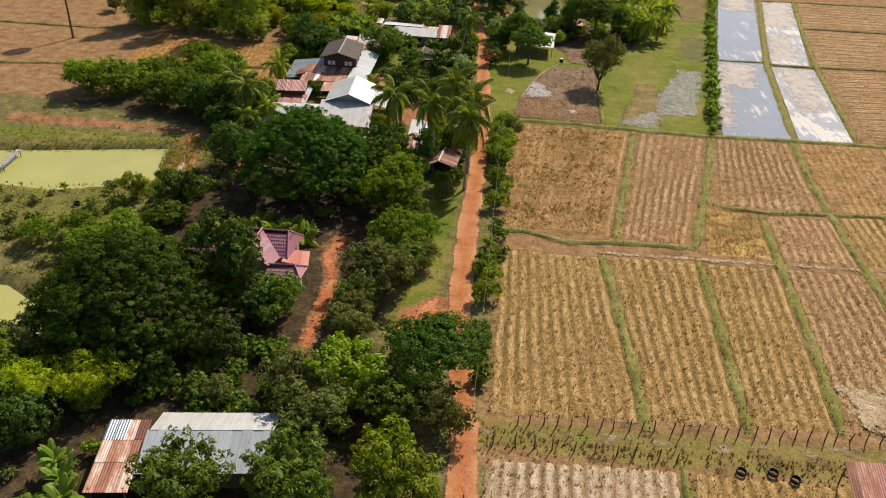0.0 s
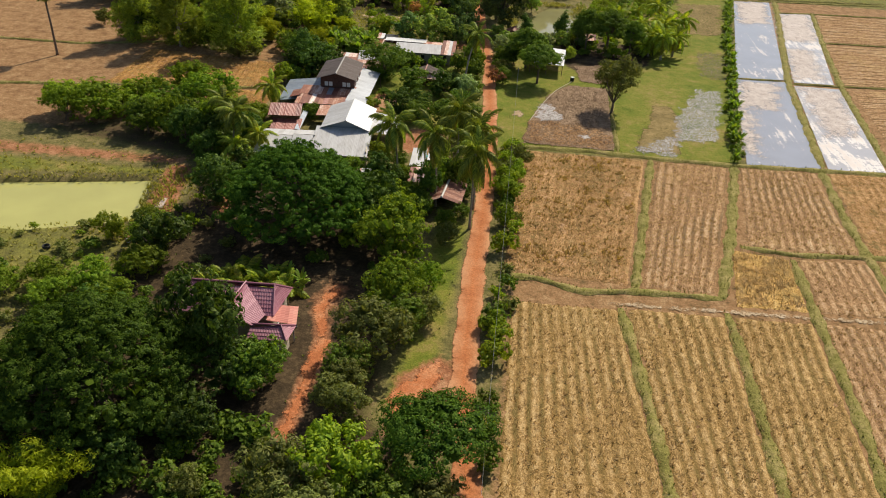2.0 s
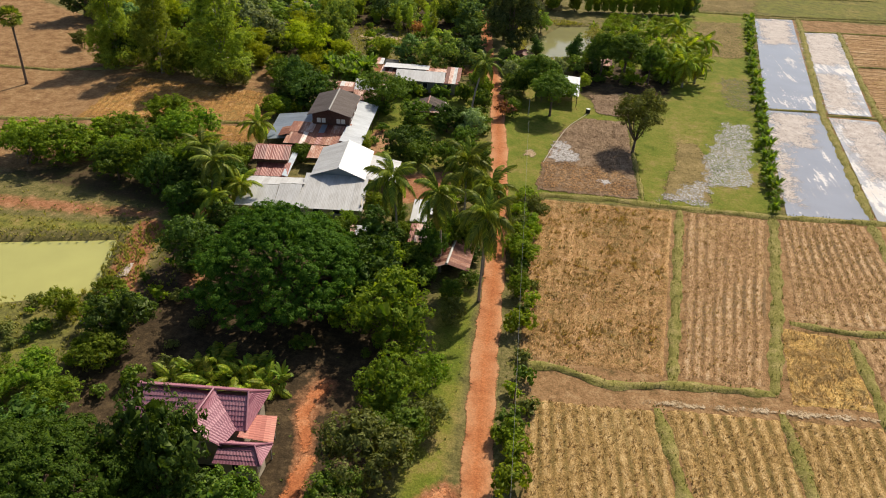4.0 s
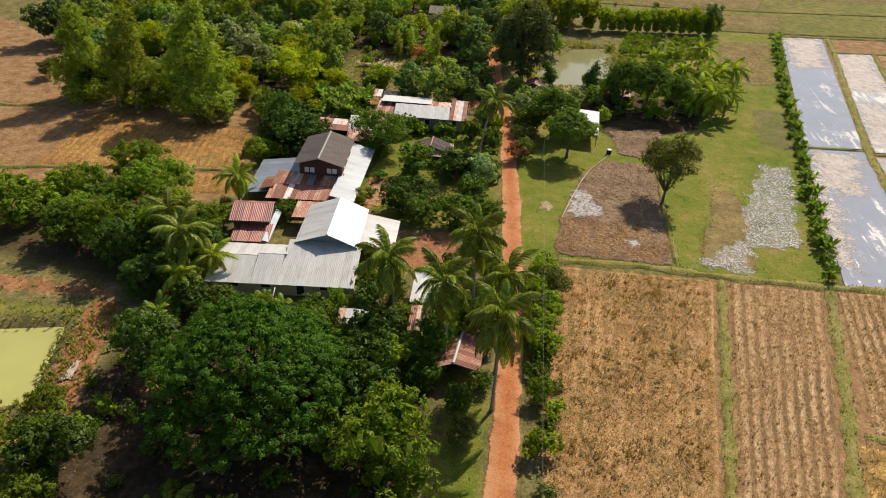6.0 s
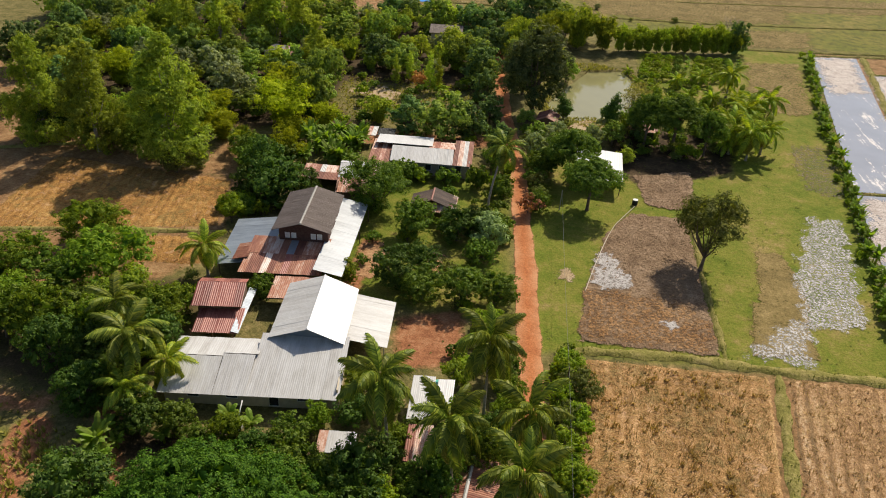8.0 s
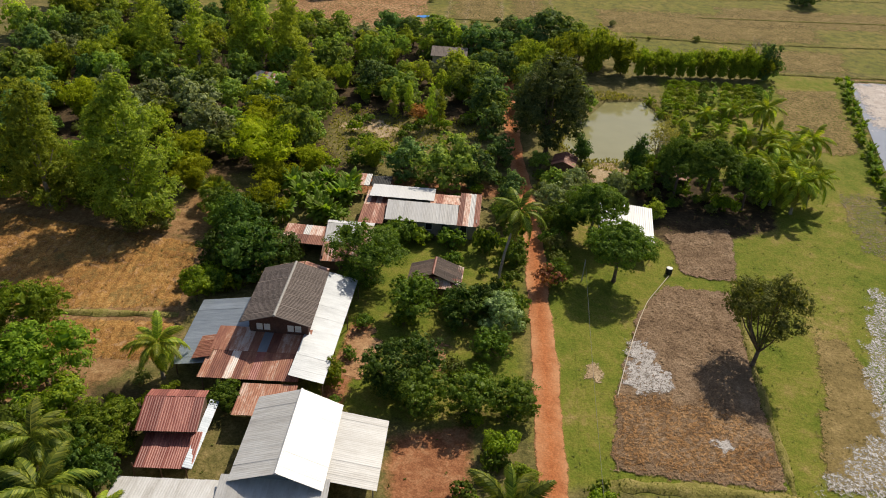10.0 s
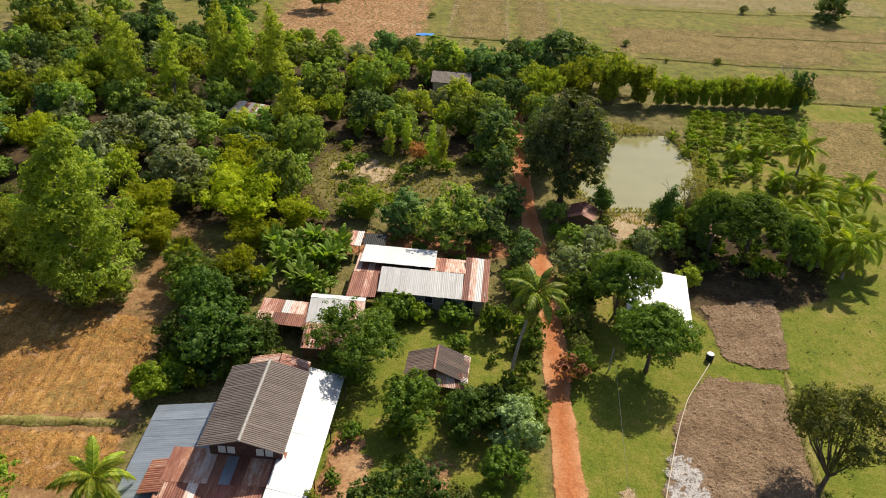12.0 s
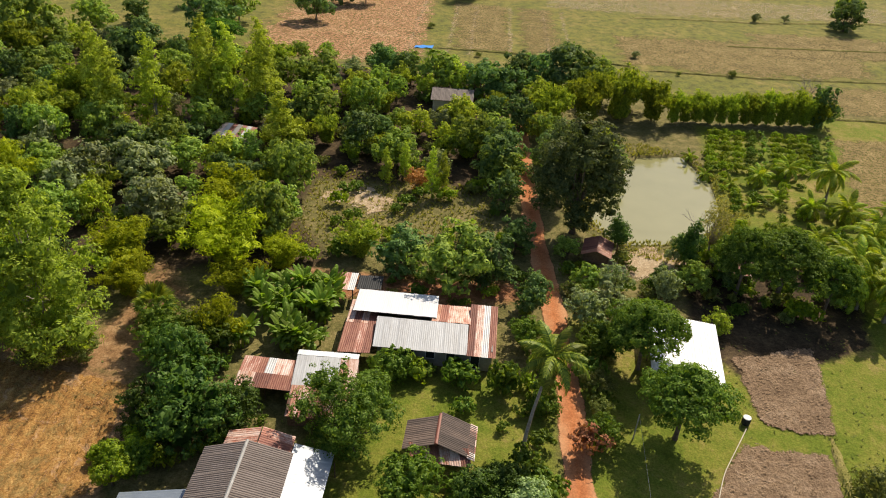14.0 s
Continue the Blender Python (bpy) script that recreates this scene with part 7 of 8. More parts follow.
def bare_kind(seed, height, label):
    rng = np.random.RandomState(seed)
    t = new("bare_tree")
    tagged(t, label, "tree")
    pieces = []

    def grow(p, d, l, r, depth):
        e = p + d * l
        pieces.append(tube_data([p, p.lerp(e, 0.5) + Vector(rng.normal(0, 0.05, 3)) * l, e], [r, r * 0.8, r * 0.62], 5 if depth < 2 else 3))
        if depth < 4:
            for _ in range(3 if depth else 5):
                q = (d + Vector(rng.normal(0, 0.55, 3))).normalized()
                q.z = abs(q.z) * 0.8 + 0.2
                grow(p.lerp(e, rng.uniform(0.6, 1.0)), q.normalized(), l * rng.uniform(0.55, 0.8), r * 0.5, depth + 1)
    grow(Vector((0, 0, -0.1)), Vector((0, 0, 1)), height * 0.36, height * 0.02, 0)
    v, f = joined(pieces)
    part("crown", mesh_of("crown", v, f, M["bark_pale"]), t)
    return t


TREES["bare"] = bare_kind(1, 7.5, "leafless tree with fine grey branches")
for t in TREES.values():
    t["spare"] = 1
rp = np.random.RandomState(77)


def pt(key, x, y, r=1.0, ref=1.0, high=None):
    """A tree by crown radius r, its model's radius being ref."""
    # past y 178 coarser woodland models, most with haze-lightened leaves, take over
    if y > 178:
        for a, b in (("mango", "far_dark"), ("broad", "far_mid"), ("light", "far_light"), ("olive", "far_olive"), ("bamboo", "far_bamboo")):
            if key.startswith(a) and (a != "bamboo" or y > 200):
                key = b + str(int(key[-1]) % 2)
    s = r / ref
    return put_tree(key, x, y, s, rp.uniform(0, 360), (high or rp.uniform(0.92, 1.08)) * s)


low = []


def undergrowth(key, x, y, r):
    """Note a bush that goes into the one joined undergrowth."""
    low.append((key, x, y, r / 1.6, rp.uniform(0, 6.283), rp.uniform(0.92, 1.2)))


# foreground grove
put_tree("rain", -28.1, 94.0, 0.97, 20, 1.0)
put_tree("rain_b", -36.5, 58.6, 1.0, 80, 1.0)
put_tree("acacia", -4.4, 56.3, 1.02, 40, 1.0)
pt("light0", -5.6, 42.3, 4.2, 4.5), pt("broad0", -13.7, 40.3, 3.9, 4.5), pt("broad2", -22.5, 38.0, 4.0, 4.5)
pt("bamboo0", -35.4, 47.6, 3.7, 4.6, 0.9), pt("bamboo1", -40.4, 46.6, 3.3, 4.6, 0.9), pt("feather1", -45.6, 49.4, 3.6, 4.4, 0.9), pt("mango1", -38.6, 42.6, 2.8, 4.5), pt("mango2", -43.6, 43.6, 3.2, 4.5)
pt("olive1", -16.7, 50.2, 3.9, 4.2), pt("light2", -11.9, 53.0, 4.0, 4.5), pt("olive0", -13.7, 48.0, 3.4, 4.2), pt("olive1", -2.9, 50.0, 3.2, 4.2), pt("broad2", -7.8, 50.6, 3.4, 4.5)
pt("mango0", -28.9, 65.6, 4.2, 4.5, 1.6), pt("broad1", -22.6, 63.5, 3.2, 4.5), pt("mango1", -25.0, 62.8, 3.0, 4.5)
pt("olive2", -12.6, 71.0, 4.2, 4.2), pt("broad0", -14.8, 66.6, 2.6, 4.5), pt("feather0", -13.9, 89.6, 5.6, 4.4, 0.95), pt("olive2", -14.2, 61.4, 2.9, 4.2), pt("mango0", -18.5, 97, 4.2, 4.5), pt("feather1", -12.4, 80.0, 3.8, 4.4)
pt("broad2", -10.6, 74.0, 3.0, 4.5), pt("olive1", -13.9, 65.2, 2.4, 4.2), pt("olive1", -24.5, 50.0, 2.0, 4.5), pt("olive0", -44.0, 52.5, 3.4, 4.2)
pt("mango2", -41.5, 66.5, 3.8, 4.5), pt("mango0", -42.5, 84.0, 3.4, 4.5), pt("mango1", -40.5, 98.5, 4.0, 4.5), pt("broad1", -24, 102.5, 3.6, 4.5), pt("mango2", -19.5, 104, 3.4, 4.5)
for x, y in ((-34.6, 79.1), (-32.4, 80.2), (-30.4, 79.0), (-28.6, 80.4), (-26.6, 79.0), (-24.8, 79.8), (-31.0, 81.6), (-27.0, 81.6)):
    put_tree("coco_t", x, y, rp.uniform(1.1, 1.4), rp.uniform(0, 360))
    put_tree("ban_a", x + 1.1, y + 0.9, rp.uniform(0.5, 0.66), rp.uniform(0, 360))
for x, y in ((-32.2, 37.9), (-31.2, 36.0), (-34.0, 39.6), (-33.0, 34.5)):
    put_tree("ban_b", x, y, rp.uniform(0.9, 1.15), rp.uniform(0, 360))
# shrubs right of the road
for x, y, r in ((-0.6, 78.5, 1.9), (-0.3, 71.8, 1.8), (0.1, 75.2, 1.6), (-0.6, 94.5, 1.8), (-0.2, 97.2, 1.3), (-1.2, 122.8, 2.0), (-0.3, 66.1, 1.0), (-0.5, 118.5, 1.7), (-1.6, 113, 1.4), (-1.0, 126.5, 1.6), (-1.5, 105.6, 1.2), (0.4, 58, 1.4), (0.2, 62, 1.0)):
    pt("bush%d" % rp.randint(3), x, y, r, 1.6, 1.15)
pt("olive0", 0.0, 121.0, 2.2, 4.2), pt("light0", -0.9, 77.0, 1.6, 4.3), pt("light1", -0.5, 116, 1.8, 4.3)
# left of the ponds
for x, y, r in ((-48.0, 91.5, 1.8), (-44.5, 86.5, 3.2), (-42.8, 80, 3.0), (-46.5, 76.0, 3.2), (-43.5, 73.5, 2.8), (-51.9, 75.5, 2.8), (-49.5, 72, 2.8), (-56, 73, 2.6)):
    pt("feather%d" % rp.randint(3), x, y, r, 4.4, 0.75)
pt("light2", -50.4, 86.4, 2.0, 4.3, 1.15)
for k in range(60):
    x, y = rp.uniform(-78, -42), rp.uniform(66, 92)
    if min(poly_sd(np.array([x]), np.array([y]), p)[0] for p in (POND_L, POND_S)) > 0.8:
        undergrowth(("bush%d" if rp.rand() < 0.45 else "scrub%d") % rp.randint(3), x, y, rp.uniform(0.5, 1.3))
for key, x, y, r in (("feather0", -72.5, 122.5, 5.0), ("feather1", -62.3, 121.9, 4.2), ("feather2", -55.8, 131.0, 5.6), ("feather0", -62.3, 138.6, 4.6), ("feather1", -46.0, 124.3, 3.8), ("feather2", -67.1, 129.8, 4.3), ("light1", -51.5, 126.0, 3.8), ("broad2", -55.0, 120.5, 4.4), ("light2", -78, 124, 4.4),
                     ("mango1", -49.3, 115.5, 3.6), ("broad0", -62.0, 128.0, 3.8), ("broad1", -46.8, 123.0, 3.2), ("light0", -69.8, 126.2, 4.0)):
    pt(key, x, y, r, 4.5, 0.82)
put_tree("coco_a", -44.6, 113.4, 0.92, 30, 0.82), put_tree("coco_b", -48.2, 118.4, 0.85, 200, 0.76), put_tree("coco_m", -40.6, 114.4, 0.85, 130), put_tree("coco_m", -45.4, 134.4, 0.95, 100), put_tree("coco_m", -43.2, 110.7, 0.8, 300)
put_tree("ban_a", -43.4, 105.4, 1.0, 40), put_tree("ban_b", -42.4, 104.2, 0.9, 140)
for x, y in ((-44.2, 108.0), (-42.6, 106.4), (-30.4, 111.0), (-33.6, 110.6), (-46.8, 129.5), (-44.8, 128.0), (-46.0, 126.5), (-38.5, 108.3)):
    put_tree("ban_c", x, y, rp.uniform(0.8, 1.1), rp.uniform(0, 360))
put_tree("sugar", -97.6, 151.6, 1.0, 0)
# dense shrubs between the roadside sheds and the big tree
for key, x, y, r in (("broad0", -22.0, 105.0, 2.4), ("mango1", -18.4, 108.0, 2.2), ("light0", -17.6, 103.4, 2.4), ("broad1", -14.2, 104.4, 2.0), ("mango2", -21.6, 113.6, 2.0), ("light1", -21.9, 117.0, 2.2), ("broad2", -18.6, 115.4, 1.8),
                     ("broad0", -11.2, 113.2, 2.2), ("mango0", -8.6, 113.8, 2.0), ("light2", -12.6, 120.8, 1.8), ("broad1", -8.0, 122.4, 2.2), ("light0", -1.6, 112.0, 2.3), ("light1", -0.6, 108.6, 2.0), ("olive0", -1.4, 116.0, 2.2), ("light2", -1.0, 125.0, 1.8), ("broad2", -9.2, 99.2, 1.6)):
    pt(key, x, y, r, 4.4, 0.95)
for key, x, y, r, hi in (("feather1", -51.0, 119.0, 3.4, 1.2), ("mango1", -52.6, 115.2, 3.2, 1.2), ("mango0", -47.6, 110.4, 2.6, 1.2), ("feather0", -57.0, 119.6, 3.6, 1.15), ("broad1", -61.6, 119.0, 3.2, 1.1), ("feather2", -77.0, 120.4, 3.4, 1.1), ("mango0", -44.4, 119.6, 2.6, 1.2)):
    pt(key, x, y, r, 4.5, hi)
# village yard
for key, x, y, s, a, hi in (("coco_a", -17.75, 110.1, 0.9, 200, 1.07), ("coco_b", -11.2, 104.8, 0.86, 20, 1.16), ("coco_a", -9.4, 115.1, 0.86, 100, 1.15), ("coco_b", -5.8, 105.2, 0.86, 250, 1.22), ("coco_a", -5.7, 99.4, 0.88, 90, 1.22), ("coco_c", -12.8, 158.0, 1.05, 60, 0.95)):
    put_tree(key, x, y, s, a, hi)
for key, x, y, r in (("mango0", -22.5, 137.6, 3.3), ("broad0", -18.6, 135.0, 2.9), ("broad1", -14.0, 135.6, 3.0), ("broad2", -9.9, 135.9, 2.9), ("silver", -11.6, 149.0, 2.7), ("mango1", -16.3, 149.8, 2.9), ("broad1", -22.0, 150.3, 3.3), ("mango2", -19.5, 140.6, 2.6),
                     ("light0", -28.6, 137.0, 1.9), ("broad2", -37.3, 131.6, 1.9), ("light1", -39.2, 128.0, 1.4), ("mango2", -43.6, 154.4, 4.6), ("mango0", -40.6, 156.0, 3.4), ("broad0", -47.0, 164.5, 3.4), ("broad2", -51.5, 166.5, 3.2), ("light1", -46.6, 151.0, 2.0),
                     ("round", -29.2, 156.2, 5.0), ("broad2", -27.0, 165.2, 2.2), ("mango1", -14.0, 152.5, 2.4), ("broad0", -12.6, 144.8, 2.2), ("broad1", -23.3, 184.0, 5.2), ("mango2", -29.5, 185.6, 4.0), ("mango0", -18.5, 186.0, 4.2)):
    pt(key, x, y, r, {"silver": 3.2, "round": 4.8}.get(key, 4.5), 0.9)
for x, y, r in ((-19.6, 166.6, 1.9), (-15.3, 167.0, 1.8), (-23.6, 166.6, 1.3), (-19.1, 162.2, 1.3), (-27.4, 146.8, 1.2), (-27.6, 141.5, 0.9), (-13.0, 163.2, 1.0), (-12.4, 166.8, 1.3), (-14.8, 160.5, 0.7), (-27.3, 134.0, 0.8), (-11.4, 170.5, 1.4)):
    pt("bush%d" % rp.randint(3), x, y, r, 1.6, 1.1)
for k in range(44):
    put_tree("ban_" + "abc"[k % 3], rp.uniform(-44.8, -35.6), rp.uniform(167.0, 178.5), rp.uniform(0.85, 1.15), rp.uniform(0, 360))
put_tree("fan", -54.6, 170.3, 1.1, 0, 1.3)
for key, x, y, r in (("bamboo0", -51.3, 183.2, 6.6), ("bamboo1", -44.4, 183.2, 3.6), ("bamboo2", -55.5, 195.1, 5.4), ("bamboo1", -62.8, 179.0, 5.0), ("bamboo0", -47.6, 176.8, 3.4), ("bamboo2", -59.5, 174, 3.6)):
    pt(key, x, y, r, 4.6, 0.78)
# eucalypts and dark trees along the ploughed land
put_tree("euc0", -63.6, 164.2, 1.22, 0, 1.08), put_tree("euc1", -76.6, 164.6, 1.0, 40, 0.98), put_tree("euc1", -87.0, 166.4, 0.9, 160, 0.95)
for key, x, y, r in (("mango0", -85.6, 169.6, 5.2), ("olive1", -100.0, 175.0, 2.6), ("feather0", -75.2, 170.6, 4.8), ("feather2", -71.0, 166.6, 3.6), ("bamboo1", -88.0, 193.5, 4.6), ("mango1", -112.0, 197, 6.2), ("broad2", -104, 200, 5.2), ("light0", -96, 188, 5.0), ("mango2", -92, 182, 5.2), ("olive0", -61.5, 160.4, 2.6), ("olive1", -58.6, 162.2, 2.0)):
    pt(key, x, y, r, 4.5, 0.95)
# right of the road: sheds, pond and grove
put_tree("field", 16.5, 149.0, 1.0, 0, 1.0)
for key, x, y, r in (("olive0", -6.6, 179.0, 2.8), ("olive1", -5.4, 164.2, 1.6), ("broad1", 13.0, 197.8, 2.6), ("mango2", 3.4, 189.6, 1.7),
                     ("broad2", 9.6, 199.5, 1.4), ("olive2", -3.4, 186.0, 2.6), ("mango1", -1.9, 199.3, 1.6), ("broad0", 20.5, 202.0, 2.4)):
    pt(key, x, y, r, 4.5, 1.0)
put_tree("shade", 17.6, 189.6, 1.04, 90, 1.02), put_tree("shade", 12.6, 189.4, 0.74, 0, 1.0), put_tree("shade", 22.8, 187.4, 0.62, 200, 0.86)
put_tree("ragged", 6.6, 193.2, 1.0, 40, 1.0), put_tree("thin", 10.4, 197.4, 1.0, 0, 1.0), put_tree("ragged", -1.8, 196.4, 0.8, 160, 0.75)
put_tree("canopy", 1.9, 162.8, 1.05, 0, 1.1), put_tree("canopy", -0.9, 172.6, 1.0, 130, 1.12)
put_tree("big_dark", -7.8, 200.6, 1.2, 30, 1.14), put_tree("big_dark", -10.2, 210.5, 0.85, 130)
put_tree("bare", 10.6, 201.5, 1.0, 0), put_tree("bare", 13.2, 203.6, 0.8, 100), put_tree("bare", 40.5, 264, 1.25, 50)
for x, y, q in ((37.2, 206.7, 1.15), (28.3, 194.5, 1.25), (32.7, 220.7, 1.15), (28.0, 227.2, 1.05), (22.5, 223.4, 0.95), (28.2, 213.5, 0.9), (33.0, 212.8, 1.1), (31.7, 200.5, 1.2), (26.4, 190.2, 1.1), (33.4, 191.4, 1.15), (35.4, 198.8, 1.1), (24.8, 197.0, 1.0), (27.6, 190.0, 1.15), (30.2, 187.8, 1.15), (31.4, 195.6, 1.2), (29.0, 200.4, 1.0), (34.0, 205.0, 1.15), (26.0, 203.0, 0.95)):
    put_tree("coco_m" if q > 1.12 else "coco_s", x, y, q * 0.95, rp.uniform(0, 360), q * rp.uniform(0.75, 1.0))
for x, y in ((12.9, 231.6), (14.4, 224.6), (18.1, 222.2), (19.8, 215.0), (24.6, 218.4), (30.4, 207.6)):
    put_tree("coco_t", x, y, rp.uniform(0.8, 1.05), rp.uniform(0, 360))
for k in range(70):
    r, c = divmod(k, 10)
    put_tree(("bush2", "bush0", "bush2", "ban_c", "bush2")[(k * 7) % 5], 15.5 + c * 2.35 + r * 0.55 + rp.uniform(-0.3, 0.3), 227.5 + r * 2.6 + c * 0.35 + rp.uniform(-0.3, 0.3), rp.uniform(0.6, 0.85), rp.uniform(0, 360))
for x, y, r, k in ((-11.4, 238.4, 4.0, 0), (-5.1, 243.2, 4.6, 1), (1.4, 246.6, 5.0, 2), (7.8, 247.6, 4.0, 0)):
    pt("bamboo%d" % k, x, y, r * 1.15, 4.6, 1.12)
for k in range(13):
    pt("far_bamboo%d" % (k % 2), 11.8 + k * 2.35, 247.8 + k * 0.52 + rp.uniform(-0.6, 0.6), rp.uniform(2.5, 3.2), 4.4, rp.uniform(1.1, 1.45))
pt("mango0", 41.0, 254.2, 3.6, 4.5, 1.3), pt("mango1", -7.4, 258.4, 7.2, 4.5, 0.85), pt("broad0", -3.0, 262, 4.2, 4.5)
# banana hedge between lawn and paddies
for k in range(64):
    u = k / 63
    y = 132.6 + u * 124
    x = np.interp(y, [132, 171, 212, 257], [37.0, 43.2, 50.0, 59.0])
    put_tree("ban_" + "abc"[k % 3], x + rp.uniform(-0.6, 0.6), y + rp.uniform(-0.5, 0.5), rp.uniform(0.5, 0.82), rp.uniform(0, 360))
    undergrowth(("bush2", "bush0", "bush2")[k % 3], x + rp.uniform(-1.2, 1.2), y + rp.uniform(-0.9, 0.9), rp.uniform(0.5, 1.0))
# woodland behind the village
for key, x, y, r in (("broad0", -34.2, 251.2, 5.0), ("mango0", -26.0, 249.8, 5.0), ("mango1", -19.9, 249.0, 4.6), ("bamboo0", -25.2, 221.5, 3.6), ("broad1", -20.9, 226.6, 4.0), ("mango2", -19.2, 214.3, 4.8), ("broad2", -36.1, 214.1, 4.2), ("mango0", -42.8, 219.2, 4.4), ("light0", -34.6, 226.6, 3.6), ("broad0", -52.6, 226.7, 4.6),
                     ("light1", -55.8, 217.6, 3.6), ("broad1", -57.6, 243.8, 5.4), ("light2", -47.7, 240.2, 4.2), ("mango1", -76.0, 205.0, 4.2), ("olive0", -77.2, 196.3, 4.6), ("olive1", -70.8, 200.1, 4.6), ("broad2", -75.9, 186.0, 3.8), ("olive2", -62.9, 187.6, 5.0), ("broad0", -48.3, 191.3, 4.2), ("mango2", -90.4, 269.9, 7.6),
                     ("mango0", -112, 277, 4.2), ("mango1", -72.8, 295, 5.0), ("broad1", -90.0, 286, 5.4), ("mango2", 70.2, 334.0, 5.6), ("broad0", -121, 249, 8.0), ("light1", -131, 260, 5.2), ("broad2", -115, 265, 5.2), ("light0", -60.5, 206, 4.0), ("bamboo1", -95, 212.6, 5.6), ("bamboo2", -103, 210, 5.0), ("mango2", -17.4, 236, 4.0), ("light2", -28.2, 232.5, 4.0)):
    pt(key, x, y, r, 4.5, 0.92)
for x, y, q, hi in ((-70.5, 223.3, 1.2, 1.1), (-67.6, 225.4, 1.15, 1.1), (-61.7, 226.7, 1.25, 1.05), (-78.2, 218.9, 1.05, 1.05), (-82.7, 214.3, 1.1, 1.0), (-73.4, 229.6, 1.1, 1.1), (-64.6, 233.0, 1.1, 1.05), (-88.4, 221.5, 1.1, 0.95), (-94.0, 228.0, 1.1, 0.9), (-54.0, 212.4, 1.05, 0.72)):
    put_tree("slim%d" % rp.randint(2), x, y, q, rp.uniform(0, 360), hi)
for x, y, q, hi in ((-28.9, 206.0, 0.4, 0.52), (-27.4, 207.6, 0.36, 0.46), (-33.8, 210.6, 0.38, 0.42), (-36.4, 208.8, 0.36, 0.4)):
    put_tree("slim%d" % rp.randint(2), x, y, q, rp.uniform(0, 360), hi)
put_tree("rust_bush", -31.6, 208.4, 1.2, 0, 1.3), put_tree("rust_bush", -30.2, 209.6, 0.8, 90)
pt("bamboo0", -118.0, 243.0, 5.6, 4.6), pt("acacia", -84.0, 259.5, 6.6, 5.6), pt("mango1", -97.0, 248.5, 5.6, 4.5)
CLEAR = [(-47, 208), (-27, 211), (-22, 206), (-21, 190), (-40, 190), (-46, 198)]
WOOD = [(-128, 235), (-106, 190), (-84, 180), (-70, 172), (-56, 186), (-40, 186), (-20, 192), (-18, 222), (-22, 258), (-60, 262), (-108, 262)]
spots = []
tries = 0
while len(spots) < 150 and tries < 6000:
    tries += 1
    x, y = rp.uniform(-128, -16), rp.uniform(172, 262)
    P1, P2 = np.array([x]), np.array([y])
    if poly_sd(P1, P2, WOOD)[0] > 0 or poly_sd(P1, P2, CLEAR)[0] < 1.5 or line_sd(P1, P2, ROAD)[0] < 3.5:
        continue
    if (-68 < x < -59 and 209 < y < 219) or (-36 < x < -25 and 236 < y < 248):
        continue
    if all((x - a) ** 2 + (y - b) ** 2 > 17 for a, b in spots):
        spots.append((x, y))
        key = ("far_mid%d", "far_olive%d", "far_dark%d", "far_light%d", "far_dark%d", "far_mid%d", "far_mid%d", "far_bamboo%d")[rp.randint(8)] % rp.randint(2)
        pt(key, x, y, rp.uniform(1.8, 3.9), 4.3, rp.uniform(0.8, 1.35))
# dense shrubbery before the white house and between the palms
for key, x, y, r in (("mango0", -41.0, 108.6, 2.4), ("broad1", -38.0, 109.2, 2.0), ("broad2", -35.4, 107.6, 1.6), ("feather0", -32.6, 109.0, 2.0), ("mango1", -29.8, 108.2, 1.5), ("broad0", -27.0, 109.6, 2.0), ("feather1", -25.0, 112.4, 1.7), ("light0", -20.0, 106.4, 1.9), ("feather2", -17.2, 111.0, 1.7), ("light1", -9.4, 110.6, 1.9), ("feather0", -7.0, 116.2, 2.0), ("light2", -11.6, 115.6, 1.7), ("feather1", -1.3, 110.2, 1.9), ("light0", -1.6, 119.2, 2.0), ("feather2", -6.8, 119.6, 1.8), ("feather0", -1.2, 101.8, 1.7), ("light1", -8.2, 126.8, 1.6), ("light2", -10.4, 130.6, 1.8), ("feather1", -44.6, 112.6, 2.2), ("light2", -46.8, 119.0, 2.4)):
    pt(key, x, y, r, 4.4, 1.0)
put_tree("red", -6.9, 159.6, 1.25, 0, 1.35)
for x, y, q, hi, a in ((-12.4, 156.2, 1.1, 1.2, 10), (-14.0, 153.8, 1.25, 1.1, 70), (-10.8, 153.2, 1.2, 1.35, 150), (-11.2, 159.0, 0.8, 0.9, 210), (-17.6, 151.9, 1.2, 1.0, 300), (-9.8, 150.6, 0.8, 0.9, 30), (-5.6, 165.8, 1.0, 1.2, 120), (-6.2, 169.8, 1.1, 1.3, 250), (-26.8, 165.8, 1.5, 1.9, 100), (-15.0, 166.0, 1.1, 2.0, 0), (-11.0, 164.6, 1.2, 1.7, 310), (-24.2, 166.4, 0.9, 1.0, 200), (-20.6, 167.2, 0.9, 1.2, 130)):
    put_tree("bush%d" % (a // 10 % 3), x, y, q, a, hi)
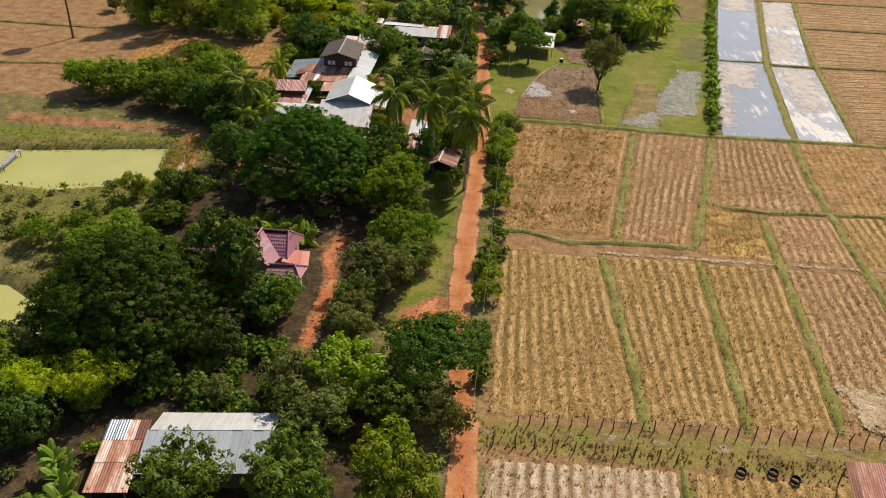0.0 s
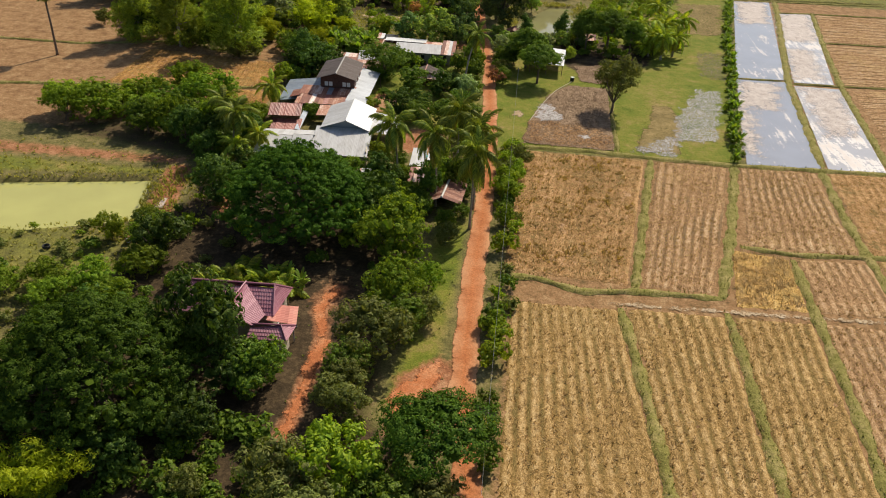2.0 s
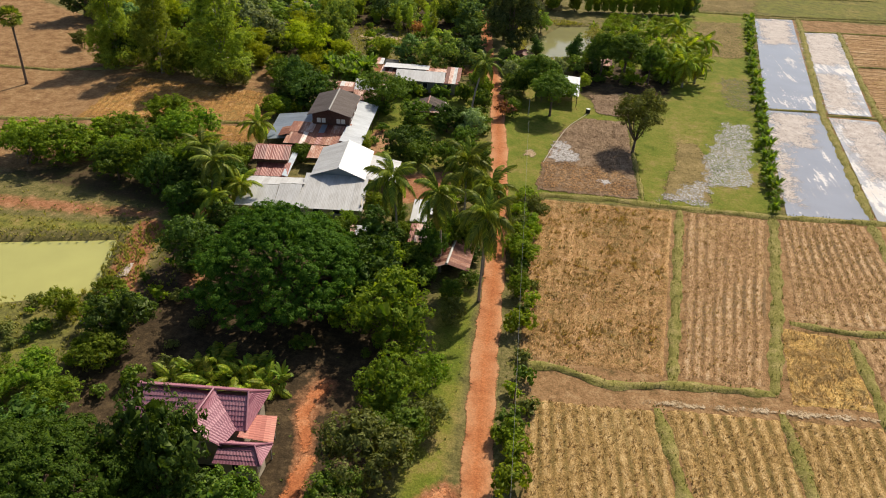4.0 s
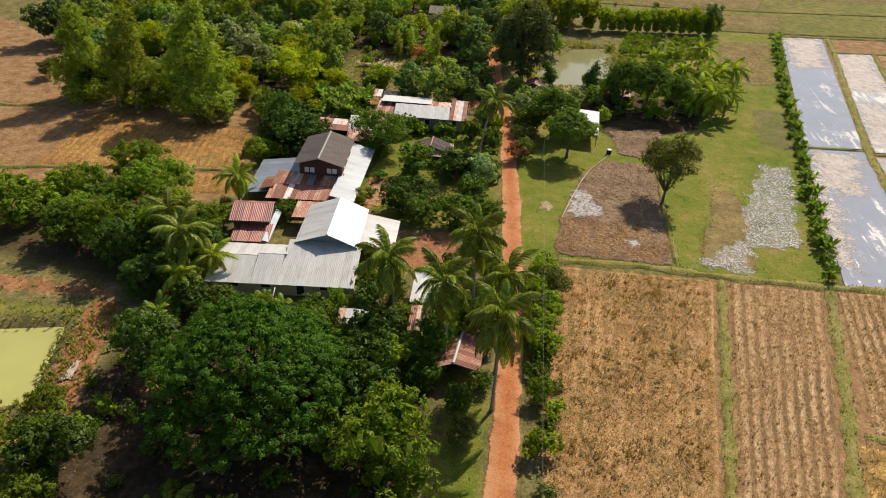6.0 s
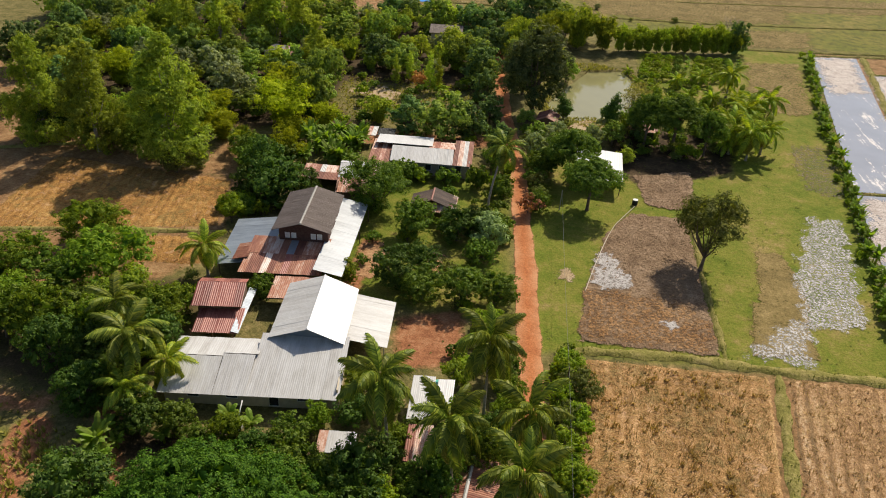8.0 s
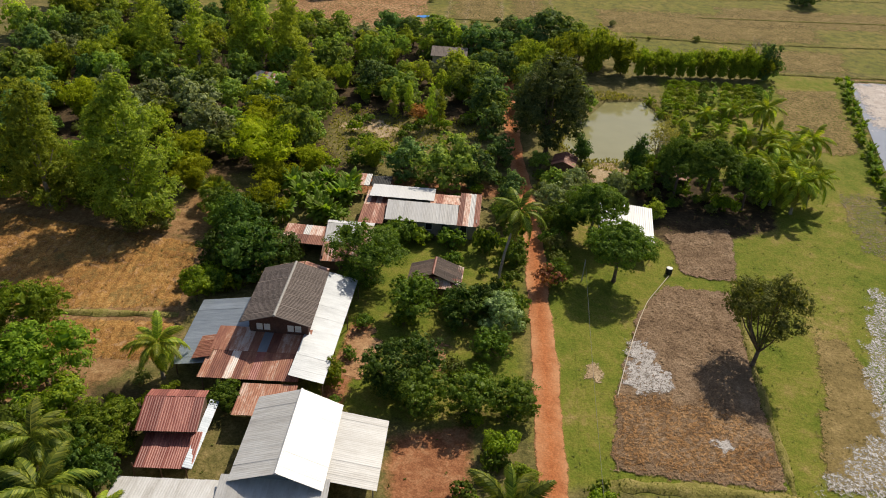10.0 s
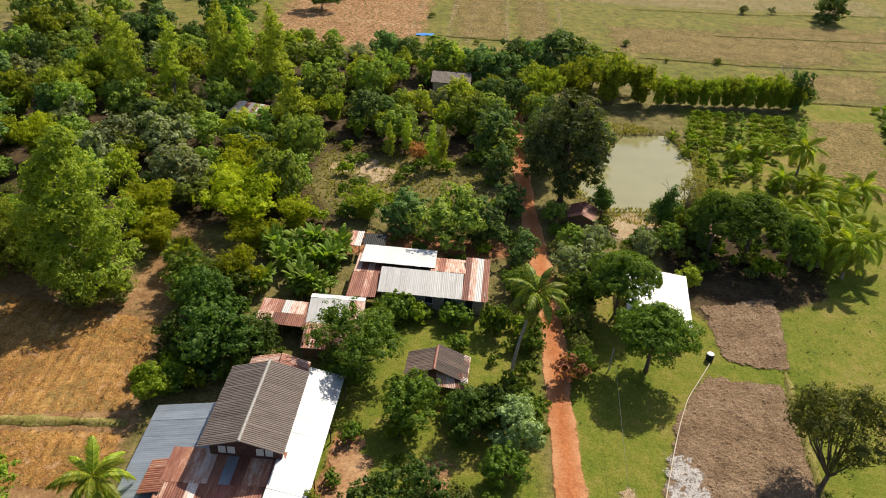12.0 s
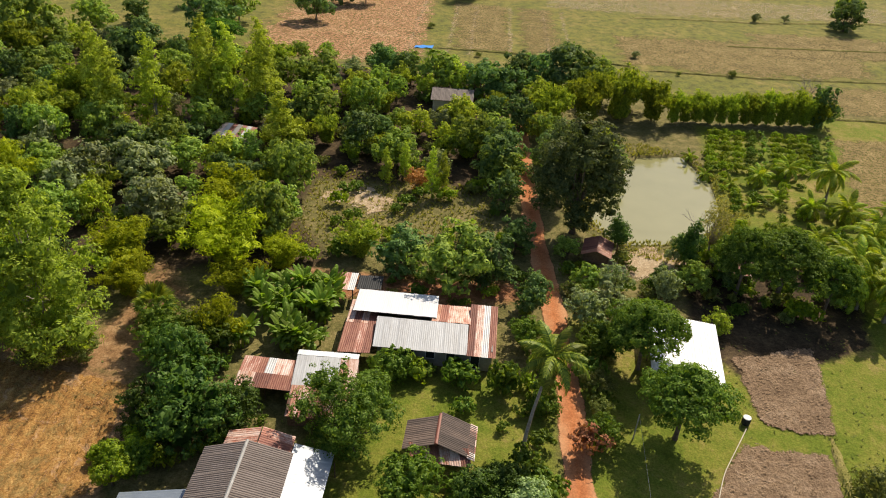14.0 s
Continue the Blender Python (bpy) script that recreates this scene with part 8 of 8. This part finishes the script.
# scattered trees beyond the woods
for key, x, y, r, hi in (("mango0", -70.5, 313.0, 5.4, 1.2), ("broad1", -64.5, 316.0, 4.2, 1.1), ("mango2", -37.6, 333.0, 5.6, 1.0), ("broad0", -46.0, 338.0, 4.6, 1.0), ("mango1", -103.0, 300.0, 5.0, 1.1), ("broad2", 73.0, 343.0, 4.0, 1.2), ("olive0", 46.0, 335.4, 1.6, 0.9), ("olive1", 55.0, 338.0, 1.4, 0.9), ("olive2", 8.0, 288.5, 1.2, 0.8)):
    pt(key, x, y, r, 4.5, hi)
pt("light1", -47.6, 147.6, 2.2, 4.3)
pt("olive0", -8.9, 77.2, 2.3, 4.2), pt("feather2", -9.0, 83.4, 2.3, 4.4), pt("olive1", -8.4, 94.5, 1.8, 4.2)
pt("mango1", -46.6, 160.4, 3.4, 4.5, 1.2), pt("broad2", -50.2, 163.4, 2.6, 4.5), pt("bamboo1", -46.0, 167.4, 3.2, 4.6, 1.1), pt("mango0", -47.4, 154.0, 2.8, 4.5, 1.1), pt("broad1", -46.2, 149.6, 1.8, 4.5)
pt("olive0", -5.6, 167.6, 1.8, 4.2), pt("olive1", -3.4, 181.4, 2.5, 4.2), pt("broad0", -6.4, 185.6, 2.2, 4.5)
# dense growth along the road past the village, round the pond and the far clumps
for key, x, y, r, hi in (("mango2", -13.6, 256.0, 5.0, 1.0), ("broad1", -1.6, 254.0, 4.4, 1.05), ("mango0", -19.0, 258.0, 4.6, 1.0), ("light1", -14.0, 246.5, 3.6, 1.0), ("mango1", 3.6, 253.0, 3.6, 1.0), ("broad0", -12.6, 230.5, 3.2, 1.0),
                         ("mango2", -12.0, 221.0, 3.4, 1.0), ("light2", -3.2, 229.5, 2.8, 1.0), ("broad2", -1.2, 221.0, 3.0, 1.0), ("mango0", -12.6, 200.5, 3.0, 1.0), ("olive2", -12.4, 191.5, 2.8, 1.0), ("light0", -10.8, 182.0, 2.2, 1.1), ("broad1", -13.4, 173.5, 2.2, 1.0),
                         ("olive0", 3.4, 186.6, 2.2, 1.1), ("broad0", 7.0, 188.8, 2.4, 1.0), ("mango1", 12.0, 192.0, 2.8, 1.0), ("light1", 8.6, 181.0, 1.8, 1.0), ("olive1", 6.2, 196.0, 2.2, 1.2)):
    if line_sd(np.array([x]), np.array([y]), ROAD)[0] > 2.2:
        pt(key, x, y, r, 4.5, hi)
# trees that close over the road between the sheds and the pond
for key, x, y, r, hi in (("mango1", -13.4, 180.4, 2.8, 1.1), ("mango2", -15.6, 193.0, 3.0, 1.1), ("broad0", -6.0, 173.6, 2.4, 1.1), ("light1", -11.2, 170.6, 1.7, 1.2), ("broad2", -5.2, 160.4, 2.0, 1.0), ("mango0", -17.8, 205.0, 3.2, 1.1), ("broad1", -11.8, 218.6, 3.0, 1.1), ("mango1", -19.2, 221.0, 3.4, 1.1), ("light2", -13.2, 232.0, 2.8, 1.1), ("broad0", -10.6, 163.4, 1.5, 1.0), ("mango2", -3.6, 174.6, 2.4, 1.1), ("broad1", -8.6, 193.4, 2.0, 1.0)):
    pt(key, x, y, r, 4.5, hi)
# small trees that half hide and shade the rusty gable shed
for key, x, y, r, hi in (("mango0", -12.6, 105.6, 2.3, 1.6), ("broad1", -8.6, 109.2, 2.2, 1.5), ("feather0", -11.6, 108.4, 2.0, 1.7), ("broad0", -12.8, 102.2, 1.7, 1.1)):
    pt(key, x, y, r, 4.5, hi)
# dark shrubs round the rusty shed and the washhouse
for key, x, y, r in (("mango1", -13.0, 108.4, 1.5), ("mango2", -7.4, 108.2, 1.4), ("broad0", -7.2, 102.4, 1.4), ("mango0", -13.4, 101.6, 1.6), ("broad2", -15.6, 107.2, 1.5), ("mango1", -7.6, 111.6, 1.4), ("broad1", -15.8, 112.8, 1.5)):
    pt(key, x, y, r, 4.5, 0.9)
# shrubs round the houses
for x0, x1, y0, y1, n in ((-50, -44, 148, 176, 16), (-46, -36, 152, 158, 6), (-14, -8.5, 104, 136, 18), (-27.5, -11, 133, 153, 16), (-33, -25, 178, 190, 10), (-22, -12, 176, 190, 12), (-49, -43, 108, 134, 18), (-24, -13, 98, 107, 14), (-3.2, -0.6, 100, 130, 16), (-9, -3, 180, 192, 8), (-30, -24, 106, 111, 8)):
    for _ in range(n):
        x, y = rp.uniform(x0, x1), rp.uniform(y0, y1)
        if line_sd(np.array([x]), np.array([y]), ROAD)[0] > 1.9 and not (-24.5 < x < -16 and 152.5 < y < 160):
            pt(("bush%d" if rp.rand() < 0.8 else "scrub%d") % rp.randint(3), x, y, rp.uniform(0.5, 1.3), 1.6, rp.uniform(0.9, 1.4))
for _ in range(40):
    undergrowth(("bush%d" if rp.rand() < 0.6 else "scrub%d") % rp.randint(3), rp.uniform(10, 29), rp.uniform(185, 198), rp.uniform(0.8, 1.7))
for _ in range(60):
    undergrowth(("bush2", "scrub0", "bush0")[rp.randint(3)], rp.uniform(15, 36), rp.uniform(199, 227), rp.uniform(0.5, 1.2))
for _ in range(46):
    undergrowth("bush%d" % rp.randint(2), rp.uniform(-45, -19), rp.uniform(47, 58), rp.uniform(0.8, 1.8))
pt("mango2", -26.5, 56.5, 2.8, 4.5), pt("mango0", -31.5, 51.5, 2.6, 4.5)
# undergrowth
for k in range(520):
    x, y = rp.uniform(-125, 36), rp.uniform(176, 262)
    P1, P2 = np.array([x]), np.array([y])
    if (poly_sd(P1, P2, WOOD)[0] < 2 or (-24 < x < 10 and 184 < y < 200)) and poly_sd(P1, P2, POND_R)[0] > 1 and line_sd(P1, P2, ROAD)[0] > 2.6:
        undergrowth(("bush%d" if rp.rand() < 0.55 else "scrub%d") % rp.randint(3), x, y, rp.uniform(0.7, 1.7))
for k in range(170):
    x, y = rp.uniform(-46, 2), rp.uniform(34, 104)
    P1, P2 = np.array([x]), np.array([y])
    if line_sd(P1, P2, ROAD)[0] > 2.8 and line_sd(P1, P2, DRIVE)[0] > 2.0 and not (-36 < x < -19 and 65 < y < 79) and not (-31 < x < -15 and 36 < y < 48) and not (-12 < x < -3 and 62 < y < 104):
        undergrowth(("bush%d" if rp.rand() < 0.7 else "scrub%d") % rp.randint(3), x, y, rp.uniform(0.6, 1.4))
for k in range(14):
    x, y = rp.uniform(-170, 120), rp.uniform(262, 380)
    if rp.rand() < 0.7:
        undergrowth("scrub%d" % rp.randint(3), x, y, rp.uniform(0.5, 1.2))
ug_v, ug_f, ug_m, at = [], [], [], 0
ug_mats = [M["leaf_mid"], M["leaf_light"], M["leaf_olive"]]
shapes = {}
for key, x, y, q, turn, high in low:
    if key not in shapes:
        me = [c for c in TREES[key].children if c.name.startswith("crown")][0].data
        co = np.zeros(len(me.vertices) * 3, np.float32)
        me.vertices.foreach_get("co", co)
        # every other leaf, a little larger
        lf = co.reshape(-1, 4, 3)[::2]
        mid = lf.mean(1, keepdims=True)
        i = np.arange(len(lf))[:, None] * 4
        shapes[key] = (mid + (lf - mid) * 1.3).reshape(-1, 3), np.concatenate([i + [0, 1, 2], i + [0, 2, 3]]), ug_mats.index(me.materials[0])
    co, tri, mi = shapes[key]
    c, n = math.cos(turn), math.sin(turn)
    ug_v.append(np.stack([x + q * (co[:, 0] * c - co[:, 1] * n), y + q * (co[:, 0] * n + co[:, 1] * c), q * high * co[:, 2]], 1))
    ug_f.append(tri + at)
    ug_m.append(np.full(len(tri), mi, np.int32))
    at += len(co)
ug = fast_mesh("undergrowth", np.concatenate(ug_v), np.concatenate(ug_f), ug_mats[0])
for m in ug_mats[1:]:
    ug.materials.append(m)
ug.polygons.foreach_set("material_index", np.concatenate(ug_m))
tagged(new("undergrowth", ug), "scattered low scrub and leafy undergrowth", "undergrowth", kind="stuff")


# ---- grass, small things ----
for k in range(3000):
    x, y = rt.uniform(-80, 40), rt.uniform(45, 262)
    P1, P2 = np.array([x]), np.array([y])
    if line_sd(P1, P2, ROAD)[0] < 1.7:
        continue
    if x > 0.5 and y < 131:
        continue
    if x > -7 and y > 128:
        continue
    if min(poly_sd(P1, P2, p)[0] for p in (POND_L, POND_S, POND_R)) < 0.6:
        continue
    tuft(x, y, -0.05, rt.uniform(0.08, 0.22), 0.2, 5)
for k in range(5200):
    x, y = rt.uniform(-8, 58), rt.uniform(130, 262)
    P1, P2 = np.array([x]), np.array([y])
    if line_sd(P1, P2, ROAD)[0] < 1.7 or x > np.interp(y, [132, 171, 212, 257], [37.0, 43.2, 50.0, 59.0]) or poly_sd(P1, P2, POND_R)[0] < 0.6 or (0 < x < 17 and y < 164) or lumpy(P1, P2, 7, 4)[0] < rt.uniform(-0.6, 0.5):
        continue
    tuft(x, y, -0.05, rt.uniform(0.06, 0.18), 0.2, 4)
tagged(new("grass", mesh_of("grass", tuft_v, tuft_f, M["leaf_grass"])), "scattered grass tufts on bunds and lawns", "grass", kind="stuff")

reed_v, reed_f = [], []
for k in range(5200):
    x, y = rt.uniform(-82, -42), rt.uniform(66, 113)
    P1, P2 = np.array([x]), np.array([y])
    d = min(poly_sd(P1, P2, p)[0] for p in (POND_L, POND_S))
    if d < 0.1 or rt.rand() > (1.0 if d < 2.2 else 0.5) or (y > 106 and rt.rand() < 0.75):
        continue
    tuft(x, y, -0.1, rt.uniform(0.18, 0.5), rt.uniform(0.15, 0.32), 6, (reed_v, reed_f))
for k in range(330):
    x, y = rt.normal(-49.6, 1.8), rt.uniform(86, 108)
    if min(poly_sd(np.array([x]), np.array([y]), p)[0] for p in (POND_L, POND_S)) > 0.15 and x < -45.5:
        tuft(x, y, -0.1, rt.uniform(0.3, 0.8), rt.uniform(0.2, 0.4), 7, (reed_v, reed_f))
for k in range(2400):
    a = rt.uniform(0, 6.283)
    x, y = 4.5 + math.cos(a) * rt.uniform(9, 15), 215.5 + math.sin(a) * rt.uniform(14.5, 20)
    if poly_sd(np.array([x]), np.array([y]), POND_R)[0] > 0.1:
        tuft(x, y, -0.1, rt.uniform(0.2, 0.6), rt.uniform(0.2, 0.35), 5, (reed_v, reed_f))
for k in range(1800):
    x, y = rt.uniform(-47, -19), rt.uniform(188, 212)
    tuft(x, y, -0.08, rt.uniform(0.2, 0.5), rt.uniform(0.2, 0.35), 5, (reed_v, reed_f))
tagged(new("bank_grass", mesh_of("bank_grass", reed_v, reed_f, M["leaf_reed"])), "tall yellowing grass on the pond banks", "grass", kind="stuff")

# fence along the farm track
f1 = thing("fence", "rough wooden fence posts with sagging wire along the track", "fence")
f2 = thing("fence", "rough wooden fence posts along the pale paddy", "fence")
for fen, ends, n in ((f1, ((4.2, 52.6), (48, 57.2)), 34), (f2, ((2.2, 49.6), (19.0, 50.6)), 10)):
    tops = []
    for k in range(n):
        u = k / (n - 1)
        x, y = ends[0][0] + (ends[1][0] - ends[0][0]) * u + rt.uniform(-0.2, 0.2), ends[0][1] + (ends[1][1] - ends[0][1]) * u + rt.uniform(-0.12, 0.12)
        hgt, lx, ly = rt.uniform(1.0, 1.45), rt.uniform(-0.12, 0.12), rt.uniform(-0.1, 0.1)
        part("post", mesh_of("post", *tube_data([(x, y, -0.1), (x + lx * 0.5, y + ly * 0.5, hgt * 0.5), (x + lx, y + ly, hgt)], [0.07, 0.06, 0.05], 6), M["wood"]), fen)
        tops.append((x + lx * 0.7, y + ly * 0.7, hgt * 0.7))
    part("wire", mesh_of("wire", *tube_data(tops, [0.008] * len(tops), 3), M["wire"]), fen)


def ring(x, y):
    """A cut tyre trough: thick round wall, hollow inside."""
    t = thing("trough", "round black rubber trough with pale dry bottom", "trough", (x, y, 0.04), group="troughs by the track")
    V, F = [], []
    prof = ((0.40, 0.0), (0.46, 0.12), (0.47, 0.34), (0.43, 0.42), (0.38, 0.4), (0.36, 0.1))
    for k in range(16):
        a = k * math.pi / 8
        for r, z in prof:
            V.append((r * math.cos(a), r * math.sin(a), z))
    for k in range(16):
        for j in range(len(prof) - 1):
            a, b = k * 6 + j, ((k + 1) % 16) * 6 + j
            F.append((a, b, b + 1, a + 1))
    part("wall", mesh_of("wall", V, F, M["black"], True), t)
    part("bottom", mesh_of("bottom", [(0.36 * math.cos(k * math.pi / 8), 0.36 * math.sin(k * math.pi / 8), 0.11) for k in range(16)], [tuple(range(16))], M["white_patch"]), t)


for x, y in ((24.5, 50.0), (27.4, 50.4), (29.2, 49.9), (-57.0, 82.7)):
    ring(x, y)
# toppled water jar on the pond bank
t = thing("water_jar", "big toppled clay water jar with a pale rim on the bank", "jar")
prof = ((0.0, 0.0), (0.26, 0.02), (0.42, 0.28), (0.47, 0.55), (0.4, 0.82), (0.27, 0.95))
V = [(r * math.cos(k * math.pi / 8), r * math.sin(k * math.pi / 8), z) for k in range(16) for r, z in prof]
F = [(k * 6 + j, (k + 1) % 16 * 6 + j, (k + 1) % 16 * 6 + j + 1, k * 6 + j + 1) for k in range(16) for j in range(5)]
lie = pose(-48.2, 86.6, 0.4, 78, 0, 25)
part("body", mesh_of("body", V, F, M["clay"], True), t, "orange-brown clay body", lie)
V = [(r * math.cos(k * math.pi / 8), r * math.sin(k * math.pi / 8), z) for k in range(16) for r, z in ((0.27, 0.93), (0.33, 0.97), (0.32, 1.02), (0.24, 1.0))]
F = [(k * 4 + j, (k + 1) % 16 * 4 + j, (k + 1) % 16 * 4 + (j + 1) % 4, k * 4 + (j + 1) % 4) for k in range(16) for j in range(4)]
part("rim", mesh_of("rim", V, F, M["white_paint"], True), t, "pale rim", lie)
# septic tank with its vent pipe before the white house
t = thing("septic_tank", "round white concrete tank with a leaning vent pipe", "tank", (-32.6, 110.9, 0))
part("ring", mesh_of("ring", *tube_data([(0, 0, -0.1), (0, 0, 0.2), (0, 0, 0.5), (0, 0, 0.56)], [0.62, 0.62, 0.62, 0.56], 18), M["white_paint"], False), t)
part("lid", mesh_of("lid", *tube_data([(0, 0, 0.56), (0, 0, 0.6), (0, 0, 0.64)], [0.42, 0.42, 0.36], 14), M["concrete"]), t, "grey concrete lid")
part("pipe", mesh_of("pipe", *tube_data([(0.1, 0.1, 0.6), (0.15, 0.7, 1.3), (0.2, 1.5, 2.1)], [0.06, 0.06, 0.06], 8), M["white_paint"], True), t, "white plastic vent pipe")
# water tank, hose and small litter near the soil plots
t = thing("water_drum", "white plastic water drum on the grass", "drum", (9.3, 166.3, 0))
part("drum", mesh_of("drum", *tube_data([(0, 0, 0), (0, 0, 0.05), (0, 0, 0.4), (0, 0, 0.75), (0, 0, 0.8)], [0.38, 0.42, 0.43, 0.42, 0.38], 16), M["black"], True), t)
part("lid", mesh_of("lid", *tube_data([(0, 0, 0.8), (0, 0, 0.84), (0, 0, 0.87)], [0.4, 0.4, 0.3], 16), M["white_paint"]), t, "white lid")
X, N = walk_line([(9.2, 165.4), (8.4, 163.8), (5.9, 159.0), (4.6, 155), (3.5, 150.9), (2.3, 146), (1.2, 141)], 0.6)
t = thing("hose", "pale hose snaking along the soil plot", "hose", me=mesh_of("hose", *tube_data([(x, y, 0.16) for x, y in X], [0.05] * len(X), 5), M["rope"]))
t = thing("utility_pole", "short wooden pole holding a sagging wire", "pole", (-2.2, 162.0, 0))
part("pole", mesh_of("pole", *tube_data([(0, 0, -0.2), (0.02, 0, 1.5), (0.03, 0, 3.2)], [0.08, 0.07, 0.06], 7), M["concrete"]), t)
w = []
for k in range(41):
    u = k / 40
    w.append((0.03 + 2.4 * u, -122 * u, 3.1 + 1.3 * u - 0.9 * math.sin(math.pi * ((u * 3) % 1.0)) * 0.6))
part("wire", mesh_of("wire", *tube_data(w, [0.016] * len(w), 3), M["wire"]), t)
for x, y in ((-1.4, 121.3), (-0.6, 80.7), (0.2, 40.2)):
    t = thing("utility_pole", "short wooden pole holding a sagging wire", "pole", (x, y, 0))
    part("pole", mesh_of("pole", *tube_data([(0, 0, -0.2), (0, 0, 1.8), (0, 0, 3.9)], [0.08, 0.07, 0.06], 7), M["wood"]), t)
t = thing("tarpaulin", "bright blue tarpaulin spread on the far field", "tarpaulin")
tv = [(-44.3 + 4.2 * i / 6, 279.2 + 0.35 * i / 6 * 3 + 2.0 * j / 4, 0.12 + 0.12 * math.sin(i * 1.9 + j * 2.3)) for j in range(5) for i in range(7)]
part("sheet", mesh_of("sheet", tv, [(j * 7 + i, j * 7 + i + 1, (j + 1) * 7 + i + 1, (j + 1) * 7 + i) for j in range(4) for i in range(6)], M["blue"], True), t)
t = thing("tarpaulin", "small teal plastic sheet in the yard", "tarpaulin")
tv = [(-15.6 + 1.8 * i / 4, 119.6 + 1.2 * j / 4, 0.5 + 0.12 * math.sin(i * 2.1 + j * 1.7)) for j in range(5) for i in range(5)]
part("sheet", mesh_of("sheet", tv, [(j * 5 + i, j * 5 + i + 1, (j + 1) * 5 + i + 1, (j + 1) * 5 + i) for j in range(4) for i in range(4)], M["teal"], True), t)
t = thing("jetty", "narrow grey wooden jetty over the pond edge", "jetty")
for k in range(9):
    u = k / 8
    x, y = -73.6 - 0.8 * u, 90.6 + 5.6 * u
    part("plank", mesh_of("plank", *box_data(x - 0.5, y, 0.05, x + 0.5, y + 0.55, 0.1), M["concrete"]), t)
for x, y in ((-74.0, 90.8), (-73.2, 90.9), (-74.6, 95.8), (-73.8, 95.9)):
    part("post", mesh_of("post", *tube_data([(x, y, -1.2), (x, y, -0.4), (x, y, 0.4)], [0.06, 0.06, 0.05], 6), M["wood"]), t)
t = thing("plank_pile", "weathered pale planks lying on the bank", "planks")
for k in range(3):
    part("plank", mesh_of("plank", *box_data(-0.22, -1.4, 0, 0.22, 1.4, 0.06), M["plank"] if k else M["wood"]), t, "", pose(-49.2 + 0.35 * k, 96.0 + 0.4 * k, 0.0 + 0.02 * k, 0, 0, -8 + 9 * k))
